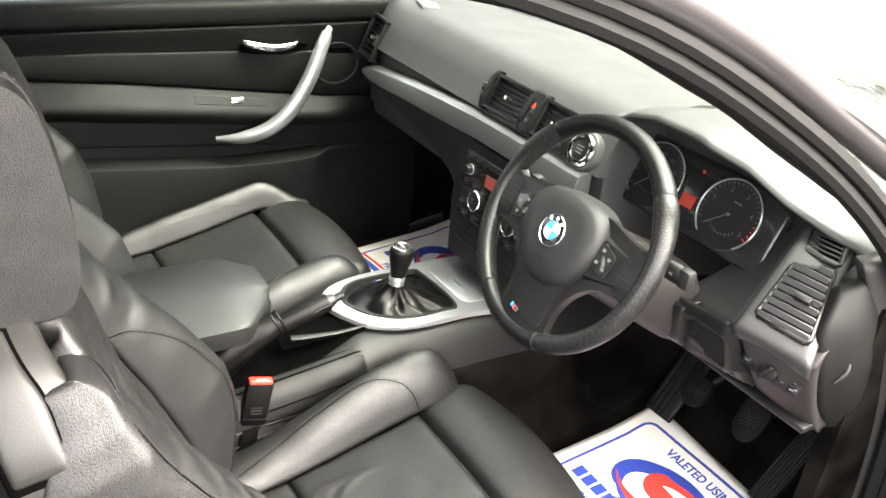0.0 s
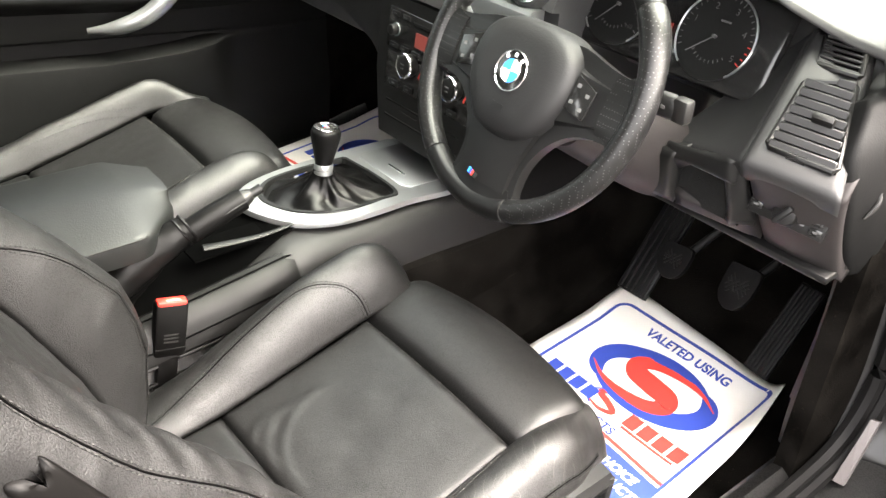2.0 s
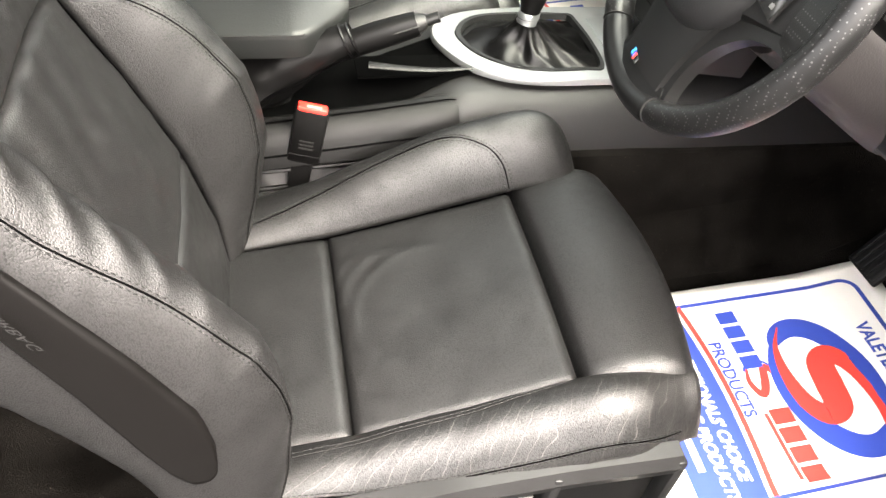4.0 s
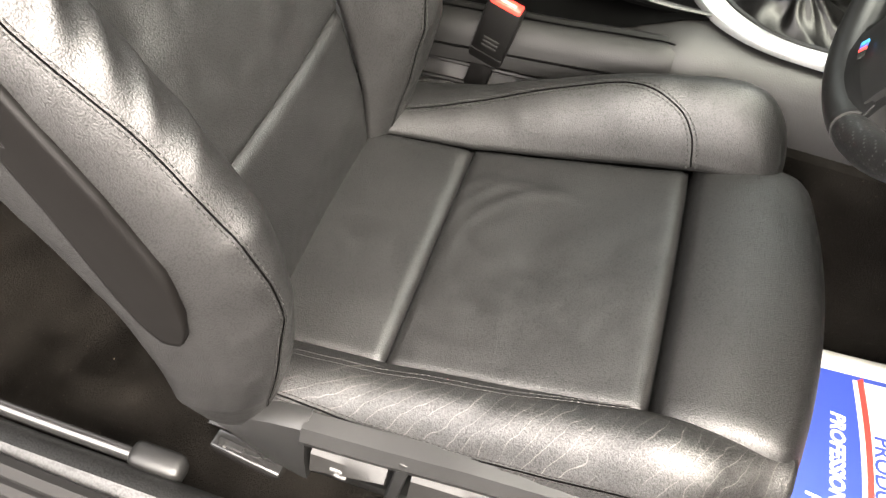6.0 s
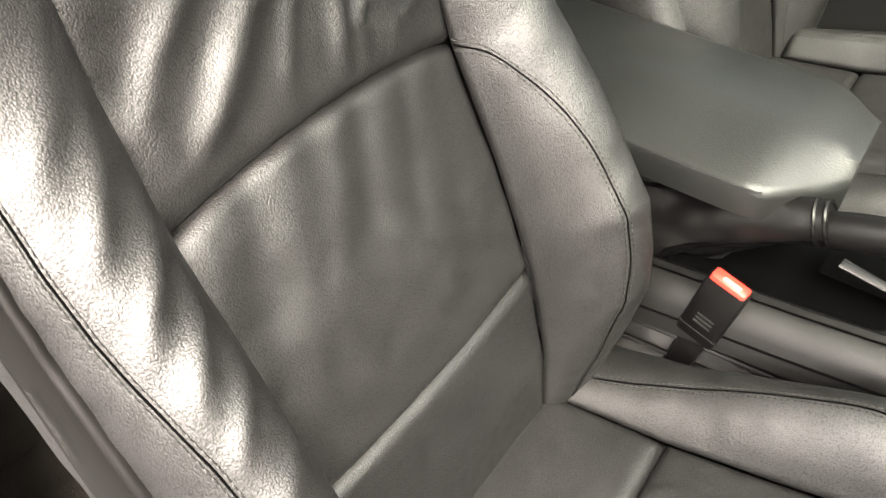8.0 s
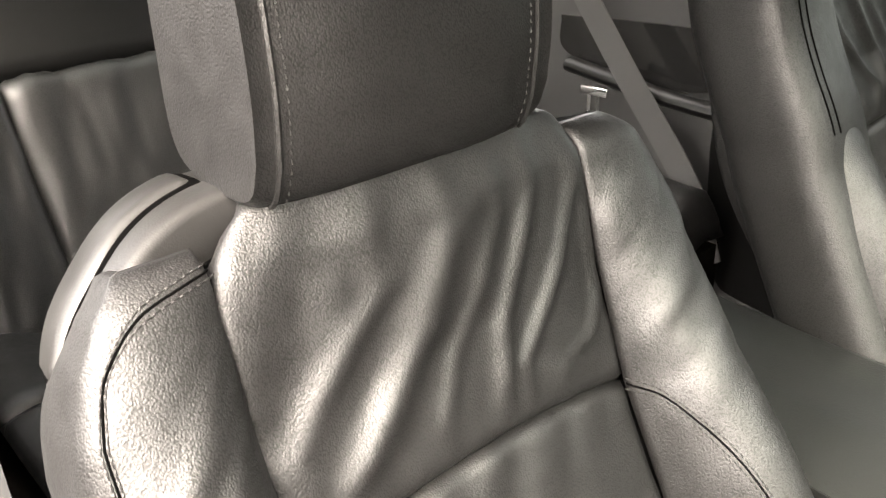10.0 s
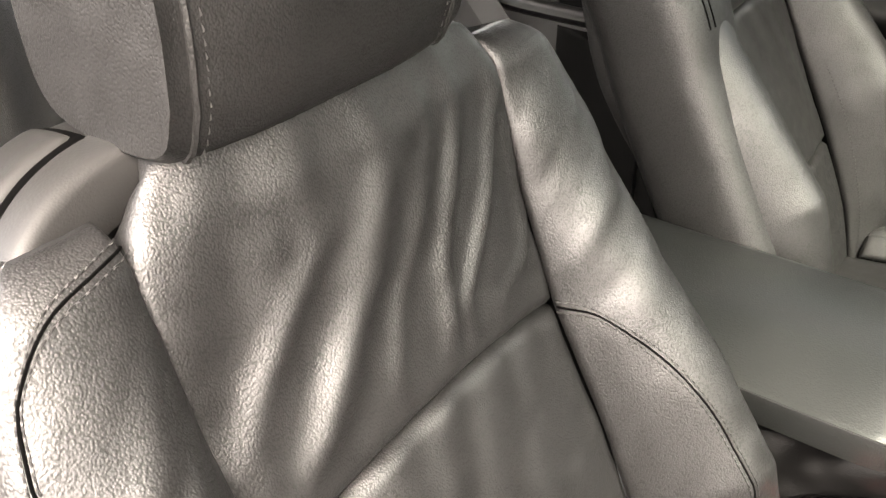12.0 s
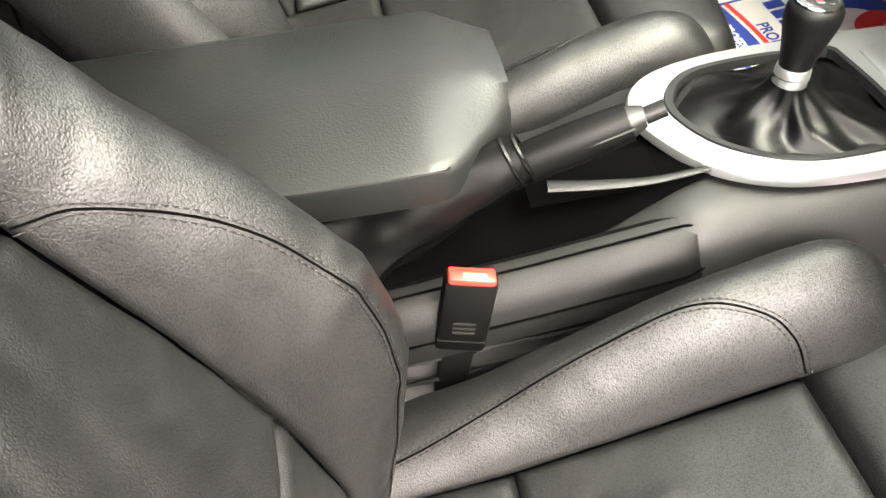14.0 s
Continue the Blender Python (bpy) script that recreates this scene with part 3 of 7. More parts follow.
# ---- seats ----
def seat_surfaces(flip, recline=0.0):
    """Surfaces of a sports seat about its own middle line: cushion and backrest, x outward towards the door."""
    CY, CZ = [-0.06, 0.0, 0.14, 0.26, 0.39, 0.46, 0.54, 0.60], [0.425, 0.432, 0.452, 0.482, 0.517, 0.528, 0.532, 0.52]
    BX = 0.012

    def zc(y):
        return interp(y, CY, CZ)

    IN = [(-0.160, 0.0), (-0.172, 0.032), (-0.190, 0.056), (-0.215, 0.070), (-0.238, 0.062), (-0.254, 0.035), (-0.262, -0.01), (-0.264, -0.07), (-0.262, -0.15)]
    OUT = [(0.160, 0.0), (0.178, 0.014), (0.198, 0.018), (0.218, 0.008), (0.234, -0.014), (0.242, -0.032), (0.249, -0.062), (0.250, -0.09), (0.248, -0.13)]
    inner = catmull([(a, b, 0) for a, b in IN], 41)
    outer = catmull([(a, b, 0) for a, b in OUT], 41)

    def along(curve, s):
        f = min(max(s, 0.0), 1.0) * 40
        i = min(int(f), 39)
        return curve[i].lerp(curve[i + 1], f - i)

    def centre(u, v):
        return (u, v, zc(v) + 0.006 * (1 - (u / 0.16) ** 2))

    def bolster_in(u, v):
        q = along(inner, u)
        h = 0.30 + (0.95 if flip > 0 else 0.5) * smooth_step(v, -0.02, 0.34)
        nose = math.sqrt(max(0.0, 1 - (max(0.0, v - 0.405) / 0.0905) ** 2))
        z = zc(min(v, 0.46)) + (q.y * h * (0.15 + 0.85 * nose) if q.y > 0 else q.y) - 0.05 * (1 - nose)
        return (-0.205 + (q.x + 0.205) * (0.62 + 0.38 * nose), v, z)

    def bolster_out(u, v):
        q = along(outer, u)
        end = smooth_step(v, 0.40, 0.53)
        h = 0.7 + 0.3 * smooth_step(v, 0.0, 0.2)
        return (q.x - 0.03 * end * end, v, zc(min(v, 0.45)) + (q.y * h * (1.0 if flip > 0 else 3.2 * (1 - 0.5 * end)) if q.y > 0 else q.y) - 0.03 * end)

    BV = [0.0, 0.10, 0.20, 0.31, 0.42, 0.52, 0.62, 0.67, 0.72, 0.76]
    BY = [0.015, 0.0, -0.030, -0.078, -0.134, -0.170, -0.195, -0.214, -0.248, -0.29]
    BZ = [0.40, 0.51, 0.612, 0.717, 0.822, 0.917, 1.006, 1.042, 1.058, 1.052]

    BY = [y - recline * min(1.0, v / 0.25) for v, y in zip(BV, BY)]

    def spine(v):
        return Vector((0, interp(v, BV, BY), interp(v, BV, BZ)))

    def face(v):
        t = (spine(v + 0.03) - spine(v - 0.03)).normalized()
        return Vector((0, t.z, -t.y))

    BI = [(0.155, 0.0), (0.168, 0.048), (0.190, 0.088), (0.220, 0.100), (0.245, 0.080), (0.262, 0.035), (0.266, -0.03), (0.262, -0.08), (0.25, -0.12)]
    side = catmull([(a, b, 0) for a, b in BI], 41)

    def back_centre(u, v):
        lift = 0.010 * (1 - (u / 0.155) ** 2) * smooth_step(v, 0.05, 0.3)
        v = v + 0.017 * (1 - (u / 0.155) ** 2) * math.exp(-((v - 0.42) / 0.09) ** 2)
        q = spine(v) + face(v) * lift - Vector((0, 0, 0.014)) * (u / 0.155) ** 2 * smooth_step(v, 0.62, 0.72)
        return (u * (1 - (0.34 if u > 0 else 0.16) * smooth_step(v, 0.59, 0.745)) + BX, q.y, q.z)

    def bolster_back(sign):
        def fn(u, v):
            q = along(side, u)
            vv = 0.02 + v
            deep = interp(vv, [0.0, 0.08, 0.16, 0.24, 0.34, 0.44, 0.54, 0.60, 0.66], [0.30, 0.66, 0.98, 1.12, 0.88, 0.62, 0.32, 0.14, 0.0] if sign > 0 else [0.16, 0.48, 0.90, 1.05, 0.84, 0.60, 0.30, 0.12, 0.0])
            wide = interp(vv, [0.0, 0.06, 0.2, 0.35, 0.46, 0.52, 0.56, 0.595, 0.625, 0.645, 0.66, 0.668], [0.80, 1.0, 1.03, 1.0, 0.97, 0.94, 0.88, 0.77, 0.62, 0.46, 0.34, 0.28] if flip > 0 or sign > 0 else [0.80, 1.0, 1.05, 1.08, 1.08, 0.98, 0.82, 0.66, 0.52, 0.42, 0.34, 0.28])
            x = 0.155 + (q.x - 0.155) * wide
            low = smooth_step(vv, 0.46, 0.12)
            curl = smooth_step(vv, 0.61, 0.69)
            p = spine(min(vv, 0.675)) + face(min(vv, 0.62)) * ((q.y * deep if q.y > 0 else q.y * (0.9 - 0.55 * low) * (1 - 0.55 * smooth_step(vv, 0.52, 0.66))) - 0.055 * curl * curl)
            return (sign * x + BX, p.y, p.z)
        return fn

    return dict(centre=centre, inner=bolster_in, outer=bolster_out, back=back_centre, left=bolster_back(-1), right=bolster_back(1), spine=spine, face=face)


def seat(name, label, flip, recline=0.0, lift=0.0):
    """flip: +1 driver's seat (door at +x), -1 passenger's."""
    s = seat_surfaces(flip, recline)
    base = thing(name, label, "car seat", "front seats")

    def creases(u, v):
        w = 0.0
        for k, (a, b, r) in enumerate(((-0.10, 0.155, 0.05), (-0.09, 0.17, 0.075), (-0.075, 0.19, 0.11))):
            d = math.hypot(u - (a + r * 0.8), (v - (b + r * 0.55)) * 1.2)
            fade = smooth_step(u, a + r * 1.1, a + r * 0.6) * smooth_step(v, b + r * 1.0, b + r * 0.5)
            w += 0.0024 * fade * math.exp(-((d - r) / 0.005) ** 2)
        return w - 0.002 * math.exp(-((u - 0.0) / 0.09) ** 2 - ((v - 0.26) / 0.08) ** 2)

    FOLDS = (((0.448, 0.49, 0.54, 0.61), (0.109, 0.071, 0.027, -0.011), 0.0085, 0.019), ((0.458, 0.51, 0.56, 0.61), (-0.027, -0.038, -0.066, -0.093), 0.0062, 0.0085),
             ((0.468, 0.513, 0.554, 0.60), (-0.049, -0.087, -0.115, -0.14), 0.0055, 0.0075), ((0.453, 0.468, 0.50), (-0.087, -0.131, -0.15), 0.004, 0.007),
             ((0.488, 0.52, 0.58), (0.137, 0.115, 0.055), 0.0045, 0.014), ((0.46, 0.50, 0.55, 0.60), (0.03, 0.01, -0.025, -0.055), 0.0030, 0.008))

    def back_folds(u, v):
        w = 0.0
        fade = smooth_step(v, 0.425, 0.47) * (1 - smooth_step(v, 0.57, 0.68))
        for vs, us, amp, wide in FOLDS:
            w += amp * math.exp(-((u - interp(v, vs, us)) / wide) ** 2) * fade
        return w + 0.0022 * noise.noise((u * 34 + 8 * v, v * 5, 2.0)) * (1 - smooth_step(v, 0.6, 0.7))

    def centre_folds(u, v):
        return 0.0035 * noise.noise((u * 26 + 10 * v, v * 5, 7.0)) * smooth_step(v, 0.22, 0.40) + 0.0030 * math.exp(-((u - 0.02 - 0.6 * (0.38 - v)) / 0.016) ** 2) * smooth_step(v, 0.30, 0.36)

    panel("cushion_rear", LEATHER, base, s["centre"], -0.168, 0.168, -0.03, 0.14, 40, 24, wrinkle=0.0012, seed=1, label="black leather rear cushion strip")
    panel("cushion_centre", LEATHER, base, s["centre"], -0.168, 0.168, 0.14, 0.388, 48, 40, wrinkle=0.0014, seed=2, fold=creases, label="creased black leather cushion centre")
    def diag(scale, lean, amp, lo=0.05, hi=0.55):
        return lambda u, v: amp * (noise.noise((v * scale + u * lean, u * 2.2, 3.1 * lean)) + 0.45 * noise.noise((v * scale * 2.3 + u * lean * 2, u * 4.0, lean))) * smooth_step(u, 0.0, 0.18) * (0.35 + 0.65 * smooth_step(v, lo, hi)) * (1 - 0.8 * smooth_step(v, 0.53, 0.60))

    outer_mat = LEATHER_WORN if flip > 0 else LEATHER
    s["inner"] = wrinkled(s["inner"], 0.0007, 3, diag(24, 3, 0.0009, 0.0, 0.1), sign=-1)
    s["outer"] = wrinkled(s["outer"], 0.0008, 4, diag(26, 5, 0.0010, 0.0, 0.1))
    s["left"] = wrinkled(s["left"], 0.0008, 8, diag(30, -6, 0.0030 if flip > 0 else 0.0008, 0.30, 0.52))
    s["right_plain"] = s["right"]

    def bolster_folds(u, v):
        w = diag(24, 5, 0.0018, 0.18, 0.42)(u, v)
        for v0, lean, amp, wide in ((0.285, 0.16, 0.0022, 0.007), (0.325, 0.20, 0.0032, 0.009), (0.362, 0.24, 0.0036, 0.010), (0.405, 0.26, 0.0038, 0.011), (0.455, 0.28, 0.0034, 0.013), (0.505, 0.22, 0.0022, 0.014)):
            w += 1.2 * amp * math.exp(-((v - v0 + lean * (u - 0.36)) / wide) ** 2 - ((u - 0.33) / 0.10) ** 2)
        return w

    s["right"] = wrinkled(s["right"], 0.0008, 9, bolster_folds if flip > 0 else diag(24, 5, 0.0010, 0.18, 0.42), sign=-1)
    panel("cushion_bolster", LEATHER, base, s["inner"], 1, 0, -0.05, 0.505, 50, 70, tuck=0.004, reach=0.008, label="padded black leather side bolster")
    panel("cushion_bolster", outer_mat, base, s["outer"], 0, 0.68, 0.02, 0.53, 50, 70, tuck=0.004, reach=0.008, label="worn cracked black leather side bolster" if flip > 0 else "padded black leather side bolster")

    # pull-out thigh support
    rings = []
    for k in range(33):
        f = k / 32
        x = -0.205 + 0.385 * f
        e = min(f, 1 - f) * 0.385
        r = 0.028
        edge = 0.0 if e > r else (r - math.sqrt(max(0, r * r - (r - e) ** 2)))
        y0, y1 = 0.397, 0.550 - 0.020 * (2 * f - 1) ** 2 + 0.004
        top = 0.519 + 0.010 * math.sin(math.pi * f) - edge
        prof = [(y0 + edge * 0.3, 0.43), (y0 + edge * 0.2, 0.48), (y0 + 0.004, top - 0.014), (y0 + 0.016, top - 0.001), (y0 + 0.05, top + 0.010), (y0 + 0.09, top + 0.012), (y1 - 0.022, top + 0.004), (y1 - 0.003 - edge * 0.4, top - 0.022), (y1 - edge, top - 0.055), (y1 - 0.01 - edge, 0.425)]
        rings.append([q for q in catmull([(x, a, b) for a, b in prof], 40)])
    ob = part("thigh_support", loft(rings), LEATHER, base, "black leather pull-out thigh support")

    # backrest
    panel("backrest_lower", LEATHER, base, s["back"], 0.164, -0.164, 0.0, 0.20, 40, 28, wrinkle=0.0012, seed=5, label="black leather lumbar strip")
    panel("backrest_centre", LEATHER, base, s["back"], 0.164, -0.164, 0.20, 0.42, 44, 36, wrinkle=0.0022, seed=6, fold=centre_folds, label="black leather backrest centre")
    panel("backrest_upper", LEATHER, base, s["back"], 0.164, -0.164, 0.42, 0.755, 60, 60, wrinkle=0.002, seed=7, fold=back_folds, label="creased black leather upper backrest")
    panel("backrest_bolster", LEATHER, base, s["left"], 0, 0.95, -0.02, 0.632, 60, 120, tuck=0.004, reach=0.008, skirt=0.010, label="padded black leather backrest bolster")
    panel("backrest_bolster", LEATHER, base, s["right"], 0.95, 0, -0.02, 0.632, 60, 120, tuck=0.004, reach=0.008, skirt=0.010, label="creased black leather backrest bolster")
    def rows_along(fn, path):
        stitches("stitching", base, fn, path, sign=-1.0 if fn in (s["inner"], s["right"]) else 1.0)
        part("stitch_groove", tube([Vector(fn(u, v)) for u, v in path], 0.0006, 6), RUBBER, base)

    span = [k / 60 for k in range(61)]
    LEFT = catmull([(0.20, 0.0, 0), (0.235, 0.10, 0), (0.263, 0.18, 0), (0.263, 0.24, 0), (0.25, 0.29, 0), (0.20, 0.34, 0), (0.113, 0.382, 0), (0.01, 0.398, 0)], 61)
    RIGHT = catmull([(0.44, 0.0, 0), (0.44, 0.07, 0), (0.40, 0.15, 0), (0.44, 0.22, 0), (0.46, 0.31, 0), (0.50, 0.38, 0), (0.52, 0.44, 0), (0.53, 0.50, 0), (0.55, 0.545, 0), (0.54, 0.575, 0), (0.44, 0.598, 0), (0.25, 0.608, 0), (0.03, 0.612, 0)], 91)

    INNER = catmull([(0.22, 0.0, 0), (0.25, 0.05, 0), (0.325, 0.15, 0), (0.355, 0.25, 0), (0.345, 0.305, 0), (0.25, 0.352, 0), (0.14, 0.376, 0), (0.02, 0.388, 0)], 61)
    OUTER_LOW = catmull([(0.41, 0.0, 0), (0.44, 0.08, 0), (0.50, 0.20, 0), (0.55, 0.33, 0), (0.58, 0.50, 0)], 61)
    OUTER_TOP = catmull([(0.15, 0.0, 0), (0.15, 0.08, 0), (0.14, 0.18, 0), (0.11, 0.28, 0), (0.03, 0.375, 0)], 61)

    def left_seam(off):
        return [(max(0.008, q.x + off * (1 - smooth_step(q.y, 0.33, 0.38))), q.y + 0.4 * off * smooth_step(q.y, 0.30, 0.38)) for q in LEFT]

    def right_seam(off):
        return [(q.x + off * (1 - smooth_step(q.y, 0.55, 0.60)), q.y + 0.4 * off * smooth_step(q.y, 0.55, 0.60)) for q in RIGHT]

    for off in (-0.012, 0.012):
        rows_along(s["outer"], [(q.x + off * 1.6, q.y) for q in OUTER_LOW])
        rows_along(s["outer"], [(q.x + off * 1.6, q.y) for q in OUTER_TOP])
        rows_along(s["inner"], [(q.x + off * 1.4 * (1 - smooth_step(q.y, 0.32, 0.38)), q.y + 0.4 * off * smooth_step(q.y, 0.32, 0.38)) for q in INNER])
        rows_along(s["right"], right_seam(off))
        rows_along(s["left"], left_seam(off))
        if off > 0:
            part("seam_piping", tube([Vector(s["left"](u, v)) for u, v in left_seam(0.0)], 0.0009, 6), SEAM_SHADE, base)
            part("seam_piping", tube([Vector(s["right"](u, v)) for u, v in right_seam(0.0)], 0.0009, 6), SEAM_SHADE, base)
            rows_along(s["right"], [(0.075, 0.02 + 0.26 * f) for f in span])
            part("seam_piping", tube([Vector(s["outer"](q.x, q.y)) for q in OUTER_LOW], 0.0010, 6), SEAM_SHADE, base)
            part("seam_piping", tube([Vector(s["inner"](q.x, q.y)) for q in INNER], 0.0010, 6), SEAM_SHADE, base)
    if flip < 0:
        # squared shoulder on the console side, running up out of the bolster
        rise = (s["spine"](0.62) - s["spine"](0.50)) / 0.12

        def shoulder_ring(v):
            q = s["spine"](v) if v < 0.62 else s["spine"](0.62) + rise * (v - 0.62)
            top = math.sqrt(max(0.0, 1 - (max(0.0, v - 0.640) / 0.048) ** 2))
            wide, deep = 0.067 * (0.55 + 0.45 * top), 0.066 * (0.40 + 0.60 * top)
            out = []
            for k in range(40):
                a = 2 * math.pi * k / 40
                ca, sa = math.cos(a), math.sin(a)
                out.append(Vector((-0.210 + wide * math.copysign(abs(ca) ** 0.55, ca), q.y, q.z)) + s["face"](min(v, 0.60)) * (-0.034 + 0.022 * smooth_step(v, 0.62, 0.45) + deep * math.copysign(abs(sa) ** 0.55, sa)))
            return out

        rings = [shoulder_ring(0.08 + 0.607 * k / 48) for k in range(49)]
        part("shoulder", loft(rings), LEATHER, base, "rounded black leather shoulder")
        for k in (11, 12):
            part("shoulder_seam", tube([r[k] for r in rings[30:]], 0.0011, 6), SEAM_SHADE, base)
    # side airbag cover let into the outer bolster
    def cover(u, v):
        lo = 0.14 + 0.10 * (2 * u - 1) ** 2 * 0.35
        a = s["right_plain"](0.715 - 0.118 * u, lo + 0.335 * v)
        return Vector(a) + Vector((0.007, 0, 0))

    def cover_end(u, v):
        w = math.sqrt(max(0.0, 1 - (1 - min(1.0, v / 0.14)) ** 2)) * math.sqrt(max(0.0, 1 - max(0.0, (v - 0.9) / 0.1) ** 2))
        return cover(0.5 + (u - 0.5) * max(0.02, w), v)

    ac = panel("airbag_cover", AIRBAG, base, cover_end, 0, 1, 0, 1, 14, 60, tuck=0.004, reach=0.010, skirt=0.006, label="smooth black plastic airbag cover")
    if flip > 0:
        def on_cover(x, y):
            q = cover(0.40 - y * 14.0, 0.72 - x * 3.2)
            return q + Vector((0.0022, 0, 0))
        lettering("cover_words", "AIRBAG", 0.012, GREY_TRIM, ac, on_cover, "raised grey word")
    # fold lever cap on the outer shoulder
    CAP = catmull([(0.104, -0.232, 1.040), (0.146, -0.232, 1.040), (0.184, -0.226, 1.030), (0.216, -0.214, 1.010), (0.244, -0.206, 0.976), (0.262, -0.192, 0.925)], 33)

    def cap_surface(u, v):
        f = min(max(u, 0.0), 1.0)
        q = CAP[int(f * 31.99)].lerp(CAP[int(f * 31.99) + 1], f * 31.99 - int(f * 31.99))
        return (q.x - 0.010 * v * v, q.y - recline - 0.085 * v, q.z - 0.016 * v * v + 0.006 * v * (1 - v))

    panel("shoulder_cap", GREY_TRIM, base, cap_surface, 1, 0, 0, 1, 40, 20, tuck=0.006, reach=0.012, skirt=0.03, label="dark grey plastic shoulder cap")
    panel("lever_joint", SEAM_SHADE, base, lambda u, v: Vector(cap_surface(u, v)) + Vector((0.0012, 0, 0.0016)), 0.925, 0.135, 0.28, 0.985, 30, 14, tuck=0.004, reach=0.008, skirt=0.008, label="dark joint")
    panel("fold_lever", GREY_TRIM, base, lambda u, v: Vector(cap_surface(u, v)) + Vector((0.0035, 0, 0.0045)), 0.90, 0.16, 0.34, 0.94, 30, 14, tuck=0.005, reach=0.010, skirt=0.012, label="dark grey seat folding lever")
    # side trim: a wedge, a rail and posts framing the adjuster levers
    def trim_top(y):
        return interp(y, [-0.01, 0.03, 0.07, 0.18, 0.25, 0.36, 0.50], [0.395, 0.424, 0.438, 0.452, 0.464, 0.476, 0.482])

    wedge = [[(0.240, y, trim_top(y)), (0.251, y, trim_top(y) - 0.006), (0.256, y, (trim_top(y) + zb) / 2), (0.250, y, zb), (0.225, y, zb), (0.225, y, trim_top(y))] for y, zb in ((-0.008, 0.388), (0.01, 0.376), (0.03, 0.358), (0.06, 0.338), (0.085, 0.326), (0.094, 0.324))]
    rail = [[(0.232, y, trim_top(y)), (0.250, y, trim_top(y) - 0.003), (0.257, y, trim_top(y) - 0.018), (0.254, y, trim_top(y) - 0.030), (0.232, y, trim_top(y) - 0.030)] for y in (0.09 + 0.40 * k / 20 for k in range(21))]
    posts = [box(0.024, 0.013, 0.105, pose(0.244, y, trim_top(y) - 0.062, -6, 0, 0), 0.004) for y in (0.190, 0.345, 0.485)]
    side = part("side_trim", join(loft(wedge), loft(rail), *posts), SATIN, base, "satin black plastic seat side trim", sharp=35)
    part("lever_recess", box(0.006, 0.40, 0.12, pose(0.226, 0.285, 0.385, 5, 0, 0)), DOOR_VINYL, side, "dark recess")
    for y0, y1 in ((0.100, 0.178), (0.203, 0.330)):
        rr = []
        for k in range(9):
            f = k / 8
            y = y0 + (y1 - y0) * f
            zt, zb = trim_top(y) - 0.040 - 0.010 * f, trim_top(y) - 0.092 + 0.016 * f
            rr.append([(0.232, y, zt), (0.244, y, zt - 0.001), (0.252, y, zt - 0.008), (0.257, y, zb + 0.016), (0.250, y, zb), (0.232, y, zb)])
        part("adjuster_lever", loft(rr), GREY_TRIM, side, "grey plastic adjuster lever", sharp=30)
    ym, zm = 0.130, trim_top(0.130) - 0.068
    part("lever_mark", join(box(0.003, 0.004, 0.014, pose(0.2555, ym, zm, -25, 0, 0)), box(0.003, 0.012, 0.004, pose(0.256, ym + 0.003, zm - 0.004, -10, 0, 0)), box(0.003, 0.010, 0.003, pose(0.2555, ym - 0.003, zm + 0.005, 0, 0, 0))), WHITE_INK, side, "white seat mark")
    part("rail_end", join(box(0.022, 0.085, 0.016, pose(0.236, 0.020, 0.300, 0, 0, -6), 0.003), box(0.006, 0.03, 0.004, pose(0.236, 0.000, 0.309, 0, 0, -6)), cyl(0.004, 0.006, pose(0.238, -0.010, 0.309), seg=10)), GLOSS, base, "black metal rail end")
    # plastic back shell
    rings = []
    for k in range(24):
        v = 0.02 + 0.70 * k / 23
        q, n = s["spine"](v), s["face"](v)
        w = interp(v, [0.0, 0.2, 0.42, 0.5, 0.62, 0.72], [0.17, 0.18, 0.21, 0.22, 0.20, 0.15])
        thin = 0.6 + 0.4 * smooth_step(v, 0.2, 0.5)
        ring = []
        for a, b in ((-1, -0.05), (-1, -0.10), (-0.8, -0.125), (0, -0.135), (0.8, -0.125), (1, -0.10), (1, -0.05), (0, -0.04)):
            p = q + n * b * thin
            ring.append((a * w, p.y, p.z))
        rings.append(ring)
    part("back_shell", loft(rings), PLASTIC, base, "black plastic seat back shell")
    # under-seat body
    rings = []
    for k in range(14):
        y = 0.07 + 0.39 * k / 13
        z = interp(y, [-0.1, 0.1, 0.46], [0.36, 0.40, 0.455])
        rings.append([(-0.235, y, z - 0.02), (-0.235, y, 0.30), (0.200, y, 0.30), (0.205, y, z - 0.06), (0.222, y, z - 0.01), (0, y, z - 0.0)])
    part("seat_base", loft(rings), PLASTIC, base, "black plastic seat base")
    for x in (-0.19, 0.19):
        part("seat_rail", box(0.04, 0.42, 0.03, pose(x, 0.27, 0.262), 0.004), SATIN, base, "grey metal seat rail")
    # headrest
    rings = []
    for k in range(33):
        f = k / 32
        x = 0.017 - 0.118 + 0.236 * f
        e = min(f, 1 - f) * 0.236
        c = max(0.0, 1 - e / 0.020)
        sc = math.sqrt(max(0.0, 1 - c * c))
        pro = [(-0.175, 1.075), (-0.172, 1.12), (-0.180, 1.18), (-0.196, 1.24), (-0.215, 1.272), (-0.25, 1.286), (-0.29, 1.272), (-0.309, 1.21), (-0.311, 1.12), (-0.306, 1.066), (-0.280, 1.046), (-0.22, 1.042), (-0.188, 1.050)]
        pts = catmull([(x, a, b) for a, b in pro + pro[:1]], 49)[:-1]
        cy, cz = -0.242 - recline, 1.153 + lift
        c2 = max(0.0, 1 - e / 0.075)
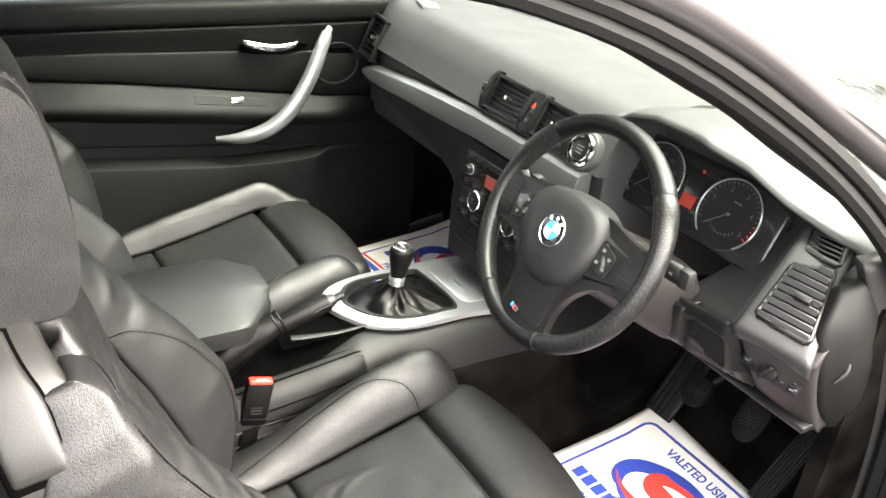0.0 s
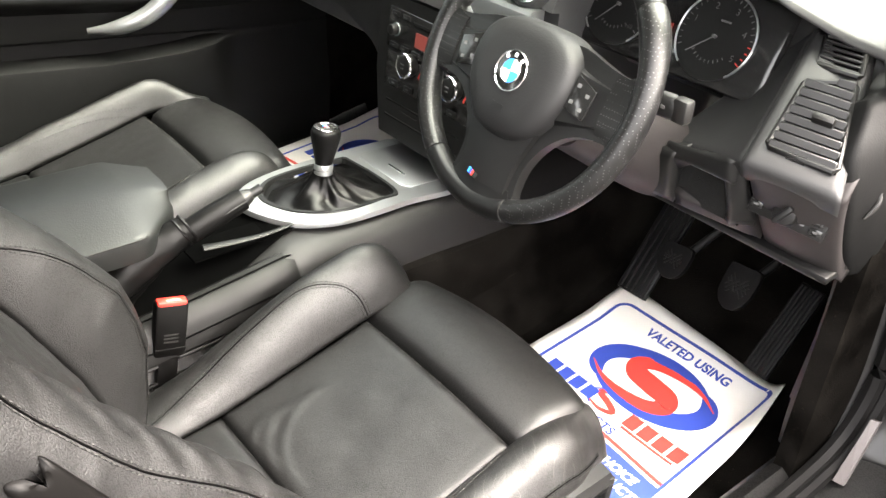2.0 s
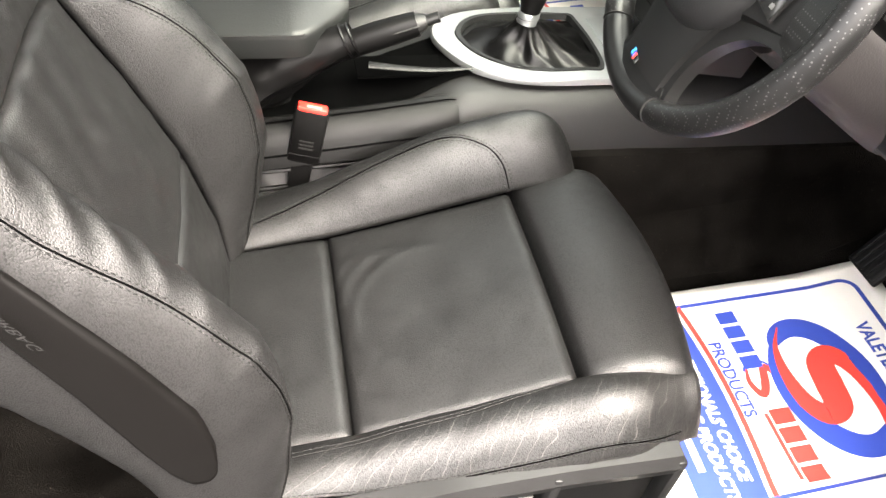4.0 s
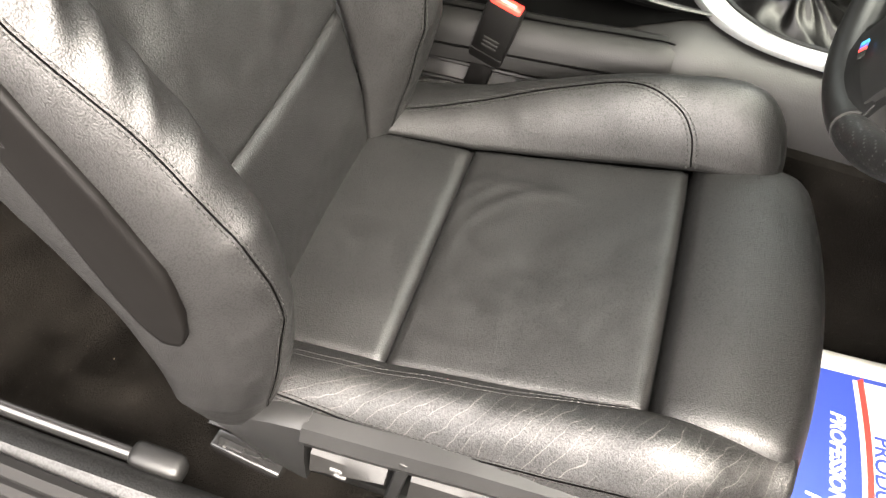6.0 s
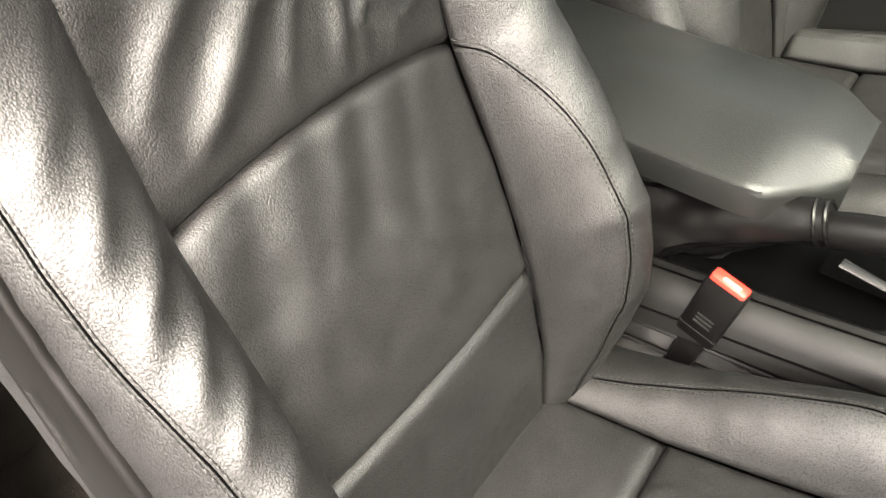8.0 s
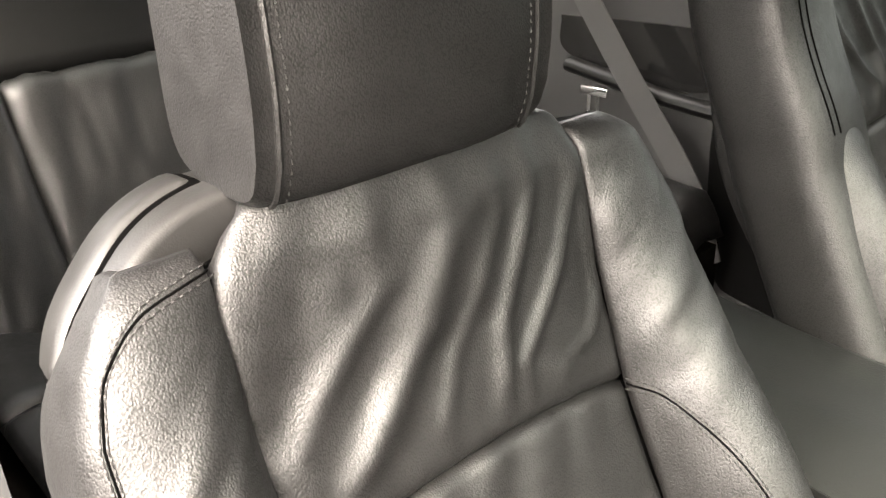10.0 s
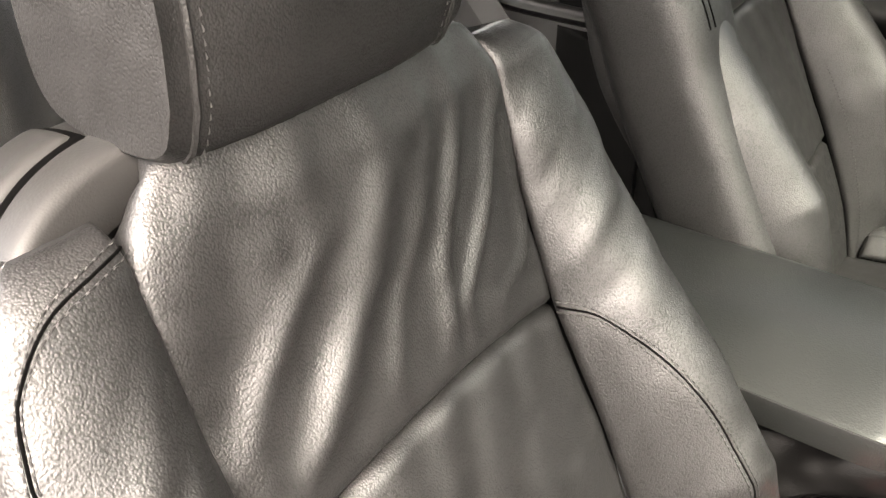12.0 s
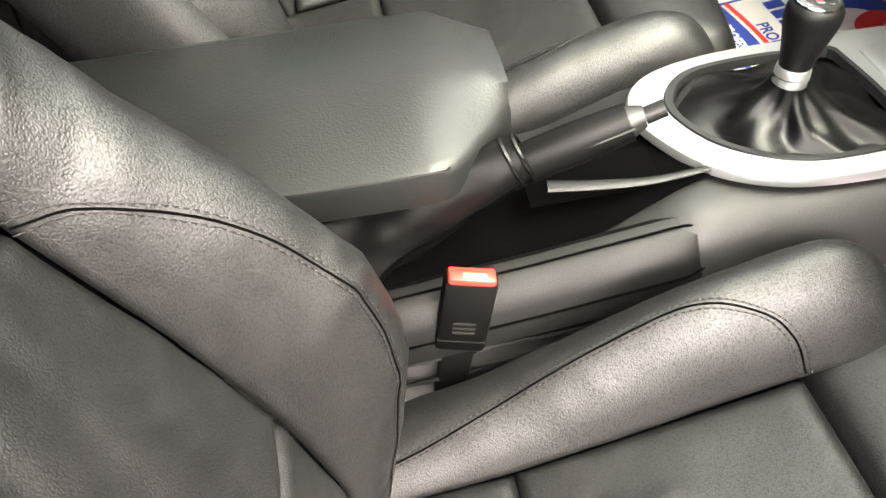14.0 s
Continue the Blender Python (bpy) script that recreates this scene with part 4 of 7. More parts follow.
        rings.append([(q.x, -0.300 - recline + 0.004 * (1 - sc) + (q.y + 0.308) * 0.86 * (1 - 0.10 * c2 ** 1.6), cz + (q.z - 1.165) * (0.93 + 0.07 * sc)) for q in pts])
    hr = part("headrest", loft(rings), LEATHER, base, "black leather headrest with sewn edges")
    for f in (2, 30):
        part("headrest_piping", tube([Vector(q) for q in rings[f]] , 0.0022, 6, closed=True, up=(1, 0, 0)), LEATHER, hr)
        loop = [Vector(q) for q in rings[f + (1 if f < 9 else -1)]]
        mid = Vector((loop[0].x, -0.242 - recline, 1.165 + lift))
        vs, fs = [], []
        for a, b in zip(loop, loop[1:] + loop[:1]):
            n = max(1, round((b - a).length / 0.0062))
            for i in range(n):
                p0, p1 = a.lerp(b, (i + 0.15) / n), a.lerp(b, (i + 0.8) / n)
                up = (p0 - mid).normalized() * 0.0016
                sd = Vector((0.0005, 0, 0))
                k = len(vs)
                vs += [p0 - sd, p0 + sd, p1 + sd, p1 - sd, (p0 + p1) / 2 + up]
                fs += [(k, k + 1, k + 4), (k + 1, k + 2, k + 4), (k + 2, k + 3, k + 4), (k + 3, k, k + 4)]
        tagged(mesh_object("stitching", vs, fs, THREAD, hr, "fine grey thread in rows", smooth=False), kind="stuff")
    part("headrest_collar", tube([(0.022 + 0.075 * math.cos(a), -0.245 - recline + 0.035 * math.sin(a), 1.052) for a in (2 * math.pi * k / 28 for k in range(28))], 0.010, 8, closed=True), PLASTIC, base, "black plastic headrest collar")
    for x in (-0.04, 0.085):
        part("headrest_post", tube([(x, -0.235 - recline, 1.0), (x, -0.235 - recline, 1.09 + lift)], 0.006, 12), CHROME, base, "chrome headrest post")
    return base


driver_seat = seat("driver_seat", "black leather sports driver's seat with worn outer bolster", 1)
driver_seat.location = (0.375, 0, 0)
pass_seat = seat("passenger_seat", "black leather sports passenger seat beside the console", -1, 0.05, 0.05)
pass_seat.matrix_basis = Matrix.Translation((mirror_x(0.375), -0.02, 0.048)) @ Matrix.Diagonal((-1, 1, 1, 1))

# ---- dashboard ----
dash = thing("dashboard", "black grained dashboard with a satin silver trim strip", "dashboard")


def dash_station(x):
    d = abs(x - CX)
    bow = 0.04 * (d / 0.7) ** 2
    e = smooth_step(x, -0.60, -0.68)
    out = [(1.24 - 3 * bow, 1.005), (1.05 - 2 * bow, 1.045), (0.90, 1.060), (0.78, 1.056), (0.735, 1.043), (0.706, 0.992), (0.688, 0.955), (0.684, 0.948), (0.700, 0.945), (0.700, 0.85), (0.690, 0.845), (0.700, 0.78), (0.76, 0.74), (0.86, 0.72), (1.15, 0.66), (1.25, 0.7)]
    return [(x, y + 0.03 * e, z) for y, z in out]


rings = [dash_station(-0.69 + 0.93 * k / 40) for k in range(41)]
part("dash_body", loft(rings), DASH_LIT, dash, "black grained soft dash", sharp=55)

# silver trim strip with its lower black edge, tapering to the passenger's end
def strip_ring(x):
    h = interp(x, [-0.63, -0.58, -0.3, 0.0, 0.22], [0.016, 0.034, 0.046, 0.046, 0.044])
    zc = interp(x, [-0.63, -0.4, -0.1, 0.22], [0.885, 0.905, 0.922, 0.925])
    y = interp(x, [-0.63, -0.5, 0.22], [0.672, 0.662, 0.660])
    return [(x, y + 0.03, zc + h / 2), (x, y + 0.006, zc + h / 2), (x, y, zc + h / 2 - 0.005), (x, y - 0.004, zc), (x, y - 0.003, zc - h / 2), (x, y + 0.004, zc - h / 2 - 0.004), (x, y + 0.03, zc - h / 2 - 0.004)]


part("trim_strip", loft([strip_ring(-0.63 + 0.85 * k / 50) for k in range(51)]), SILVER, dash, "satin silver dash trim strip", sharp=30)


def lower_ring(x):
    zt = interp(x, [-0.63, -0.4, -0.1, 0.22], [0.872, 0.880, 0.896, 0.898])
    zb = interp(x, [-0.63, -0.45, -0.3, -0.2, -0.12], [0.850, 0.835, 0.815, 0.78, 0.70])
    y = interp(x, [-0.63, -0.5, 0.22], [0.676, 0.666, 0.664])
    return [(x, y + 0.08, zt), (x, y, zt), (x, y - 0.002, (zt + zb) / 2), (x, y + 0.012, zb), (x, y + 0.05, zb - 0.012), (x, y + 0.2, zb - 0.01)]


part("glovebox_panel", loft([lower_ring(-0.63 + 0.53 * k / 40) for k in range(41)]), DASH_SHADED, dash, "black plastic glovebox panel", sharp=45)


def vent_block(parent, m, w, h, slats, tab=True, frame_mat=PLASTIC, label="black slatted air vent"):
    """A rectangular air vent in the plane of m: x across, y up, z out."""
    t = 0.007
    bez = join(box(w + 2 * t, t, 0.02, m @ pose(0, h / 2 + t / 2, 0), 0.002), box(w + 2 * t, t, 0.02, m @ pose(0, -h / 2 - t / 2, 0), 0.002),
               box(t, h, 0.02, m @ pose(-w / 2 - t / 2, 0, 0), 0.002), box(t, h, 0.02, m @ pose(w / 2 + t / 2, 0, 0), 0.002))
    v = part("air_vent", bez, frame_mat, parent, label)
    part("vent_back", box(w, h, 0.004, m @ pose(0, 0, -0.025)), GLOSS, v)
    for k in range(slats):
        y = -h / 2 + h * (k + 0.5) / slats
        part("slat", box(w - 0.001, 0.0032, 0.020, m @ pose(0, y, -0.006, 22, 0, 0), 0.001, 1), PLASTIC, v)
    if tab:
        part("tab", box(0.012, 0.010, 0.014, m @ pose(0, 0, 0.008), 0.002), CHROME, v, "small chrome vent tab")
    return v


# centre vents on the upper dash face
for x0, w in ((-0.052, 0.105), (0.098, 0.085)):
    m = pose(x0, 0.700, 0.990, 62, 0, 0)
    vent_block(dash, m, w, 0.060, 6)
    for sgn in (-1, 1):
        part("vent_cheek", loft([[m @ Vector((sgn * (w / 2 + 0.006 + a), b, c)) for b, c in ((0.044, -0.03), (0.042, 0.006), (0.02, 0.016), (-0.02, 0.016), (-0.042, 0.006), (-0.044, -0.03))] for a in (0.0, 0.008, 0.014)]), PLASTIC, dash)
    part("vent_thumbwheel", cyl(0.010, 0.006, m @ pose(-w / 2 - 0.013, 0.0, 0.016, 0, 90, 0), seg=20), GLOSS, dash)
m = pose(0.030, 0.700, 0.990, 62, 0, 0)
haz = part("hazard_switch", box(0.030, 0.080, 0.018, m @ pose(0, 0, 0.004), 0.004), PLASTIC, dash, "black hazard switch block")
part("hazard_mark", prism([(-0.006, -0.005), (0.006, -0.005), (0, 0.006)], 0.002, m @ pose(0, 0.012, 0.013)), RED, haz, "red warning triangle")
part("lock_mark", box(0.008, 0.006, 0.002, m @ pose(0, -0.018, 0.0135)), WHITE_INK, haz)
# passenger side vent at the far end
vent_block(dash, pose(-0.632, 0.700, 0.962, 68, 0, -8), 0.080, 0.092, 7)
# bright slab modelled in place of a reflection in the windscreen
part("screen_glint", box(0.07, 0.05, 0.012, pose(-0.56, 0.80, 1.055, -8, 0, -15), 0.004), SILVER, dash, "silver slab standing in for a windscreen reflection")
# start button pod
pod = part("start_pod", cyl(0.040, 0.05, pose(0.190, 0.705, 0.970, 65, 0, 0), 0.036, 40, 0.006), DASH_LIT, dash, "black round starter pod")
part("start_ring", tube([pose(0.190, 0.705, 0.970, 65, 0, 0) @ Vector((0.0245 * math.cos(a), 0.0245 * math.sin(a), 0.026)) for a in (2 * math.pi * k / 36 for k in range(36))], 0.0055, 8, closed=True, up=(0, -0.9, 0.4)), CHROME, pod, "bright chrome ring")
part("start_button", cyl(0.019, 0.008, pose(0.190, 0.705, 0.970, 65, 0, 0) @ pose(0, 0, 0.025), seg=32, bevel=0.001), PLASTIC, pod, "dark start stop button")
part("start_mark", join(*[box(0.016, 0.0025, 0.001, pose(0.190, 0.705, 0.970, 65, 0, 0) @ pose(0, dy, 0.0296)) for dy in (-0.006, 0, 0.006)]), WHITE_INK, pod)

# cluster hood
def hood_ring(x):
    lip = interp(x, [0.215, 0.25, 0.32, 0.42, 0.50, 0.56, 0.62, 0.68], [1.045, 1.066, 1.085, 1.088, 1.070, 1.040, 1.008, 0.985])
    ly = interp(x, [0.215, 0.3, 0.44, 0.56, 0.68], [0.730, 0.712, 0.705, 0.745, 0.83])
    ws = interp(x, [0.215, 0.5, 0.72], [1.18, 1.10, 0.97])
    return [(x, ws, 1.0), (x, ws - 0.10, 1.035), (x, ly + 0.16, max(1.048, lip - 0.006) if x < 0.6 else lip + 0.012), (x, ly + 0.06, lip + 0.004), (x, ly + 0.012, lip + 0.002), (x, ly, lip - 0.004), (x, ly + 0.003, lip - 0.012), (x, ly + 0.04, lip - 0.020), (x, 0.83, lip - 0.035), (x, 0.86, 0.85), (x, 1.15, 0.8)]


part("cluster_hood", loft([catmull(hood_ring(0.205 + 0.505 * k / 48), 44) for k in range(49)]), DASH_LIT, dash, "black grained instrument hood", sharp=60)

# instrument cluster
CL = pose(0.375, 0.775, 0.960, 66, 0, 0)
cl = part("instrument_binnacle", box(0.34, 0.13, 0.02, CL @ pose(0, 0, -0.012), 0.01), GLOSS, dash, "black instrument cluster with two dials")
REDGLOW = material("red_display", (0.012, 0.001, 0.001), 0.4)
nodes_of(REDGLOW)[2].inputs["Emission Color"].default_value = (1.0, 0.08, 0.05, 1)
nodes_of(REDGLOW)[2].inputs["Emission Strength"].default_value = 0.012


def dial(cx, numbers, a0, a1, needle, minor, ring_r=0.058):
    dm = CL @ pose(cx, 0, 0)
    d = part("dial", cyl(ring_r, 0.004, dm, seg=48), PLASTIC, cl, "black dial with white marks")
    part("dial_ring", tube([dm @ Vector((ring_r * math.cos(a), ring_r * math.sin(a), 0.003)) for a in (math.radians(-50 + 280 * k / 50) for k in range(51))], 0.0014, 6), SILVER, d, "thin silver dial ring")
    for k in range(minor + 1):
        a = math.radians(a0 + (a1 - a0) * k / minor)
        long = k % max(1, minor // (len(numbers) - 1)) == 0
        part("tick", box(0.0065 if long else 0.004, 0.0011, 0.0006, dm @ pose(0.052 * math.cos(a), 0.052 * math.sin(a), 0.0025, 0, 0, math.degrees(a))), RED_INK if numbers[-1] == "5" and k > minor * 0.86 else WHITE_INK, d)
    for k, body in enumerate(numbers):
        a = math.radians(a0 + (a1 - a0) * k / (len(numbers) - 1))
        if body:
            lettering("numeral", body, 0.012 if len(body) < 2 else 0.009, WHITE_INK, d, flat_place(dm @ pose(0.041 * math.cos(a) - 0.0035 * len(body), 0.041 * math.sin(a) - 0.004, 0.0028)))
    a = math.radians(needle)
    part("needle", join(box(0.046, 0.0012, 0.001, dm @ pose(0.020 * math.cos(a), 0.020 * math.sin(a), 0.006, 0, 0, needle)), cyl(0.0025, 0.006, dm @ pose(0, 0, 0.005), seg=20)), WHITE_INK, d, "white needle")
    for k in range(9):
        g = math.radians(225 + 90 * k / 8)
        part("tick", box(0.004, 0.0009, 0.0006, dm @ pose(0.033 * math.cos(g), 0.033 * math.sin(g), 0.0027, 0, 0, math.degrees(g))), WHITE_INK, d)
    part("dial_caption", box(0.016, 0.0025, 0.0005, dm @ pose(0.006, 0.022, 0.0026)), WHITE_INK, d)


dial(-0.088, ["", "20", "40", "60", "80", "100", "120", "140", "160"], 215, -35, 228, 32)
dial(0.078, ["", "1", "2", "3", "4", "5"], 205, -28, 222, 25)
part("info_display", box(0.028, 0.022, 0.002, CL @ pose(-0.004, -0.012, 0.002)), REDGLOW, cl, "dim red display")
part("warning_lamp", cyl(0.003, 0.002, CL @ pose(-0.002, 0.042, 0.002), seg=12), REDGLOW, cl, "small red warning lamp")

# padded wing between the cluster and the side vent
def quad(p00, p10, p11, p01, bulge=0.0):
    a, b, c, d = (Vector(p) for p in (p00, p10, p11, p01))
    n = (b - a).cross(d - a).normalized()
    return lambda u, v: (a * (1 - u) * (1 - v) + b * u * (1 - v) + c * u * v + d * (1 - u) * v) + n * bulge * 4 * u * (1 - u) * 4 * v * (1 - v)


panel("dash_wing", DASH_SHADED, dash, quad((0.455, 0.700, 0.838), (0.604, 0.647, 0.872), (0.572, 0.797, 1.006), (0.505, 0.800, 0.925), -0.012), 0, 1, 0, 1, 24, 24, tuck=0.004, reach=0.010, label="grained black dash wing")
VP = [(0.606, 0.642, 0.878), (0.722, 0.668, 0.872), (0.640, 0.832, 0.985), (0.574, 0.795, 1.004)]
vp = panel("side_vent_panel", VENT_TRIM, dash, quad(*VP, 0.004), 0, 1, 0, 1, 16, 20, tuck=0.004, reach=0.010, label="smooth black side vent surround")
A, B, C, D = (Vector(p) for p in VP)
ex = (B - A).normalized()
nz = ex.cross(D - A).normalized()
ey = nz.cross(ex)
VM = Matrix(((ex.x, ey.x, nz.x, 0), (ex.y, ey.y, nz.y, 0), (ex.z, ey.z, nz.z, 0), (0, 0, 0, 1)))
VM.translation = (A + B + C + D) / 4
VI = VM.inverted()


def on_panel(*points):
    return [tuple((VI @ Vector(p)).xy) for p in points]


vo = on_panel((0.620, 0.666, 0.901), (0.698, 0.691, 0.883), (0.650, 0.785, 0.940), (0.608, 0.735, 0.966))


def ngon_vent(outline, slats, tilt, lean, name="air_vent"):
    cx, cy = sum(p[0] for p in outline) / len(outline), sum(p[1] for p in outline) / len(outline)
    v = part(name, prism(outline, 0.004, VM @ pose(0, 0, 0.0035 - lean * 0.0004)), SEAM_SHADE, dash, "black slatted side air vent")
    ys = [p[1] for p in outline]
    for k in range(slats):
        y = min(ys) + (max(ys) - min(ys)) * (k + 0.5) / slats
        xs = []
        for (x0, y0), (x1, y1) in zip(outline, outline[1:] + outline[:1]):
            if (y0 - y) * (y1 - y) < 0:
                xs.append(x0 + (x1 - x0) * (y - y0) / (y1 - y0))
        if len(xs) > 1:
            w = max(xs) - min(xs)
            part("slat", box(w - 0.002, 0.0100, 0.004, VM @ pose((max(xs) + min(xs)) / 2, y, 0.011 - lean * 0.0004, tilt, 0, 0), 0.0012, 1) if tilt else box(w - 0.002, 0.0030, 0.004, VM @ pose((max(xs) + min(xs)) / 2, y, 0.0095 - lean * 0.0004, 0, 0, 0), 0.0008, 1), VENT_TRIM, v)
    rim = [VM @ Vector((x, y, 0.008 - lean * 0.0004)) for x, y in outline]
    part("vent_frame", tube(catmull(rim + rim[:1], 5)[:0] + [rim[i].lerp(rim[(i + 1) % len(rim)], f) for i in range(len(rim)) for f in (0.05, 0.5, 0.95)], 0.004, 8, closed=True), PLASTIC, v)
    return v


sv = ngon_vent(vo, 9, 35, 0)
part("tab", box(0.026, 0.010, 0.014, VM @ pose(*on_panel((0.655, 0.715, 0.925))[0], 0.020), 0.003), GREY_TRIM, sv, "grey vent tab")
ngon_vent(on_panel((0.600, 0.765, 0.975), (0.646, 0.795, 0.950), (0.628, 0.830, 0.975), (0.584, 0.808, 0.985)), 6, 0, 20, "demister_grille")
part("vent_wheel", cyl(0.009, 0.022, VM @ pose(0.008, -0.070, 0.003, 0, 90, 0), seg=20), GLOSS, vp)
for dx in (-0.022, 0.026):
    part("vent_mark", box(0.002, 0.006, 0.0006, VM @ pose(dx + 0.006, -0.070, 0.0052)), WHITE_INK, vp)

# lower driver's side panels
panel("light_panel", PLASTIC_TAUPE, dash, quad((0.606, 0.745, 0.735), (0.712, 0.765, 0.715), (0.722, 0.680, 0.866), (0.604, 0.652, 0.872), 0.012), 0, 1, 0, 1, 20, 20, tuck=0.006, reach=0.014, skirt=0.06, label="taupe black lower dash panel")
LM = pose(0.655, 0.692, 0.818, 78, 0, 9)
lsw = part("light_switch", prism([(-0.048, -0.014), (0.048, -0.020), (0.052, 0.010), (-0.044, 0.022)], 0.006, LM @ pose(0, 0, -0.004), 0.002), PLASTIC, dash, "black rotary light switch with white marks")
part("switch_knob", join(cyl(0.017, 0.012, LM @ pose(0, 0, 0.006), 0.014, 28, 0.002), box(0.008, 0.030, 0.012, LM @ pose(0, 0, 0.015, 0, 0, -35), 0.003)), PLASTIC, lsw, "black rotary knob")
for k in range(6):
    g = math.radians(160 - 36 * k)
    part("switch_mark", box(0.005, 0.0022, 0.0006, LM @ pose(0.023 * math.cos(g), 0.021 * math.sin(g), 0.0024)), WHITE_INK, lsw)
for dx, dy in ((0.038, 0.002), (0.039, -0.010), (-0.037, 0.012), (-0.037, -0.002)):
    part("switch_button", box(0.016, 0.009, 0.003, LM @ pose(dx, dy, 0.003), 0.001), GLOSS, lsw)
    part("switch_mark", box(0.006, 0.0022, 0.0006, LM @ pose(dx, dy, 0.005)), WHITE_INK, lsw)
# end cap of the dash
panel("dash_end", DOOR_VINYL, dash, net([[(0.708, 0.795, 0.712), (0.716, 0.83, 0.706), (0.712, 0.875, 0.702)], [(0.713, 0.738, 0.780), (0.726, 0.80, 0.775), (0.716, 0.870, 0.77)], [(0.715, 0.706, 0.850), (0.728, 0.77, 0.85), (0.716, 0.86, 0.85)], [(0.706, 0.70, 0.910), (0.722, 0.76, 0.915), (0.708, 0.84, 0.92)], [(0.690, 0.735, 0.965), (0.700, 0.77, 0.975), (0.690, 0.82, 0.985)]]), 0, 1, 0, 1, 20, 24, tuck=0.006, reach=0.012, label="grained black dash end cap")
part("dash_end_pull", tube(catmull([(0.7235, 0.758, 0.862), (0.7285, 0.752, 0.845), (0.7245, 0.738, 0.828)], 12), lambda f: 0.0012 + 0.0022 * math.sin(math.pi * f), 8), GREY_TRIM, dash, "grey edge of the end cap pull")
# knee panel with the open cubby
for tri, nm in ((((0.395, 0.66, 0.768), (0.500, 0.685, 0.760), (0.505, 0.655, 0.842), (0.455, 0.665, 0.846)), "knee_panel"), (((0.50, 0.692, 0.756), (0.608, 0.738, 0.738), (0.605, 0.712, 0.768), (0.50, 0.683, 0.778)), "knee_panel"), (((0.50, 0.658, 0.838), (0.596, 0.656, 0.838), (0.594, 0.652, 0.870), (0.47, 0.672, 0.850)), "knee_panel"), (((0.588, 0.685, 0.768), (0.612, 0.715, 0.768), (0.604, 0.660, 0.870), (0.582, 0.656, 0.845)), "knee_panel")):
    panel(nm, PLASTIC_TAUPE if tri[0][2] < 0.765 else PLASTIC, dash, quad(*tri, 0.002), 0, 1, 0, 1, 8, 8, tuck=0.003, reach=0.008, skirt=0.03)
part("cubby", box(0.10, 0.10, 0.075, pose(0.545, 0.745, 0.806)), GLOSS, dash, "dark open storage cubby")
part("under_panel", box(0.36, 0.30, 0.012, pose(0.53, 0.88, 0.752, 8, 0, 0), 0.004), PLASTIC, dash)
# steering column shroud
rings = []
for k in range(12):
    f = k / 11
    c = Vector((0.385, 0.545, 0.905)).lerp(Vector((0.400, 0.70, 0.815)), f)
    w, h = 0.065 + 0.03 * f, 0.055 + 0.012 * f
    rings.append([(c.x + w * math.copysign(abs(math.cos(a)) ** 0.6, math.cos(a)), c.y + 0.2 * h * math.sin(a), c.z + h * math.copysign(abs(math.sin(a)) ** 0.6, math.sin(a))) for a in (2 * math.pi * j / 32 for j in range(32))])
part("column_shroud", loft(rings), PLASTIC_TAUPE, dash, "taupe black steering column shroud")
for sgn in (1, -1):
    st = part("stalk", loft([[pose(0.376, 0.575, 0.935, 0, 0, 0) @ Vector((sgn * (0.05 + 0.120 * f), 0.010 * math.cos(a) * wd + 0.012 * f, 0.015 * math.sin(a) * wd)) for a in (2 * math.pi * j / 20 for j in range(20))] for f, wd in ((0, 0.6), (0.5, 0.7), (0.7, 1.0), (0.95, 1.05), (1.0, 0.8))]), PLASTIC, dash, "black column stalk")
    part("stalk_end", box(0.022, 0.018, 0.030, pose(0.376 + sgn * 0.176, 0.588, 0.935), 0.005), GREY_TRIM, st, "silver grey stalk end")
    for k in range(3):
        part("stalk_mark", box(0.006, 0.0008, 0.004, pose(0.376 + sgn * (0.134 + 0.012 * k), 0.5735, 0.937 + 0.004 * (k % 2))), WHITE_INK, st)

# centre stack: radio and climate controls
SM = pose(0.015, 0.648, 0.782, 83, 0, 0)
stack = thing("centre_stack", "black radio and climate control stack below the silver strip", "car radio")
part("stack_body", loft([[SM @ Vector((x * s, y + 0.0, z)) for x, y in ((-0.155, 0.112), (0.150, 0.112), (0.146, -0.02), (0.118, -0.132), (-0.122, -0.132), (-0.150, -0.02))] for s, z in ((1.0, -0.10), (1.0, 0.0), (0.975, 0.006))]), PLASTIC, stack, "black plastic stack surround", sharp=25)
part("radio_face", box(0.235, 0.070, 0.006, SM @ pose(-0.004, 0.058, 0.006), 0.003), GLOSS, stack, "gloss black radio face")
DISPLAY = material("radio_display", (0.012, 0.004, 0.004), 0.3)
nodes_of(DISPLAY)[2].inputs["Emission Color"].default_value = (1.0, 0.22, 0.18, 1)
nodes_of(DISPLAY)[2].inputs["Emission Strength"].default_value = 0.010
part("radio_screen", box(0.085, 0.024, 0.002, SM @ pose(0.002, 0.055, 0.010)), DISPLAY, stack, "dull red radio display")
part("cd_slot", box(0.11, 0.004, 0.002, SM @ pose(0.005, 0.080, 0.010)), RUBBER, stack)
for x in (-0.095, 0.088):
    kn = part("radio_knob", cyl(0.010, 0.016, SM @ pose(x, 0.058, 0.016), 0.009, 24, 0.002), PLASTIC, stack, "small black radio knob")
    part("knob_ring", tube([SM @ Vector((x + 0.0105 * math.cos(a), 0.058 + 0.0105 * math.sin(a), 0.011)) for a in (2 * math.pi * k / 24 for k in range(24))], 0.0012, 6, closed=True, up=(0, -1, 0)), SILVER, kn)
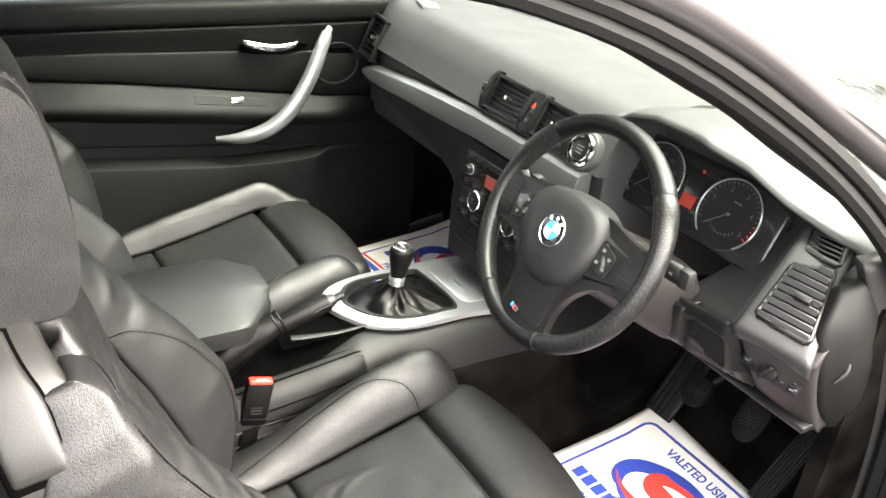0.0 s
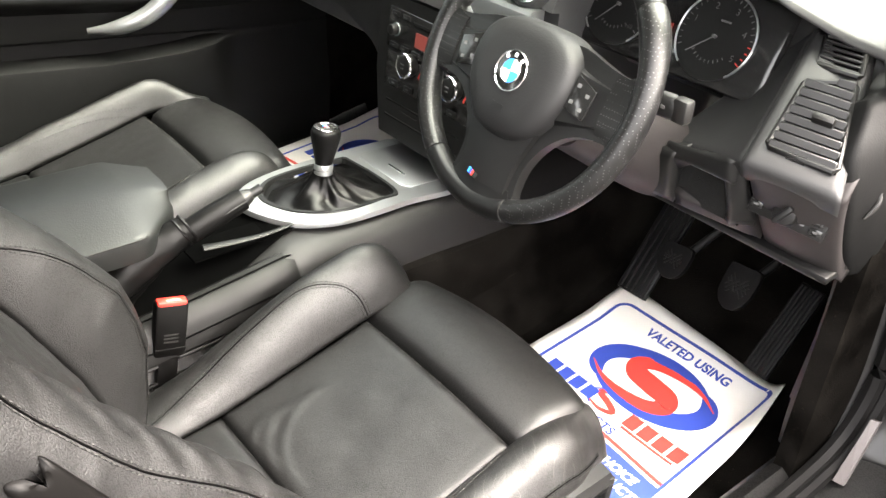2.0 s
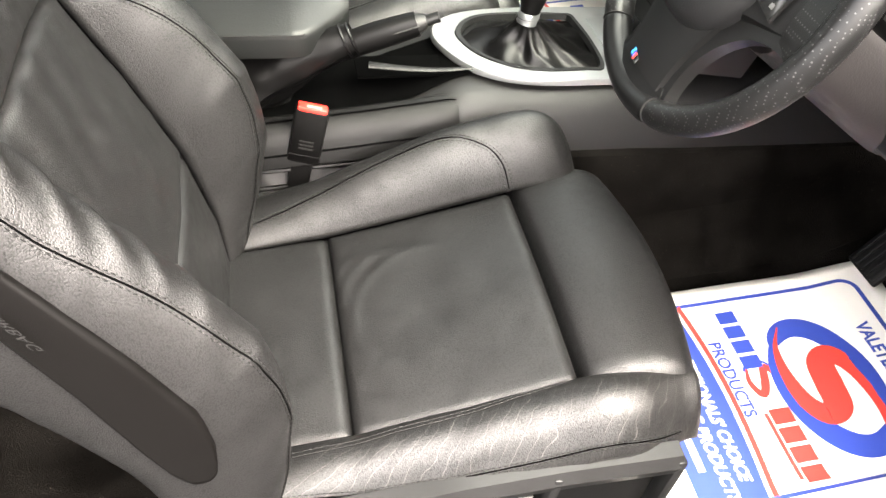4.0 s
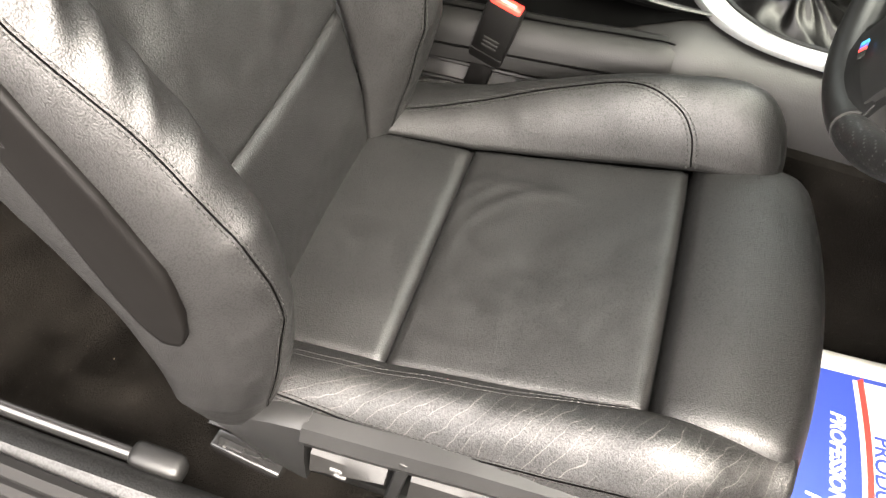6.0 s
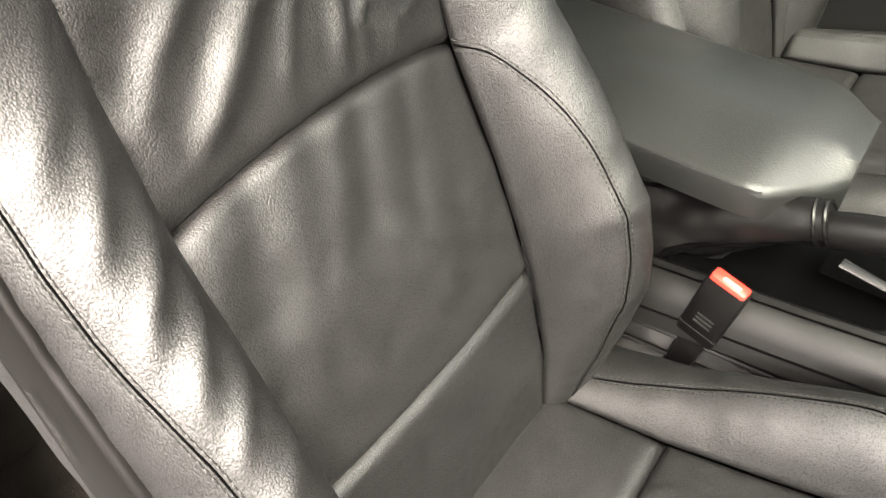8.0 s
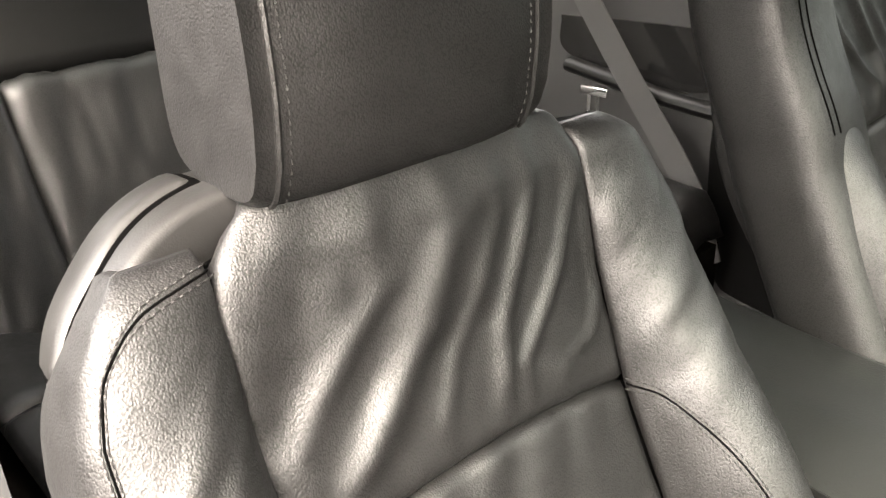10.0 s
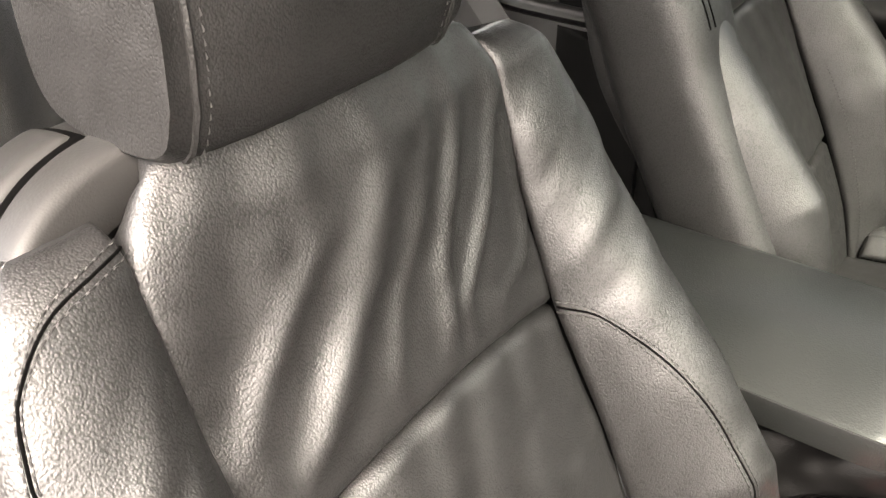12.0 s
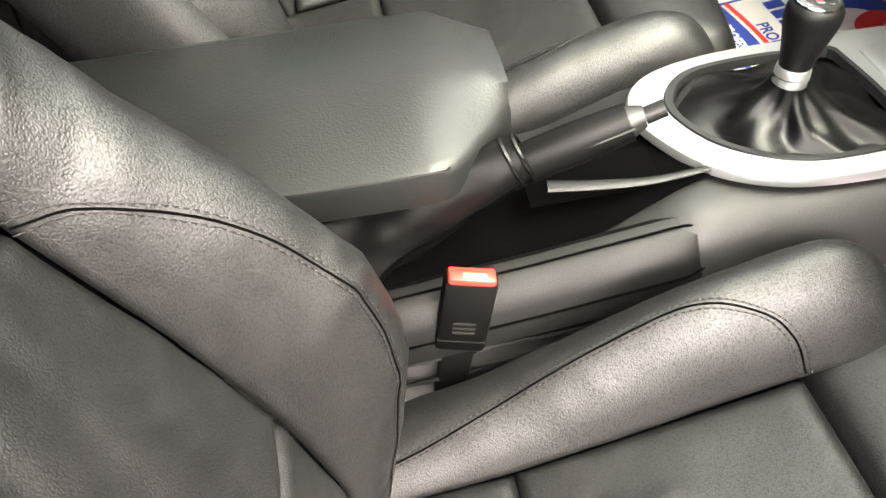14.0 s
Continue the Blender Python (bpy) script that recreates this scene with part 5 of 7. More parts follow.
for k in range(7):
    bt = part("radio_button", box(0.022, 0.008, 0.004, SM @ pose(-0.098 + 0.031 * k, 0.031, 0.010), 0.001), PLASTIC, stack)
    part("button_mark", box(0.008, 0.0016, 0.0005, SM @ pose(-0.098 + 0.031 * k, 0.031, 0.0125)), WHITE_INK, bt)
for x in (-0.100, -0.070):
    bt = part("radio_button", box(0.020, 0.008, 0.004, SM @ pose(x, 0.084, 0.010), 0.001), PLASTIC, stack)
    part("button_mark", box(0.008, 0.0014, 0.0005, SM @ pose(x, 0.084, 0.0125)), WHITE_INK, bt)
part("climate_face", box(0.230, 0.062, 0.006, SM @ pose(-0.002, -0.012, 0.006), 0.003), GLOSS, stack, "gloss black climate panel")
for x in (-0.045, 0.075):
    kn = part("climate_knob", cyl(0.020, 0.020, SM @ pose(x, 0.010, 0.018), 0.017, 32, 0.003), PLASTIC, stack, "black temperature knob with a silver ring")
    part("knob_ring", tube([SM @ Vector((x + 0.019 * math.cos(a), 0.010 + 0.019 * math.sin(a), 0.025)) for a in (2 * math.pi * k / 32 for k in range(32))], 0.0028, 8, closed=True, up=(0, -1, 0)), CHROME, kn, "bright chrome ring")
    part("knob_mark", join(box(0.010, 0.002, 0.0006, SM @ pose(x, 0.013, 0.0285)), box(0.008, 0.002, 0.0006, SM @ pose(x, 0.006, 0.0285))), WHITE_INK, kn)
    part("heat_mark", box(0.003, 0.014, 0.0006, SM @ pose(x + 0.026, 0.000, 0.0095, 0, 0, -25)), RED_INK, kn)
    for k in range(3):
        part("knob_icon", box(0.006, 0.006, 0.0006, SM @ pose(x - 0.030 + 0.003 * abs(k - 1), 0.026 - 0.016 * k, 0.0095)), WHITE_INK, kn)
for k in range(5):
    bt = part("climate_button", box(0.022, 0.010, 0.004, SM @ pose(-0.085 + 0.040 * k, -0.033, 0.010), 0.001), PLASTIC, stack)
    part("button_mark", box(0.008, 0.002, 0.0005, SM @ pose(-0.085 + 0.040 * k, -0.033, 0.0125)), WHITE_INK, bt)
part("climate_screen", box(0.045, 0.016, 0.002, SM @ pose(0.015, 0.012, 0.0095)), GLOSS, stack)
for k in range(2):
    part("stack_slot", box(0.20, 0.003, 0.004, SM @ pose(-0.004, -0.068 - 0.028 * k, 0.0065)), RUBBER, stack)
part("stack_mark", box(0.05, 0.003, 0.0006, SM @ pose(-0.04, -0.080, 0.0068)), GREY_TRIM, stack)

# ---- steering wheel ----
WM = pose(0.378, 0.513, 0.939, 65, 0, 0)
PERF = grained_plastic("perforated_leather", (0.004, 0.004, 0.004), 0.36, 900.0, 0.2)
_n, _l, _p = nodes_of(PERF)
_dots = tex(PERF, "Voronoi", coords(PERF, (1, 1, 1)), 260.0)
_dots.inputs["Randomness"].default_value = 0.12
_l.new(mix_colour(PERF, ramp(PERF, _dots.outputs["Distance"], 0.16, 0.26, 1.0, 0.0), (0.004, 0.004, 0.004), (0.05, 0.05, 0.05)), _p.inputs["Base Color"])
wheel = thing("steering_wheel", "black leather three-spoke sports steering wheel with perforated grips", "steering wheel")
R = 0.171


def rim_arc(a0, a1, n):
    pts = []
    for k in range(n + 1):
        a = math.radians(a0 + (a1 - a0) * k / n)
        pts.append(WM @ Vector((R * math.sin(a), R * math.cos(a), 0.0)))
    return pts


def grip(a):
    return 0.0148 + 0.0022 * (math.exp(-((a - 55) / 14) ** 2) + math.exp(-((a + 55) / 14) ** 2))


for a0, a1, mt, lb in ((-42, 48, RIM_LEATHER, "smooth black leather rim"), (48, 162, PERF, "perforated black leather grip"), (162, 215, RIM_LEATHER, "smooth black leather rim"), (215, 318, PERF, "perforated black leather grip")):
    part("rim", tube(rim_arc(a0 + 0.25, a1 - 0.25, 48), lambda f, a0=a0, a1=a1: grip((a0 + (a1 - a0) * f + 180) % 360 - 180) * (0.93 if f in (0.0, 1.0) else 1.0), 20, up=(0, -0.906, 0.42), flat=1.15), mt, wheel, lb)
for a in (-42, 48, 162, 215):
    c = rim_arc(a - 0.15, a + 0.15, 2)
    part("rim_seam", tube(c, 0.0153, 20, up=(0, -0.906, 0.42), flat=1.15), THREAD, wheel, "pale stitched seam")


def super_pad(w, hu, hd, depth, n=56, p=2.6):
    """A domed pad: outline wider at the top, bulging towards the driver."""
    rings = []
    for s, z in ((1.0, -0.02), (1.0, 0.0), (0.985, depth * 0.45), (0.94, depth * 0.72), (0.85, depth * 0.9), (0.6, depth * 0.99), (0.25, depth), (0.02, depth)):
        ring = []
        for k in range(n):
            a = 2 * math.pi * k / n
            c, sn = math.cos(a), math.sin(a)
            r = (abs(c) ** p + abs(sn) ** p) ** (-1 / p)
            y = (hu if sn > 0 else hd) * sn * r
            ww = w * (1 - 0.16 * smooth_step(-y, 0.0, hd))
            ring.append(WM @ Vector((s * ww * c * r, s * y, z - 0.006)))
        rings.append(ring)
    return loft(rings)


part("airbag_pad", super_pad(0.084, 0.062, 0.088, 0.038), DASH_SHADED, wheel, "grained black airbag pad")
RM = WM @ pose(0, -0.006, 0.0325) @ Matrix.Scale(0.74, 4)
rd = part("roundel", cyl(0.0335, 0.003, RM, seg=48, bevel=0.0008), GLOSS, wheel, "round badge with blue and white quarters")
part("roundel_rim", tube([RM @ Vector((0.033 * math.cos(a), 0.033 * math.sin(a), 0.0015)) for a in (2 * math.pi * k / 48 for k in range(48))], 0.0013, 6, closed=True, up=(0, -0.9, 0.4)), CHROME, rd, "chrome badge rim")
part("roundel_ring", tube([RM @ Vector((0.020 * math.cos(a), 0.020 * math.sin(a), 0.0016)) for a in (2 * math.pi * k / 48 for k in range(48))], 0.0009, 6, closed=True, up=(0, -0.9, 0.4)), CHROME, rd)
SKYBLUE = material("sky_blue_enamel", (0.03, 0.27, 0.72), 0.2)
WHITE = material("white_enamel", (0.80, 0.80, 0.80), 0.25)
for q in range(4):
    fan = [(0, 0)] + [(0.0195 * math.cos(math.radians(90 * q + 9 * k)), 0.0195 * math.sin(math.radians(90 * q + 9 * k))) for k in range(11)]
    part("roundel_quarter", prism(fan, 0.0006, RM @ pose(0, 0, 0.0016)), SKYBLUE if q in (1, 3) else WHITE, rd, "blue enamel" if q in (1, 3) else "white enamel")
for k, a in enumerate((130, 90, 50)):
    part("roundel_mark", box(0.006, 0.007, 0.0005, RM @ pose(0.0265 * math.cos(math.radians(a)), 0.0265 * math.sin(math.radians(a)), 0.0018, 0, 0, a - 90)), WHITE, rd)
part("airbag_mark", box(0.020, 0.007, 0.0004, WM @ pose(0, -0.050, 0.0325, 4, 0, 0)), PLASTIC, wheel)


def spoke(points, widths, thick, mat, label):
    rings = []
    for (x, y, z), (w, ang) in zip(points, widths):
        d = Vector((math.cos(math.radians(ang)), math.sin(math.radians(ang)), 0))
        ring = []
        for s, t in ((-1, -0.4), (-1, 0.3), (-0.85, 0.85), (0, 1.0), (0.85, 0.85), (1, 0.3), (1, -0.4), (0, -0.6)):
            ring.append(WM @ (Vector((x, y, z)) + d * s * w / 2 + Vector((0, 0, t * thick))))
        rings.append(ring)
    return part("spoke", loft(rings), mat, wheel, label, sharp=35)


for sgn in (-1, 1):
    sp = spoke([(sgn * 0.055, -0.006, 0.002), (sgn * 0.090, -0.006, 0.000), (sgn * 0.130, -0.004, -0.004), (sgn * 0.162, -0.002, -0.003)], [(0.085, 90), (0.066, 90), (0.052, 90), (0.050, 90)], 0.012, PLASTIC, "satin black spoke")
    bp = part("switch_pad", prism([(sgn * x, y) for x, y in ((0.084, 0.022), (0.116, 0.010), (0.112, -0.026), (0.080, -0.020))][::sgn], 0.004, WM @ pose(0, 0, 0.0115), 0.001), GLOSS, sp, "gloss black switch pad")
    for dx, dy in ((0.091, 0.010), (0.107, 0.002), (0.088, -0.010), (0.104, -0.015)):
        part("switch_mark", box(0.0055, 0.0045, 0.0006, WM @ pose(sgn * dx, dy, 0.0158)), WHITE_INK, bp)
half = catmull([(0.164, 0.036, 0), (0.120, 0.040, 0), (0.070, 0.052, 0)], 8) + catmull([(0.164, -0.040, 0), (0.128, -0.040, 0), (0.096, -0.050, 0), (0.070, -0.074, 0), (0.056, -0.104, 0), (0.054, -0.132, 0), (0.060, -0.158, 0)], 22)
right = [(q.x, q.y) for q in half[7::-1]] + [(q.x, q.y) for q in half[8:]]
part("spoke_frame", prism([(-x, y) for x, y in right] + right[::-1], 0.015, WM @ pose(0, 0, -0.010), 0.004), PLASTIC, wheel, "satin black spoke frame")
part("lower_trim", loft([[WM @ Vector((x, y, z)) for x, y, z in ((-w, yy, -0.002), (-w * 0.93, yy, zt * 0.75), (-w * 0.6, yy, zt), (0, yy, zt + 0.001), (w * 0.6, yy, zt), (w * 0.93, yy, zt * 0.75), (w, yy, -0.002), (0, yy, -0.012))] for w, yy, zt in ((0.066, -0.050, 0.014), (0.058, -0.072, 0.015), (0.050, -0.098, 0.015), (0.046, -0.122, 0.014), (0.046, -0.146, 0.012))]), PLASTIC, wheel, "satin black lower spoke trim", sharp=35)
part("spoke", loft([[WM @ Vector((x, y, z)) for x, y, z in ((-w, yy, -0.010), (-w * 0.95, yy, 0.006), (-w * 0.5, yy, 0.011), (0, yy, 0.012), (w * 0.5, yy, 0.011), (w * 0.95, yy, 0.006), (w, yy, -0.010), (0, yy, -0.014))] for w, yy in ((0.050, -0.140), (0.056, -0.152), (0.066, -0.164), (0.070, -0.172))]), RIM_LEATHER, wheel, "leather spoke root")
for sgn in (-1, 1):
    part("spoke", loft([[WM @ Vector((sgn * x, y, z)) for y, z in ((h, -0.010), (h * 0.9, 0.006), (h * 0.4, 0.010), (-h * 0.4, 0.010), (-h * 0.9, 0.006), (-h, -0.010))] for x, h in ((0.128, 0.036), (0.142, 0.040), (0.156, 0.050), (0.166, 0.062))]), PERF, wheel, "perforated leather spoke root")
mb = part("badge_stripes", box(0.003, 0.007, 0.001, WM @ pose(-0.016, -0.138, 0.0165, 0, 0, -12)), SKYBLUE, wheel, "tricolour badge stripes")
part("badge_stripe", box(0.003, 0.007, 0.001, WM @ pose(-0.0125, -0.139, 0.0167, 0, 0, -12)), BLUE_INK, mb)
part("badge_stripe", box(0.003, 0.007, 0.001, WM @ pose(-0.009, -0.140, 0.0168, 0, 0, -12)), RED_INK, mb)
part("badge_letter", box(0.007, 0.007, 0.001, WM @ pose(-0.003, -0.141, 0.0169, 0, 0, -12)), CHROME, mb)

# ---- centre console ----
console = thing("centre_console", "black centre console with satin silver shift surround", "console")


def console_ring(y):
    f = smooth_step(y, 0.22, 0.36)
    top = interp(y, [-0.32, 0.0, 0.25, 0.34, 0.60, 0.68, 0.95, 1.2], [0.50, 0.53, 0.555, 0.590, 0.594, 0.602, 0.62, 0.62])
    rs = 0.060 + 0.022 * f
    return [(-0.165, y, 0.33), (-0.160, y, 0.46), (-0.148, y, top - 0.05), (-0.130, y, top - 0.006), (-0.10, y, top), (rs - 0.03, y, top), (rs, y, top - 0.008), (rs + 0.018, y, top - 0.035), (rs + 0.030, y, top - 0.10), (0.120, y, 0.42), (0.125, y, 0.33)]


part("console_body", loft([console_ring(-0.32 + 1.5 * k / 80) for k in range(81)]), CONSOLE, console, "black grained console body", sharp=50)
part("tunnel_carpet", loft([[(0.110, y, 0.505), (0.118, y, 0.498), (0.126, y, 0.42), (0.131, y, 0.27), (0.10, y, 0.27)] for y in (0.46, 0.6, 0.8, 1.0, 1.15)]), CARPET, console, "black carpet tunnel lining")


def rounded(points, n=64):
    return [(p.x, p.y) for p in catmull([(x, y, 0) for x, y in points + points[:1]], n + 1)[:-1]]


TRIM = [(-0.140, 0.685), (-0.144, 0.55), (-0.138, 0.42), (-0.112, 0.347), (-0.060, 0.321), (0.008, 0.344), (0.050, 0.382), (0.074, 0.447), (0.077, 0.56), (0.071, 0.685)]
BOOT = [(-0.116, 0.560), (-0.122, 0.47), (-0.110, 0.392), (-0.062, 0.357), (-0.004, 0.373), (0.034, 0.412), (0.053, 0.462), (0.053, 0.53), (0.047, 0.563), (-0.03, 0.568)]
out_pts, in_pts = rounded(TRIM, 72), rounded(BOOT, 72)


def ring_band(outer, inner, z0, z1, lip=0.004):
    bm = bmesh.new()
    n = len(outer)
    lv = [[bm.verts.new((x, y, z)) for x, y in loop] for loop, z in ((outer, z0), (outer, z1 - lip), ([(x * 0.985 + CX * 0.015 - 0.0, y * 0.99 + 0.005) for x, y in outer], z1), (inner, z1 + 0.001), (inner, z0))]
    for a, b in zip(lv, lv[1:]):
        for k in range(n):
            bm.faces.new((a[k], a[(k + 1) % n], b[(k + 1) % n], b[k]))
    return bm


cen = (-0.03, 0.48)


def sample_loop(loop, n=96):
    """The loop cut by rays from its middle, at even angles."""
    out = []
    for k in range(n):
        a = 2 * math.pi * k / n
        d = (math.cos(a), math.sin(a))
        best = None
        for (x0, y0), (x1, y1) in zip(loop, loop[1:] + loop[:1]):
            ux, uy = x1 - x0, y1 - y0
            den = d[0] * uy - d[1] * ux
            if abs(den) < 1e-12:
                continue
            t = ((x0 - cen[0]) * uy - (y0 - cen[1]) * ux) / den
            s = ((x0 - cen[0]) * d[1] - (y0 - cen[1]) * d[0]) / den
            if t > 0 and -1e-6 <= s <= 1 + 1e-6:
                best = t if best is None else max(best, t)
        out.append((cen[0] + d[0] * best, cen[1] + d[1] * best))
    return out


sl_out, sl_in = sample_loop(out_pts), sample_loop(in_pts)
part("shift_surround", ring_band(sl_out, sl_in, 0.597, 0.606), SILVER, console, "satin silver shift surround", sharp=28)
tray = [(-0.100, 0.580), (0.030, 0.580), (0.044, 0.592), (0.050, 0.676), (-0.108, 0.676), (-0.106, 0.592)]
part("tray_lid", prism(tray, 0.006, pose(0, 0, 0.603), 0.002), SILVER, console, "brushed silver tray lid")
part("tray_gap", tube([(x * 1.03, y, 0.605) for x, y in tray] + [(tray[0][0] * 1.03, tray[0][1], 0.605)], 0.0012, 6), RUBBER, console)
part("tray_notch", box(0.050, 0.004, 0.002, pose(-0.02, 0.607, 0.6095, 0, 0, 0), 0.0005), CHROME, console)

# shift boot and knob
boot = part("boot_frame", loft([[(x, y, 0.604) for x, y in sl_in], [(cen[0] + (x - cen[0]) * 0.99, cen[1] + (y - cen[1]) * 0.99, 0.609) for x, y in sl_in], [(cen[0] + (x - cen[0]) * 0.93, cen[1] + (y - cen[1]) * 0.93, 0.609) for x, y in sl_in], [(cen[0] + (x - cen[0]) * 0.91, cen[1] + (y - cen[1]) * 0.91, 0.600) for x, y in sl_in]], caps=False), PLASTIC, console, "black plastic boot frame")
gear = thing("gear_lever", "black leather gear lever with a pleated gaiter", "gear lever")
rings = []
for k in range(22):
    f = k / 21
    s = (1 - f) ** 1.6 * 0.80 + 0.135
    z = 0.598 + 0.062 * f ** 1.25
    ring = []
    for i, (x, y) in enumerate(sl_in):
        a = 2 * math.pi * i / len(sl_in)
        pl = 1 + 0.10 * math.sin(5 * a + 4 * f) * math.sin(math.pi * min(1, f * 1.1)) + 0.05 * math.sin(11 * a - 3 * f) * math.sin(math.pi * f)
        top = 0.016
        rx, ry = (x - cen[0]), (y - cen[1])
        r = math.hypot(rx, ry) * s * pl
        r = max(r, top)
        ring.append((-0.012 * f + cen[0] * (1 - f) + r * math.cos(a), (cen[1] * (1 - f) + 0.452 * f) + r * math.sin(a), z + 0.004 * math.sin(7 * a + 9 * f) * (1 - f)))
    rings.append(ring)
part("gaiter", loft(rings), LEATHER_SOFT, gear, "soft pleated black leather gaiter")
KM = pose(-0.012, 0.452, 0.655, -6, 0, 0)
part("collar", cyl(0.0165, 0.018, KM @ pose(0, 0, 0.004), 0.0155, 32, 0.002), SILVER, gear, "satin silver collar")
prof = [(0.0145, 0.012), (0.016, 0.02), (0.0195, 0.036), (0.0235, 0.052), (0.0250, 0.062), (0.0245, 0.069), (0.0215, 0.0735), (0.019, 0.074)]
part("knob", loft([[KM @ Vector((r * 0.92 * math.cos(a), r * math.sin(a), z)) for a in (2 * math.pi * k / 40 for k in range(40))] for r, z in [(p.x, p.y) for p in catmull([(a, b, 0) for a, b in prof], 28)]]), PAD_LEATHER, gear, "stitched black leather knob")
kt = part("knob_top", cyl(0.0195, 0.003, KM @ pose(0, 0, 0.0745), 0.018, 36, 0.001), GLOSS, gear, "gloss black shift pattern cap")
part("knob_ring", tube([KM @ Vector((0.0195 * 0.95 * math.cos(a), 0.0198 * math.sin(a), 0.0755)) for a in (2 * math.pi * k / 36 for k in range(36))], 0.0011, 6, closed=True), CHROME, kt)
for k, mt in enumerate((SKYBLUE, BLUE_INK, RED_INK, CHROME)):
    part("badge_stripe", box(0.0026, 0.006, 0.0006, KM @ pose(-0.006 + 0.0032 * k, 0.0, 0.0763, 0, 0, -14)), mt, kt)
for dx, dy, body in ((-0.009, 0.009, "1"), (-0.001, 0.011, "3"), (0.008, 0.009, "5"), (-0.009, -0.012, "2"), (-0.001, -0.014, "4"), (0.008, -0.012, "6")):
    lettering("numeral", body, 0.006, WHITE_INK, kt, flat_place(KM @ pose(dx - 0.0015, dy - 0.002, 0.0764)))

# handbrake
brake = thing("handbrake", "black leather handbrake lever with a gathered gaiter", "handbrake")
HB = catmull([(0.040, 0.150, 0.632), (0.045, 0.195, 0.653), (0.050, 0.238, 0.671), (0.053, 0.276, 0.685)], 24)
part("grip", tube(HB, lambda f: 0.0150 + 0.002 * math.sin(math.pi * f), 16, flat=1.15), PAD_LEATHER, brake, "stitched black leather grip")
part("grip_end", tube([HB[-1], HB[-1] + Vector((0.001, 0.006, 0.003)), HB[-1] + Vector((0.002, 0.012, 0.005))], lambda f: 0.014 - 0.005 * f, 16), GREY_TRIM, brake, "grey metal lever end")
part("release_button", tube([HB[-1] + Vector((0.002, 0.012, 0.005)), HB[-1] + Vector((0.004, 0.028, 0.012))], lambda f: 0.0075, 12), PLASTIC, brake, "black release button")
gpath = catmull([(0.020, 0.020, 0.560), (0.026, 0.070, 0.590), (0.034, 0.115, 0.620), (0.041, 0.155, 0.643), (0.045, 0.190, 0.660)], 30)
rings = []
for i, q in enumerate(gpath):
    f = i / 29
    r = interp(f, [0, 0.25, 0.6, 0.9, 1.0], [0.046, 0.036, 0.026, 0.021, 0.020])
    t = (gpath[min(i + 1, 29)] - gpath[max(i - 1, 0)]).normalized()
    sd = Vector((1, 0, 0))
    up = sd.cross(t).normalized() * -1
    rings.append([q + r * (1 + 0.10 * math.sin(4 * a + 9 * f) * (1 - f) + 0.16 * (1.15 - f) * noise.noise((7 * f, 2.4 * math.cos(a) + 2 * f, 2.4 * math.sin(a)))) * (math.cos(a) * sd + 1.1 * math.sin(a) * up) for a in (2 * math.pi * k / 36 for k in range(36))])
part("gaiter", loft(rings), PAD_LEATHER, brake, "loose black leather gaiter")
for k in (3, 4):
    part("gaiter_seam", tube([Vector(r[k]) for r in rings], 0.0008, 6), SEAM_SHADE, brake)
part("grip_seam", tube([q + Vector((0.0150, 0, 0.004)) for q in HB], 0.0012, 6), THREAD, brake, "pale stitched seam")
for i in (27, 29):
    part("gaiter_band", tube([Vector(p) for p in rings[i]], 0.0022, 6, closed=True), LEATHER_SOFT, brake)
# flat black plate: the recess isn't cut, its shade is in the colour
part("brake_slot_shade", prism([(-0.025, 0.20), (0.030, 0.20), (0.028, 0.37), (-0.005, 0.405), (-0.025, 0.34)], 0.004, pose(0, 0, 0.5865)), SEAM_SHADE, console, "near-black plate painted in for the shaded handbrake recess")
part("slot_frame", tube(catmull([(0.030, 0.215, 0.609), (0.037, 0.262, 0.607), (0.040, 0.31, 0.605), (0.034, 0.365, 0.603)], 24), lambda f: 0.0075 - 0.004 * f, 10, flat=0.45), CONSOLE, console, "satin black recess edge")
# black sheet over the console top, imitating the shaded void below the lever
part("handbrake_shade", loft([[(min(x, interp(y, [-0.05, 0.24, 0.37], [0.056, 0.056, 0.036])), y, interp(y, [-0.04, 0.0, 0.25, 0.34, 0.37], [0.528, 0.534, 0.5575, 0.592, 0.597]) + 0.006 * noise.noise((x * 60, y * 40, 3)) * (1 - smooth_step(y, 0.2, 0.3)) + h) for x, h in ((-0.085, 0.0), (-0.06, 0.002), (-0.02, 0.004), (0.02, 0.004), (0.045, 0.002), (0.056, 0.0))] for y in (-0.04 + 0.41 * k / 30 for k in range(31))], closed_ring=False), SEAM_SHADE, brake, "near-black sheet painted in for shade round the handbrake")
# leather pad beside the handbrake
pad = []
for k in range(56):
    y = 0.02 + 0.335 * k / 55
    e = smooth_step(y, 0.33, 0.355)
    z = interp(y, [0.0, 0.2, 0.36], [0.534, 0.556, 0.577])
    e = math.sqrt(max(0.0, 1 - max(0.0, (y - 0.318) / 0.038) ** 2))
    mid = Vector((0.078, y, z - 0.020))
    pad.append([mid + (Vector(q) - mid) * Vector((0.25 + 0.75 * e, 1, 1)).x for q in ((0.055, y, z - 0.012), (0.057, y, z + 0.003), (0.066, y, z + 0.008), (0.086, y, z + 0.002), (0.101, y, z - 0.020), (0.109, y, z - 0.050), (0.09, y, z - 0.060))])
part("side_pad", loft(pad), PAD_LEATHER, console, "black leather trim pad")
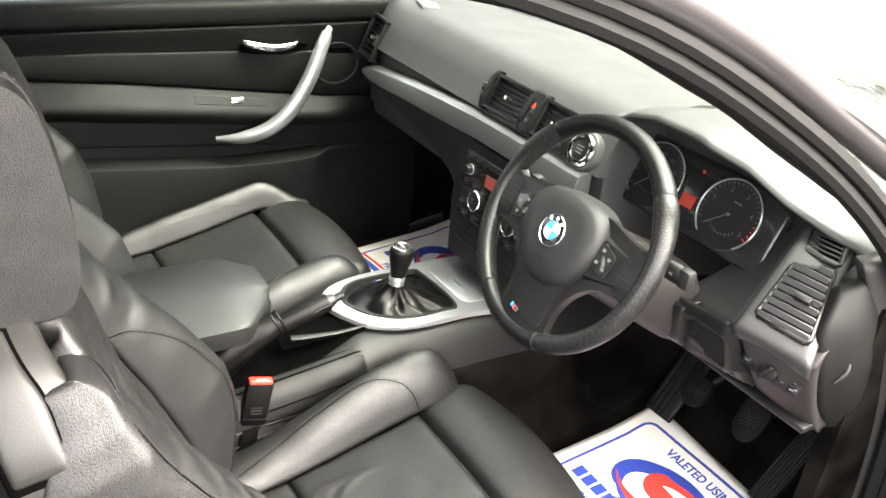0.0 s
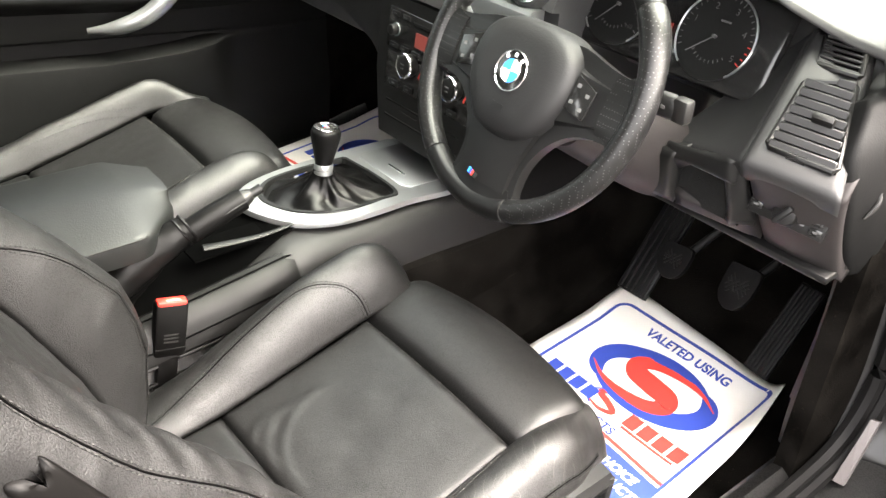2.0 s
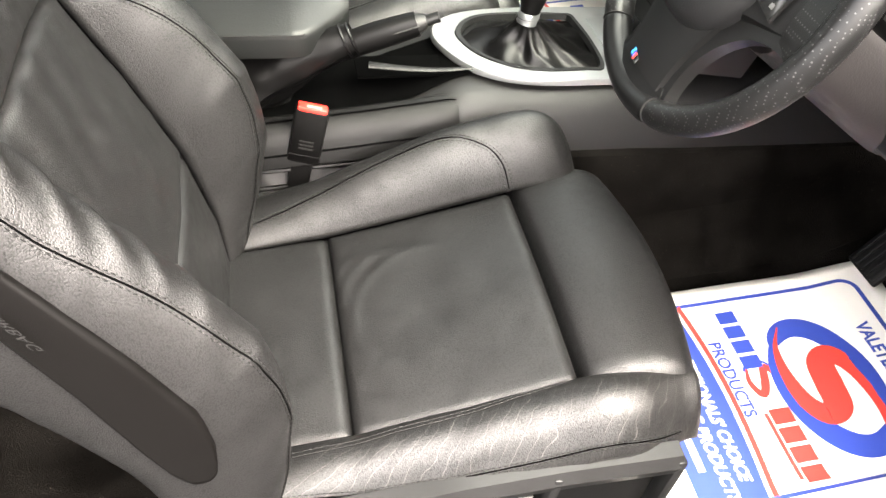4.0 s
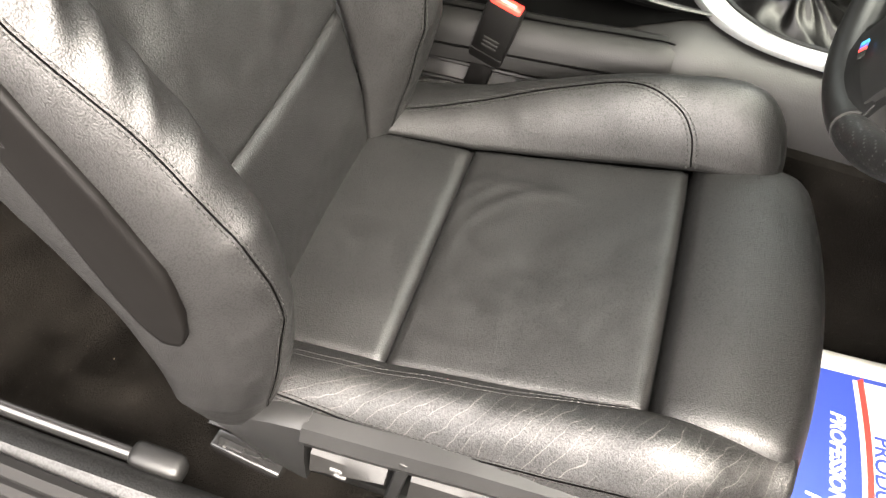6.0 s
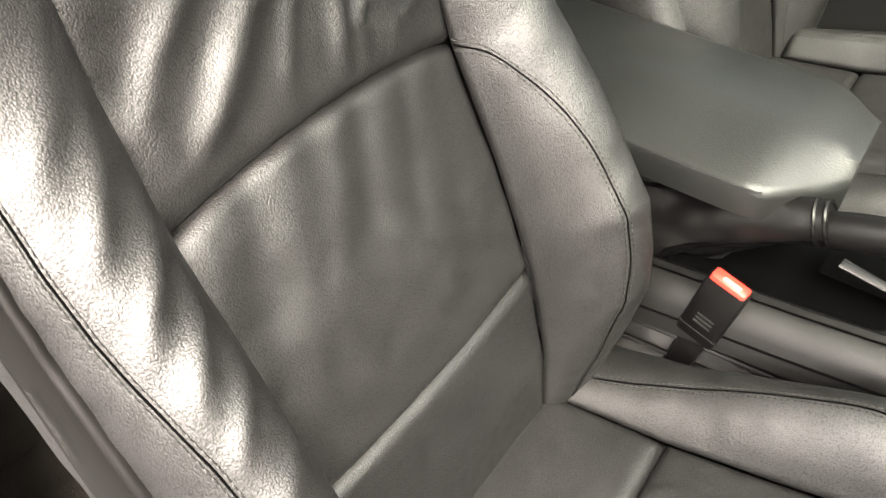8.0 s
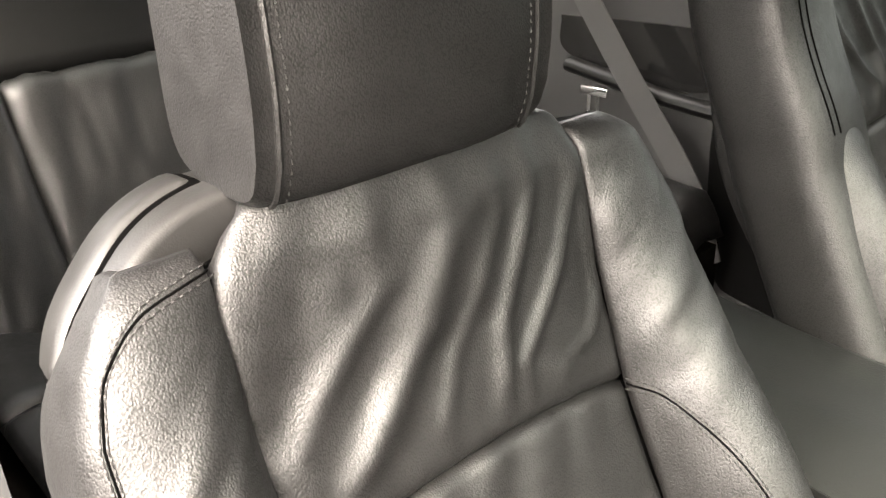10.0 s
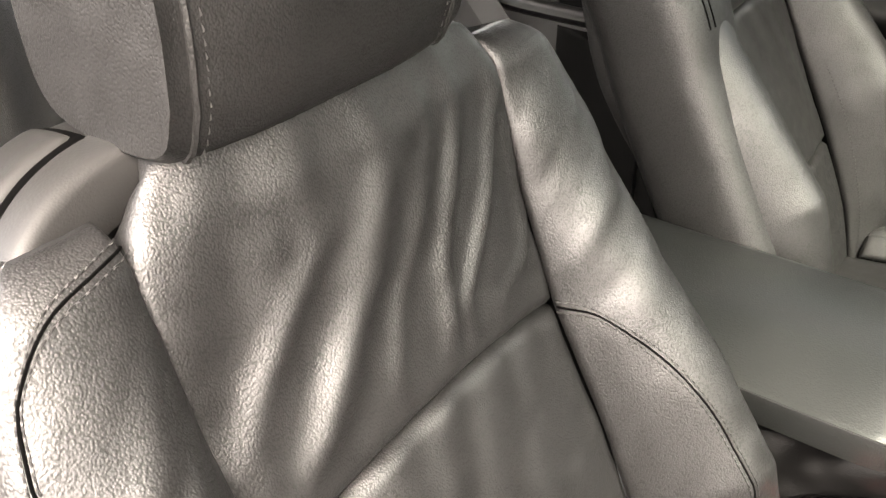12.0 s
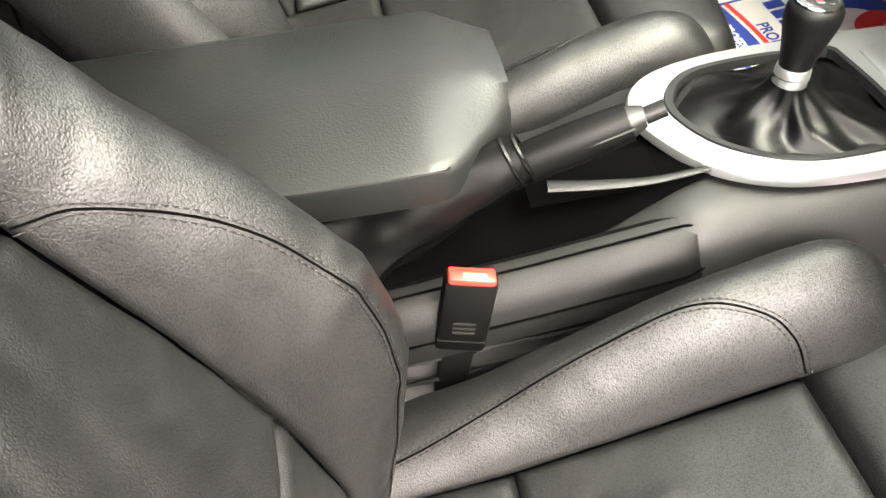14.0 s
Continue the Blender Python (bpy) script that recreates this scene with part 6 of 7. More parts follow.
part("pad_seam", tube([Vector(r[2]) + Vector((0.012, 0, 0.000)) for r in pad], 0.0012, 6), SEAM_SHADE, console)
part("pad_seam", tube([Vector(r[4]).lerp(Vector(r[5]), 0.4) for r in pad], 0.0016, 6), SEAM_SHADE, console)
part("pad_outline", tube([Vector(pad[-1][k]) + Vector((0, 0.001, 0)) for k in range(6)], 0.0016, 6), SEAM_SHADE, console)
for dz in (0.0, -0.030):
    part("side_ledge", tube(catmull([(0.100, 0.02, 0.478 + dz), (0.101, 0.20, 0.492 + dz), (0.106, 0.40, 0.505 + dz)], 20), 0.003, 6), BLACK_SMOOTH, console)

# armrest
arm = thing("armrest", "black leather centre armrest between the front seats", "armrest")
rings = []
for k in range(30):
    f = k / 29
    y = -0.30 + 0.49 * f
    e = smooth_step(f, 0.86, 1.0)
    xr = interp(y, [-0.3, 0.10, 0.13, 0.19], [0.070, 0.075, 0.070, -0.002])
    xl = interp(y, [-0.3, 0.14, 0.19], [-0.150, -0.150, -0.110])
    z = 0.706 - 0.006 * e
    xm = min(-0.020, xr - 0.02)
    rings.append([(xl, y, z - 0.050), (xl - 0.002, y, z - 0.022), (xl + 0.006, y, z - 0.006), (xl + 0.02, y, z), (xm - 0.01, y, z + 0.001), (xm + 0.01, y, z - 0.003), (xr - 0.010, y, z - 0.022), (xr - 0.001, y, z - 0.027), (xr, y, z - 0.034), (xr - 0.004, y, z - 0.060), (xr - 0.03, y, z - 0.066), (xl + 0.03, y, z - 0.06)])
part("pad", loft(rings), ARMREST, arm, "black leather armrest pad", sharp=50)
part("armrest_base", box(0.15, 0.40, 0.13, pose(-0.045, -0.09, 0.585), 0.02), PLASTIC, arm, "black plastic armrest support")
seam = [(xr_ - 0.002, y, 0.680) for y, xr_ in ((-0.28, 0.070), (-0.1, 0.0725), (0.10, 0.075), (0.125, 0.071))]
part("pad_seam", tube(catmull(seam, 20), 0.0012, 6), RUBBER, arm)

# seat belt buckle beside the driver's seat
buckle = thing("belt_buckle", "black seat belt buckle with a red button", "seat belt")
PALE_RED = material("pale_red_plastic", (0.45, 0.16, 0.12), 0.5)
KB = pose(0.101, 0.124, 0.545, -10, 0, -8)
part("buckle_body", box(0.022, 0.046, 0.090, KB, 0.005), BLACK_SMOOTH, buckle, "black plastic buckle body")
part("button", box(0.017, 0.041, 0.010, KB @ pose(0.0015, 0, 0.043), 0.003), RED, buckle, "bright red release button")
part("button_mark", box(0.005, 0.020, 0.002, KB @ pose(0.004, 0.002, 0.0476)), PALE_RED, buckle, "pale worn mark")
part("buckle_mark", join(*[box(0.0006, 0.020, 0.0025, KB @ pose(0.0114, 0, -0.006 - 0.006 * k)) for k in range(3)]), GREY_TRIM, buckle)
part("buckle_seam", box(0.0235, 0.044, 0.0015, KB @ pose(0, 0, -0.030)), RUBBER, buckle)
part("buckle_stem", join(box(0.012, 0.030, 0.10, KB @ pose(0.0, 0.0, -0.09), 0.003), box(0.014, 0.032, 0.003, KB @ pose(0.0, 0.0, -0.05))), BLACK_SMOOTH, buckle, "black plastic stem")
part("buckle_clip", box(0.016, 0.012, 0.004, KB @ pose(0.002, 0, -0.142)), CHROME, buckle)

# ---- paper floor mats ----
def paper_z(x, y):
    return interp(y, [0.45, 0.58, 0.92, 1.04], [0.262, 0.268, 0.302, 0.330]) + 0.045 * smooth_step(x, 0.54, 0.62) ** 2 * smooth_step(y, 0.6, 0.95) + 0.003 * noise.noise((x * 6, y * 6, 0))


def paper_mat():
    mat = thing("paper_mat", "white printed paper floor mat with red and blue emblem", "floor mat", "paper mats")
    n = 26
    verts, faces = [], []
    for lv in (0.0, -0.001):
        for i in range(n + 1):
            for j in range(n + 1):
                u, v = i / n, j / n
                x = 0.204 + (0.386 + 0.036 * math.sin(math.pi / 2 * min(1.0, 2.4 * (1 - v)))) * u
                y = 0.49 + (1.036 - 0.030 * u - 0.49) * v
                verts.append((x, y, paper_z(x, y) + lv))
    N = (n + 1) ** 2
    for i in range(n):
        for j in range(n):
            a, b, c, d = i * (n + 1) + j, (i + 1) * (n + 1) + j, (i + 1) * (n + 1) + j + 1, i * (n + 1) + j + 1
            faces += [(a, b, c, d), (N + d, N + c, N + b, N + a)]
    for k in range(n):
        for a, b in ((k, k + 1), (n * (n + 1) + k + 1, n * (n + 1) + k), ((k + 1) * (n + 1), k * (n + 1)), (k * (n + 1) + n, (k + 1) * (n + 1) + n)):
            faces.append((a, b, N + b, N + a))
    mesh_object("paper", verts, faces, PAPER, mat, "creamy white paper sheet")

    def on(x, y, lift=0.0008):
        return Vector((x, y, paper_z(x, y) + lift))

    def shape(name, loop, mt, label="", lift=0.0008, cx=None, cy=None):
        cx = cx if cx is not None else sum(p[0] for p in loop) / len(loop)
        cy = cy if cy is not None else sum(p[1] for p in loop) / len(loop)
        v = [on(cx, cy, lift)] + [on(x, y, lift) for x, y in loop]
        f = [(0, k + 1, (k + 1) % len(loop) + 1) for k in range(len(loop))]
        return mesh_object(name, v, f, mt, mat, label)

    def ribbon(name, mid, width, mt, label="", lift=0.0008):
        v, f = [], []
        for k, (x, y) in enumerate(mid):
            a, b = mid[max(k - 1, 0)], mid[min(k + 1, len(mid) - 1)]
            tx, ty = b[0] - a[0], b[1] - a[1]
            ln = math.hypot(tx, ty) or 1
            w = (width(k / (len(mid) - 1)) if callable(width) else width) / 2
            v += [on(x - ty / ln * w, y + tx / ln * w, lift), on(x + ty / ln * w, y - tx / ln * w, lift)]
            if k:
                f.append((2 * k - 2, 2 * k - 1, 2 * k + 1, 2 * k))
        return mesh_object(name, v, f, mt, mat, label)

    # blue border
    bx0, bx1, by1 = 0.238, 0.586, 0.990
    line = [(bx1, 0.55 + 0.02 * k) for k in range(21)] + [(bx1 - 0.025 + 0.025 * math.cos(a), by1 - 0.028 + 0.028 * math.sin(a)) for a in (math.pi / 2 * k / 8 for k in range(9))]
    line += [(bx1 - 0.03 - 0.286 * k / 24, by1) for k in range(25)] + [(bx0 + 0.025 - 0.025 * math.sin(a), by1 - 0.025 + 0.025 * math.cos(a)) for a in (math.pi / 2 * k / 8 for k in range(9))] + [(bx0, 0.96 - 0.02 * k) for k in range(22)]
    ribbon("border", line, 0.007, BLUE_INK, "dark blue border line")

    # swirl emblem
    ex_, ey_ = 0.424, 0.858

    def ell(a, ra, rb, tilt=6):
        t = math.radians(tilt)
        x, y = ra * math.cos(a), rb * math.sin(a)
        return (ex_ + x * math.cos(t) - y * math.sin(t), ey_ + x * math.sin(t) + y * math.cos(t))

    curl = [(0.116, 0.026), (0.078, 0.046), (0.030, 0.053), (-0.022, 0.047), (-0.050, 0.027), (-0.038, 0.006)]
    letter = catmull([(x, y, 0) for x, y in curl + [(0.0, 0.0)] + [(-x, -y) for x, y in curl[::-1]]], 80)
    for turn in (0, 180):
        arc = [ell(math.radians(turn + 222 - 205 * k / 48), 0.111, 0.064) for k in range(49)]
        ribbon("emblem_arc", arc, lambda f: 0.0015 + 0.037 * math.sin(math.pi * f ** 0.62) ** 0.85, BLUE_INK, "dark blue swirl")
    ribbon("emblem_letter", [(ex_ + p.x, ey_ + p.y) for p in letter], lambda f: 0.002 + 0.041 * math.sin(math.pi * f) ** 1.4, RED_INK, "red swirl", 0.0012)

    # words
    lettering("printed_word", "VALETED USING", 0.0285, BLUE_INK, mat, lambda x, y: on(0.328 + x, 0.950 + y, 0.001), "blue printed words", 0.90, 0.0009)
    lettering("printed_word", "PRODUCTS", 0.027, BLUE_INK, mat, lambda x, y: on(0.318 + x, 0.714 + y, 0.001), "blue printed words", 1.0, 0.0007)
    lettering("printed_word", "PROFESSIONALS' CHOICE", 0.024, PAPER, mat, lambda x, y: on(0.298 + x + 0.2 * y, 0.662 + y, 0.0014), "white printed words", 0.92, 0.0009)
    lettering("printed_word", "NG PRODUCTS", 0.024, PAPER, mat, lambda x, y: on(0.418 + x + 0.2 * y, 0.635 + y, 0.0014), "white printed words", 0.97, 0.0009)
    # brand row as plain bars
    for k in range(4):
        ribbon("brand_bar", [(0.262 + 0.030 * k + 0.012 * j, 0.764) for j in range(3)], 0.030, BLUE_INK, "blue bar")
        ribbon("brand_bar", [(0.450 + 0.032 * k + 0.013 * j, 0.766) for j in range(3)], 0.032, RED_INK, "red bar")
    sw = catmull([(0.425, 0.785, 0), (0.395, 0.790, 0), (0.376, 0.778, 0), (0.405, 0.768, 0), (0.424, 0.756, 0), (0.400, 0.746, 0), (0.372, 0.752, 0)], 30)
    ribbon("brand_swirl", [(p.x, p.y) for p in sw], lambda f: 0.003 + 0.010 * math.sin(math.pi * f), RED_INK, "small red swirl")
    ribbon("brand_swirl", [(0.398 + 0.036 * math.cos(a), 0.768 + 0.026 * math.sin(a)) for a in (math.radians(40 + 200 * k / 20) for k in range(21))], 0.004, BLUE_INK, "small blue swirl")
    ribbon("small_print", [(0.455 + 0.01 * k, 0.7445) for k in range(12)], 0.006, RED_INK, "small red bar")
    # band and blue foot
    band = [(0.236 + 0.352 * k / 30, 0.703 + 0.012 * (1 - (k / 15 - 1) ** 2) - 0.006) for k in range(31)]
    ribbon("red_band", band, 0.008, RED_INK, "red curved band")
    foot = [(x, y - 0.010) for x, y in band] + [(0.572 - 0.34 * k / 12, 0.560) for k in range(13)]
    v = [on(x, y - 0.010, 0.001) for x, y in band] + [on(x, (y - 0.010 + 0.60) / 2, 0.001) for x, y in band] + [on(x, 0.596 + (0.010 if k in (0, 30) else 0), 0.001) for k, (x, y) in enumerate(band)]
    f = [(r * 31 + k, r * 31 + k + 1, (r + 1) * 31 + k + 1, (r + 1) * 31 + k) for r in (0, 1) for k in range(30)]
    mesh_object("blue_foot", v, f, BLUE_INK, mat, "dark blue printed panel")
    ribbon("address_bar", [(0.45 + 0.01 * k, 0.617) for k in range(9)], 0.010, PAPER, "white bar", 0.0016)
    return mat


mat_one = paper_mat()
copy_thing(mat_one, pose(-0.860, 0.0, 0.085))

PLASTIC_DULL = grained_plastic("kick_plastic", (0.012, 0.0115, 0.0115), 0.5, 620.0, 0.3)
WHITE_METAL = material("bare_primer", (0.075, 0.068, 0.068), 0.5)
# ---- pedals ----
def pedal(name, label, c, w, h, lean, ribs=5):
    p = thing(name, label, "pedal", "pedals")
    m = pose(*c, 90 - lean, 0, 0)
    part("pedal_pad", prism(rounded([(-w / 2, h / 2), (0, h / 2 * 1.05), (w / 2, h / 2), (w / 2 * 0.9, -h / 4), (0, -h / 2), (-w / 2 * 0.9, -h / 4)], 32), 0.012, m, 0.003), RUBBER, p, "worn grey rubber pedal pad")
    for s in (-1, 1):
        for k in range(ribs):
            d = (k - (ribs - 1) / 2) * w / ribs * 1.1
            part("rib", box(0.0025, (h * 0.8 - 1.6 * abs(d)) * 0.75, 0.003, m @ pose(d * 0.62, 0.006, 0.0125, 0, 0, 40 * s)), GREY_TRIM, p)
    part("pedal_arm", tube([m @ Vector((0.01, 0.01, 0)), m @ Vector((0.03, 0.10, -0.05)), m @ Vector((0.03, 0.25, -0.06))], 0.008, 10), GREY_TRIM, p, "grey metal pedal arm")
    return p


pedal("clutch_pedal", "grey rubber clutch pedal in the dark footwell", (0.318, 1.010, 0.447), 0.060, 0.066, 30)
pedal("brake_pedal", "grey rubber brake pedal in the dark footwell", (0.443, 1.035, 0.447), 0.062, 0.082, 30)
acc = thing("accelerator_pedal", "long ribbed rubber accelerator pedal", "pedal", "pedals")
AM = pose(0.560, 1.005, 0.440, 52, 0, -4)
part("pedal_pad", box(0.048, 0.175, 0.012, AM, 0.004), RUBBER, acc, "ribbed grey rubber pad")
for k in range(6):
    part("rib", box(0.003, 0.165, 0.004, AM @ pose(-0.018 + 0.0072 * k, 0, 0.007)), GREY_TRIM, acc)
rest = thing("footrest", "black ribbed plastic footrest beside the tunnel", "footrest")
FM = pose(0.245, 1.055, 0.420, 52, 0, 3)
part("footrest_plate", box(0.070, 0.20, 0.012, FM, 0.004), PLASTIC, rest, "black plastic plate")
for k in range(5):
    part("rib", box(0.006, 0.19, 0.006, FM @ pose(-0.026 + 0.013 * k, 0, 0.008), 0.001), PLASTIC, rest)
kick = panel("kick_trim", PLASTIC_DULL, car, net([[(0.682, 0.862, 0.345), (0.700, 0.890, 0.350), (0.732, 0.905, 0.375)], [(0.680, 0.870, 0.42), (0.697, 0.915, 0.43), (0.732, 0.930, 0.45)], [(0.680, 0.872, 0.50), (0.700, 0.916, 0.51), (0.734, 0.936, 0.52)], [(0.680, 0.872, 0.59), (0.702, 0.908, 0.60), (0.734, 0.926, 0.60)], [(0.684, 0.858, 0.68), (0.706, 0.890, 0.69), (0.735, 0.908, 0.70)], [(0.708, 0.838, 0.78), (0.718, 0.862, 0.79), (0.734, 0.882, 0.80)], [(0.712, 0.80, 0.90), (0.720, 0.82, 0.905), (0.730, 0.848, 0.91)], [(0.700, 0.752, 1.0), (0.706, 0.765, 1.005), (0.712, 0.780, 1.01)]]), 0, 1, 0, 1, 20, 50, tuck=0.004, reach=0.008, skirt=0.02, label="smooth black moulded kick panel")
for pts in (((0.7085, 0.872, 0.735), (0.7105, 0.888, 0.725), (0.7125, 0.893, 0.70)), ((0.7005, 0.897, 0.665), (0.7015, 0.904, 0.635), (0.7005, 0.908, 0.60))):
    part("panel_groove", tube(catmull([(x + 0.002, y - 0.004, z) for x, y, z in pts], 10), 0.0016, 6), GLOSS, kick)
release = thing("bonnet_release", "black plastic bonnet release lever on the kick panel", "lever")
part("lever", prism([(-0.012, 0.0), (0.014, 0.0), (0.017, 0.09), (-0.004, 0.11)], 0.012, pose(0.668, 0.868, 0.445, 90, 0, 62), 0.003), PLASTIC, release)
# painted door jamb outside the rubber
JAMB = [(0.905, 0.345), (0.945, 0.42), (0.955, 0.52), (0.948, 0.64), (0.925, 0.75), (0.885, 0.88), (0.84, 0.98)]
jamb = panel("door_jamb", JAMB_PAINT, car, net([[(0.752, y, z), (0.775, y + 0.025, z + 0.006), (0.84, y + 0.045, z + 0.012)] for y, z in JAMB]), 0, 1, 0, 1, 20, 50, tuck=0.003, reach=0.006, skirt=0.02, label="gloss black painted door jamb")
for off, k0 in ((0.010, 0), (0.030, 0)):
    part("jamb_fold", tube(catmull([(0.752 + off, y + 0.004 + off * 0.9, z + 0.002) for y, z in JAMB], 50), 0.0032, 8), PAINT, jamb)
part("bare_patch", loft([[(0.768, y0, z0), (0.779, y1, z1), (0.779, y1 + 0.01, z1 - 0.004), (0.768, y0 + 0.01, z0 - 0.004)] for y0, z0, y1, z1 in ((0.900, 0.455, 0.905, 0.455), (0.880, 0.420, 0.890, 0.415), (0.855, 0.385, 0.872, 0.372), (0.842, 0.365, 0.862, 0.350))]), WHITE_METAL, jamb, "bare pale patch on the jamb", smooth=False)

BRACKET = material("dull_bracket", (0.016, 0.015, 0.014), 0.5, 0.3)
# ---- doors ----
pdoor = thing("passenger_door", "closed black passenger door with a silver pull handle", "car door")
PX = lambda d: -0.705 + d  # noqa: E731


def arm_back(y):
    return interp(y, [-0.62, -0.10, 0.09, 0.61, 0.80], [0.900, 0.887, 0.869, 0.801, 0.79])


def arm_front(y):
    return interp(y, [-0.62, -0.05, 0.44, 0.60, 0.80], [0.850, 0.833, 0.779, 0.765, 0.76])


def pocket_top(y):
    return interp(y, [-0.62, 0.03, 0.58, 0.80], [0.735, 0.722, 0.673, 0.66])


def pocket_rim(y):
    return interp(y, [-0.62, 0.027, 0.339, 0.50, 0.60, 0.80], [0.700, 0.679, 0.649, 0.646, 0.655, 0.655])


def door_rings(rows):
    """Rows of (height, depth) at each y, run along the door."""
    return loft([[(PX(d * smooth_step(y, -0.63, -0.50)), y, z) for z, d in rows(y)] for y in (-0.62 + 1.50 * k / 100 for k in range(101))], closed_ring=False)


def upper_rows(y):
    a = arm_back(y)
    g2 = interp(y, [-0.62, 0.0, 0.40, 0.80], [0.945, 0.941, 0.929, 0.91])
    flat = [(0.975, 0.020), (0.965, 0.017), (g2 + 0.006, 0.012), (g2 + 0.0015, 0.011), (g2, 0.006), (g2 - 0.0015, 0.010), (g2 - 0.008, 0.012), ((a + g2) / 2, 0.013), (a + 0.008, 0.012), (a + 0.002, 0.009), (a, 0.004)]
    return [(0.99, 0.012), (0.985, 0.021), *flat]


def arm_rows(y):
    a, e = arm_back(y), arm_front(y)
    out = smooth_step(y, 0.74, 0.58)
    return [(a - 0.001, 0.004), (a - 0.005, 0.012), (a - 0.012, 0.016), (e + 0.014, 0.016 + 0.026 * out), (e + 0.004, 0.016 + 0.032 * out), (e - 0.004, 0.016 + 0.034 * out), (e - 0.014, 0.016 + 0.030 * out), (e - 0.028, 0.014 + 0.014 * out), (e - 0.040, 0.012)]


def lower_rows(y):
    e, t, r = arm_front(y) - 0.040, pocket_top(y), pocket_rim(y)
    o = smooth_step(y, 0.63, 0.57)
    return [(e, 0.011), (t + 0.006, 0.012), (t, 0.008), (t - 0.004, 0.008 - 0.036 * o), (r + 0.004, 0.008 - 0.034 * o), (r + 0.002, 0.010 + 0.018 * o), (r - 0.002, 0.012 + 0.024 * o), (r - 0.008, 0.012 + 0.025 * o), (r - 0.05, 0.012 + 0.022 * o), (0.50, 0.024), (0.36, 0.012)]


part("upper_panel", door_rings(upper_rows), DOOR_VINYL, pdoor, "smooth black upper door panel", sharp=60)
part("armrest_panel", door_rings(arm_rows), DOOR_VINYL, pdoor, "padded black door armrest", sharp=60)
part("lower_panel", door_rings(lower_rows), DOOR_VINYL, pdoor, "grained black lower door panel with an open pocket", sharp=50)
part("door_skin", box(0.10, 1.45, 0.80, pose(-0.81, 0.10, 0.60), 0.02), PAINT, pdoor, "gloss black door skin")
part("waist_rail", box(0.06, 1.46, 0.060, pose(-0.712, 0.09, 1.017), 0.018, 3), DOOR_VINYL, pdoor, "smooth black waist rail")
pull = catmull([(-0.650, 0.585, 0.985), (-0.630, 0.560, 0.955), (-0.618, 0.525, 0.88), (-0.618, 0.48, 0.805), (-0.630, 0.43, 0.755), (-0.650, 0.37, 0.729), (-0.676, 0.31, 0.722)], 40)
part("pull_handle", tube(pull, lambda f: 0.0135 + 0.006 * math.sin(math.pi * f) - 0.004 * (f < 0.06) - 0.007 * smooth_step(f, 0.8, 1.0), 14, flat=0.75, up=(1, 0, 0)), SILVER, pdoor, "satin silver curved pull handle")
part("handle_recess", prism(rounded([(-0.085, 0.012), (0.0, 0.030), (0.085, 0.034), (0.08, -0.018), (0, -0.030), (-0.08, -0.022)], 40), 0.004, pose(-0.6955, 0.462, 0.948, 90, 0, 90)), SEAM_SHADE, pdoor, "dark handle recess")
part("door_handle", tube(catmull([(-0.688, 0.380, 0.958), (-0.676, 0.392, 0.949), (-0.670, 0.45, 0.938), (-0.672, 0.50, 0.942), (-0.682, 0.517, 0.950)], 20), lambda f: 0.003 + 0.0055 * math.sin(math.pi * f), 12, flat=1.2), CHROME, pdoor, "chrome door release handle")


def arm_point(y, f, lift=0.0):
    """A point of the sloping armrest top: f 0 at its back, 1 at its edge."""
    a, e = arm_back(y) - 0.012, arm_front(y) + 0.014
    return Vector((PX(0.016 + 0.026 * f) + lift, y, a + (e - a) * f + 0.6 * lift))


plate = part("switch_plate", loft([[arm_point(y, f, lift) for f, lift in ((0.14, -0.003), (0.16, 0.002), (0.5, 0.0022), (0.84, 0.002), (0.86, -0.003))] for y in (0.262 + 0.172 * k / 12 for k in range(13))], closed_ring=False), DOOR_VINYL, pdoor, "black window switch plate")
part("plate_edge", tube([arm_point(y, 0.14, 0.001) for y in (0.262 + 0.172 * k / 12 for k in range(13))], 0.0012, 6), GREY_TRIM, plate)
part("window_switch", box(0.030, 0.012, 0.007, Matrix.Translation(arm_point(0.362, 0.45, 0.005)) @ pose(0, 0, 0, 0, 62, 0) @ pose(0, 0, 0, 0, 0, 90), 0.002), CHROME, plate, "chrome edged window switch")
part("speaker_ring", tube([(-0.693, 0.625 + 0.060 * math.cos(a), 0.885 + 0.052 * math.sin(a)) for a in (2 * math.pi * k / 40 for k in range(40))], 0.0035, 8, closed=True, up=(1, 0, 0)), PLASTIC, pdoor, "black speaker surround")
part("speaker_grille", cyl(0.052, 0.004, pose(-0.695, 0.625, 0.885, 0, 90, 0), seg=32), SEAM_SHADE, pdoor, "dark speaker grille")

ddoor = thing("driver_door", "open black driver's door with grained inner panel", "car door")
dm = Matrix.Translation((0.782, 0.985, 0.0)) @ pose(0, 0, 0, 0, 0, 72)


def dsurf(u, v):
    y = -0.004 - 1.05 * u
    z = 0.32 + 0.53 * v - 0.06 * u * v
    d = interp(v, [0, 0.15, 0.42, 0.5, 0.9, 1.0], [0.030, 0.034, 0.026, 0.012, 0.010, 0.0])
    return dm @ Vector((-d, y, z))


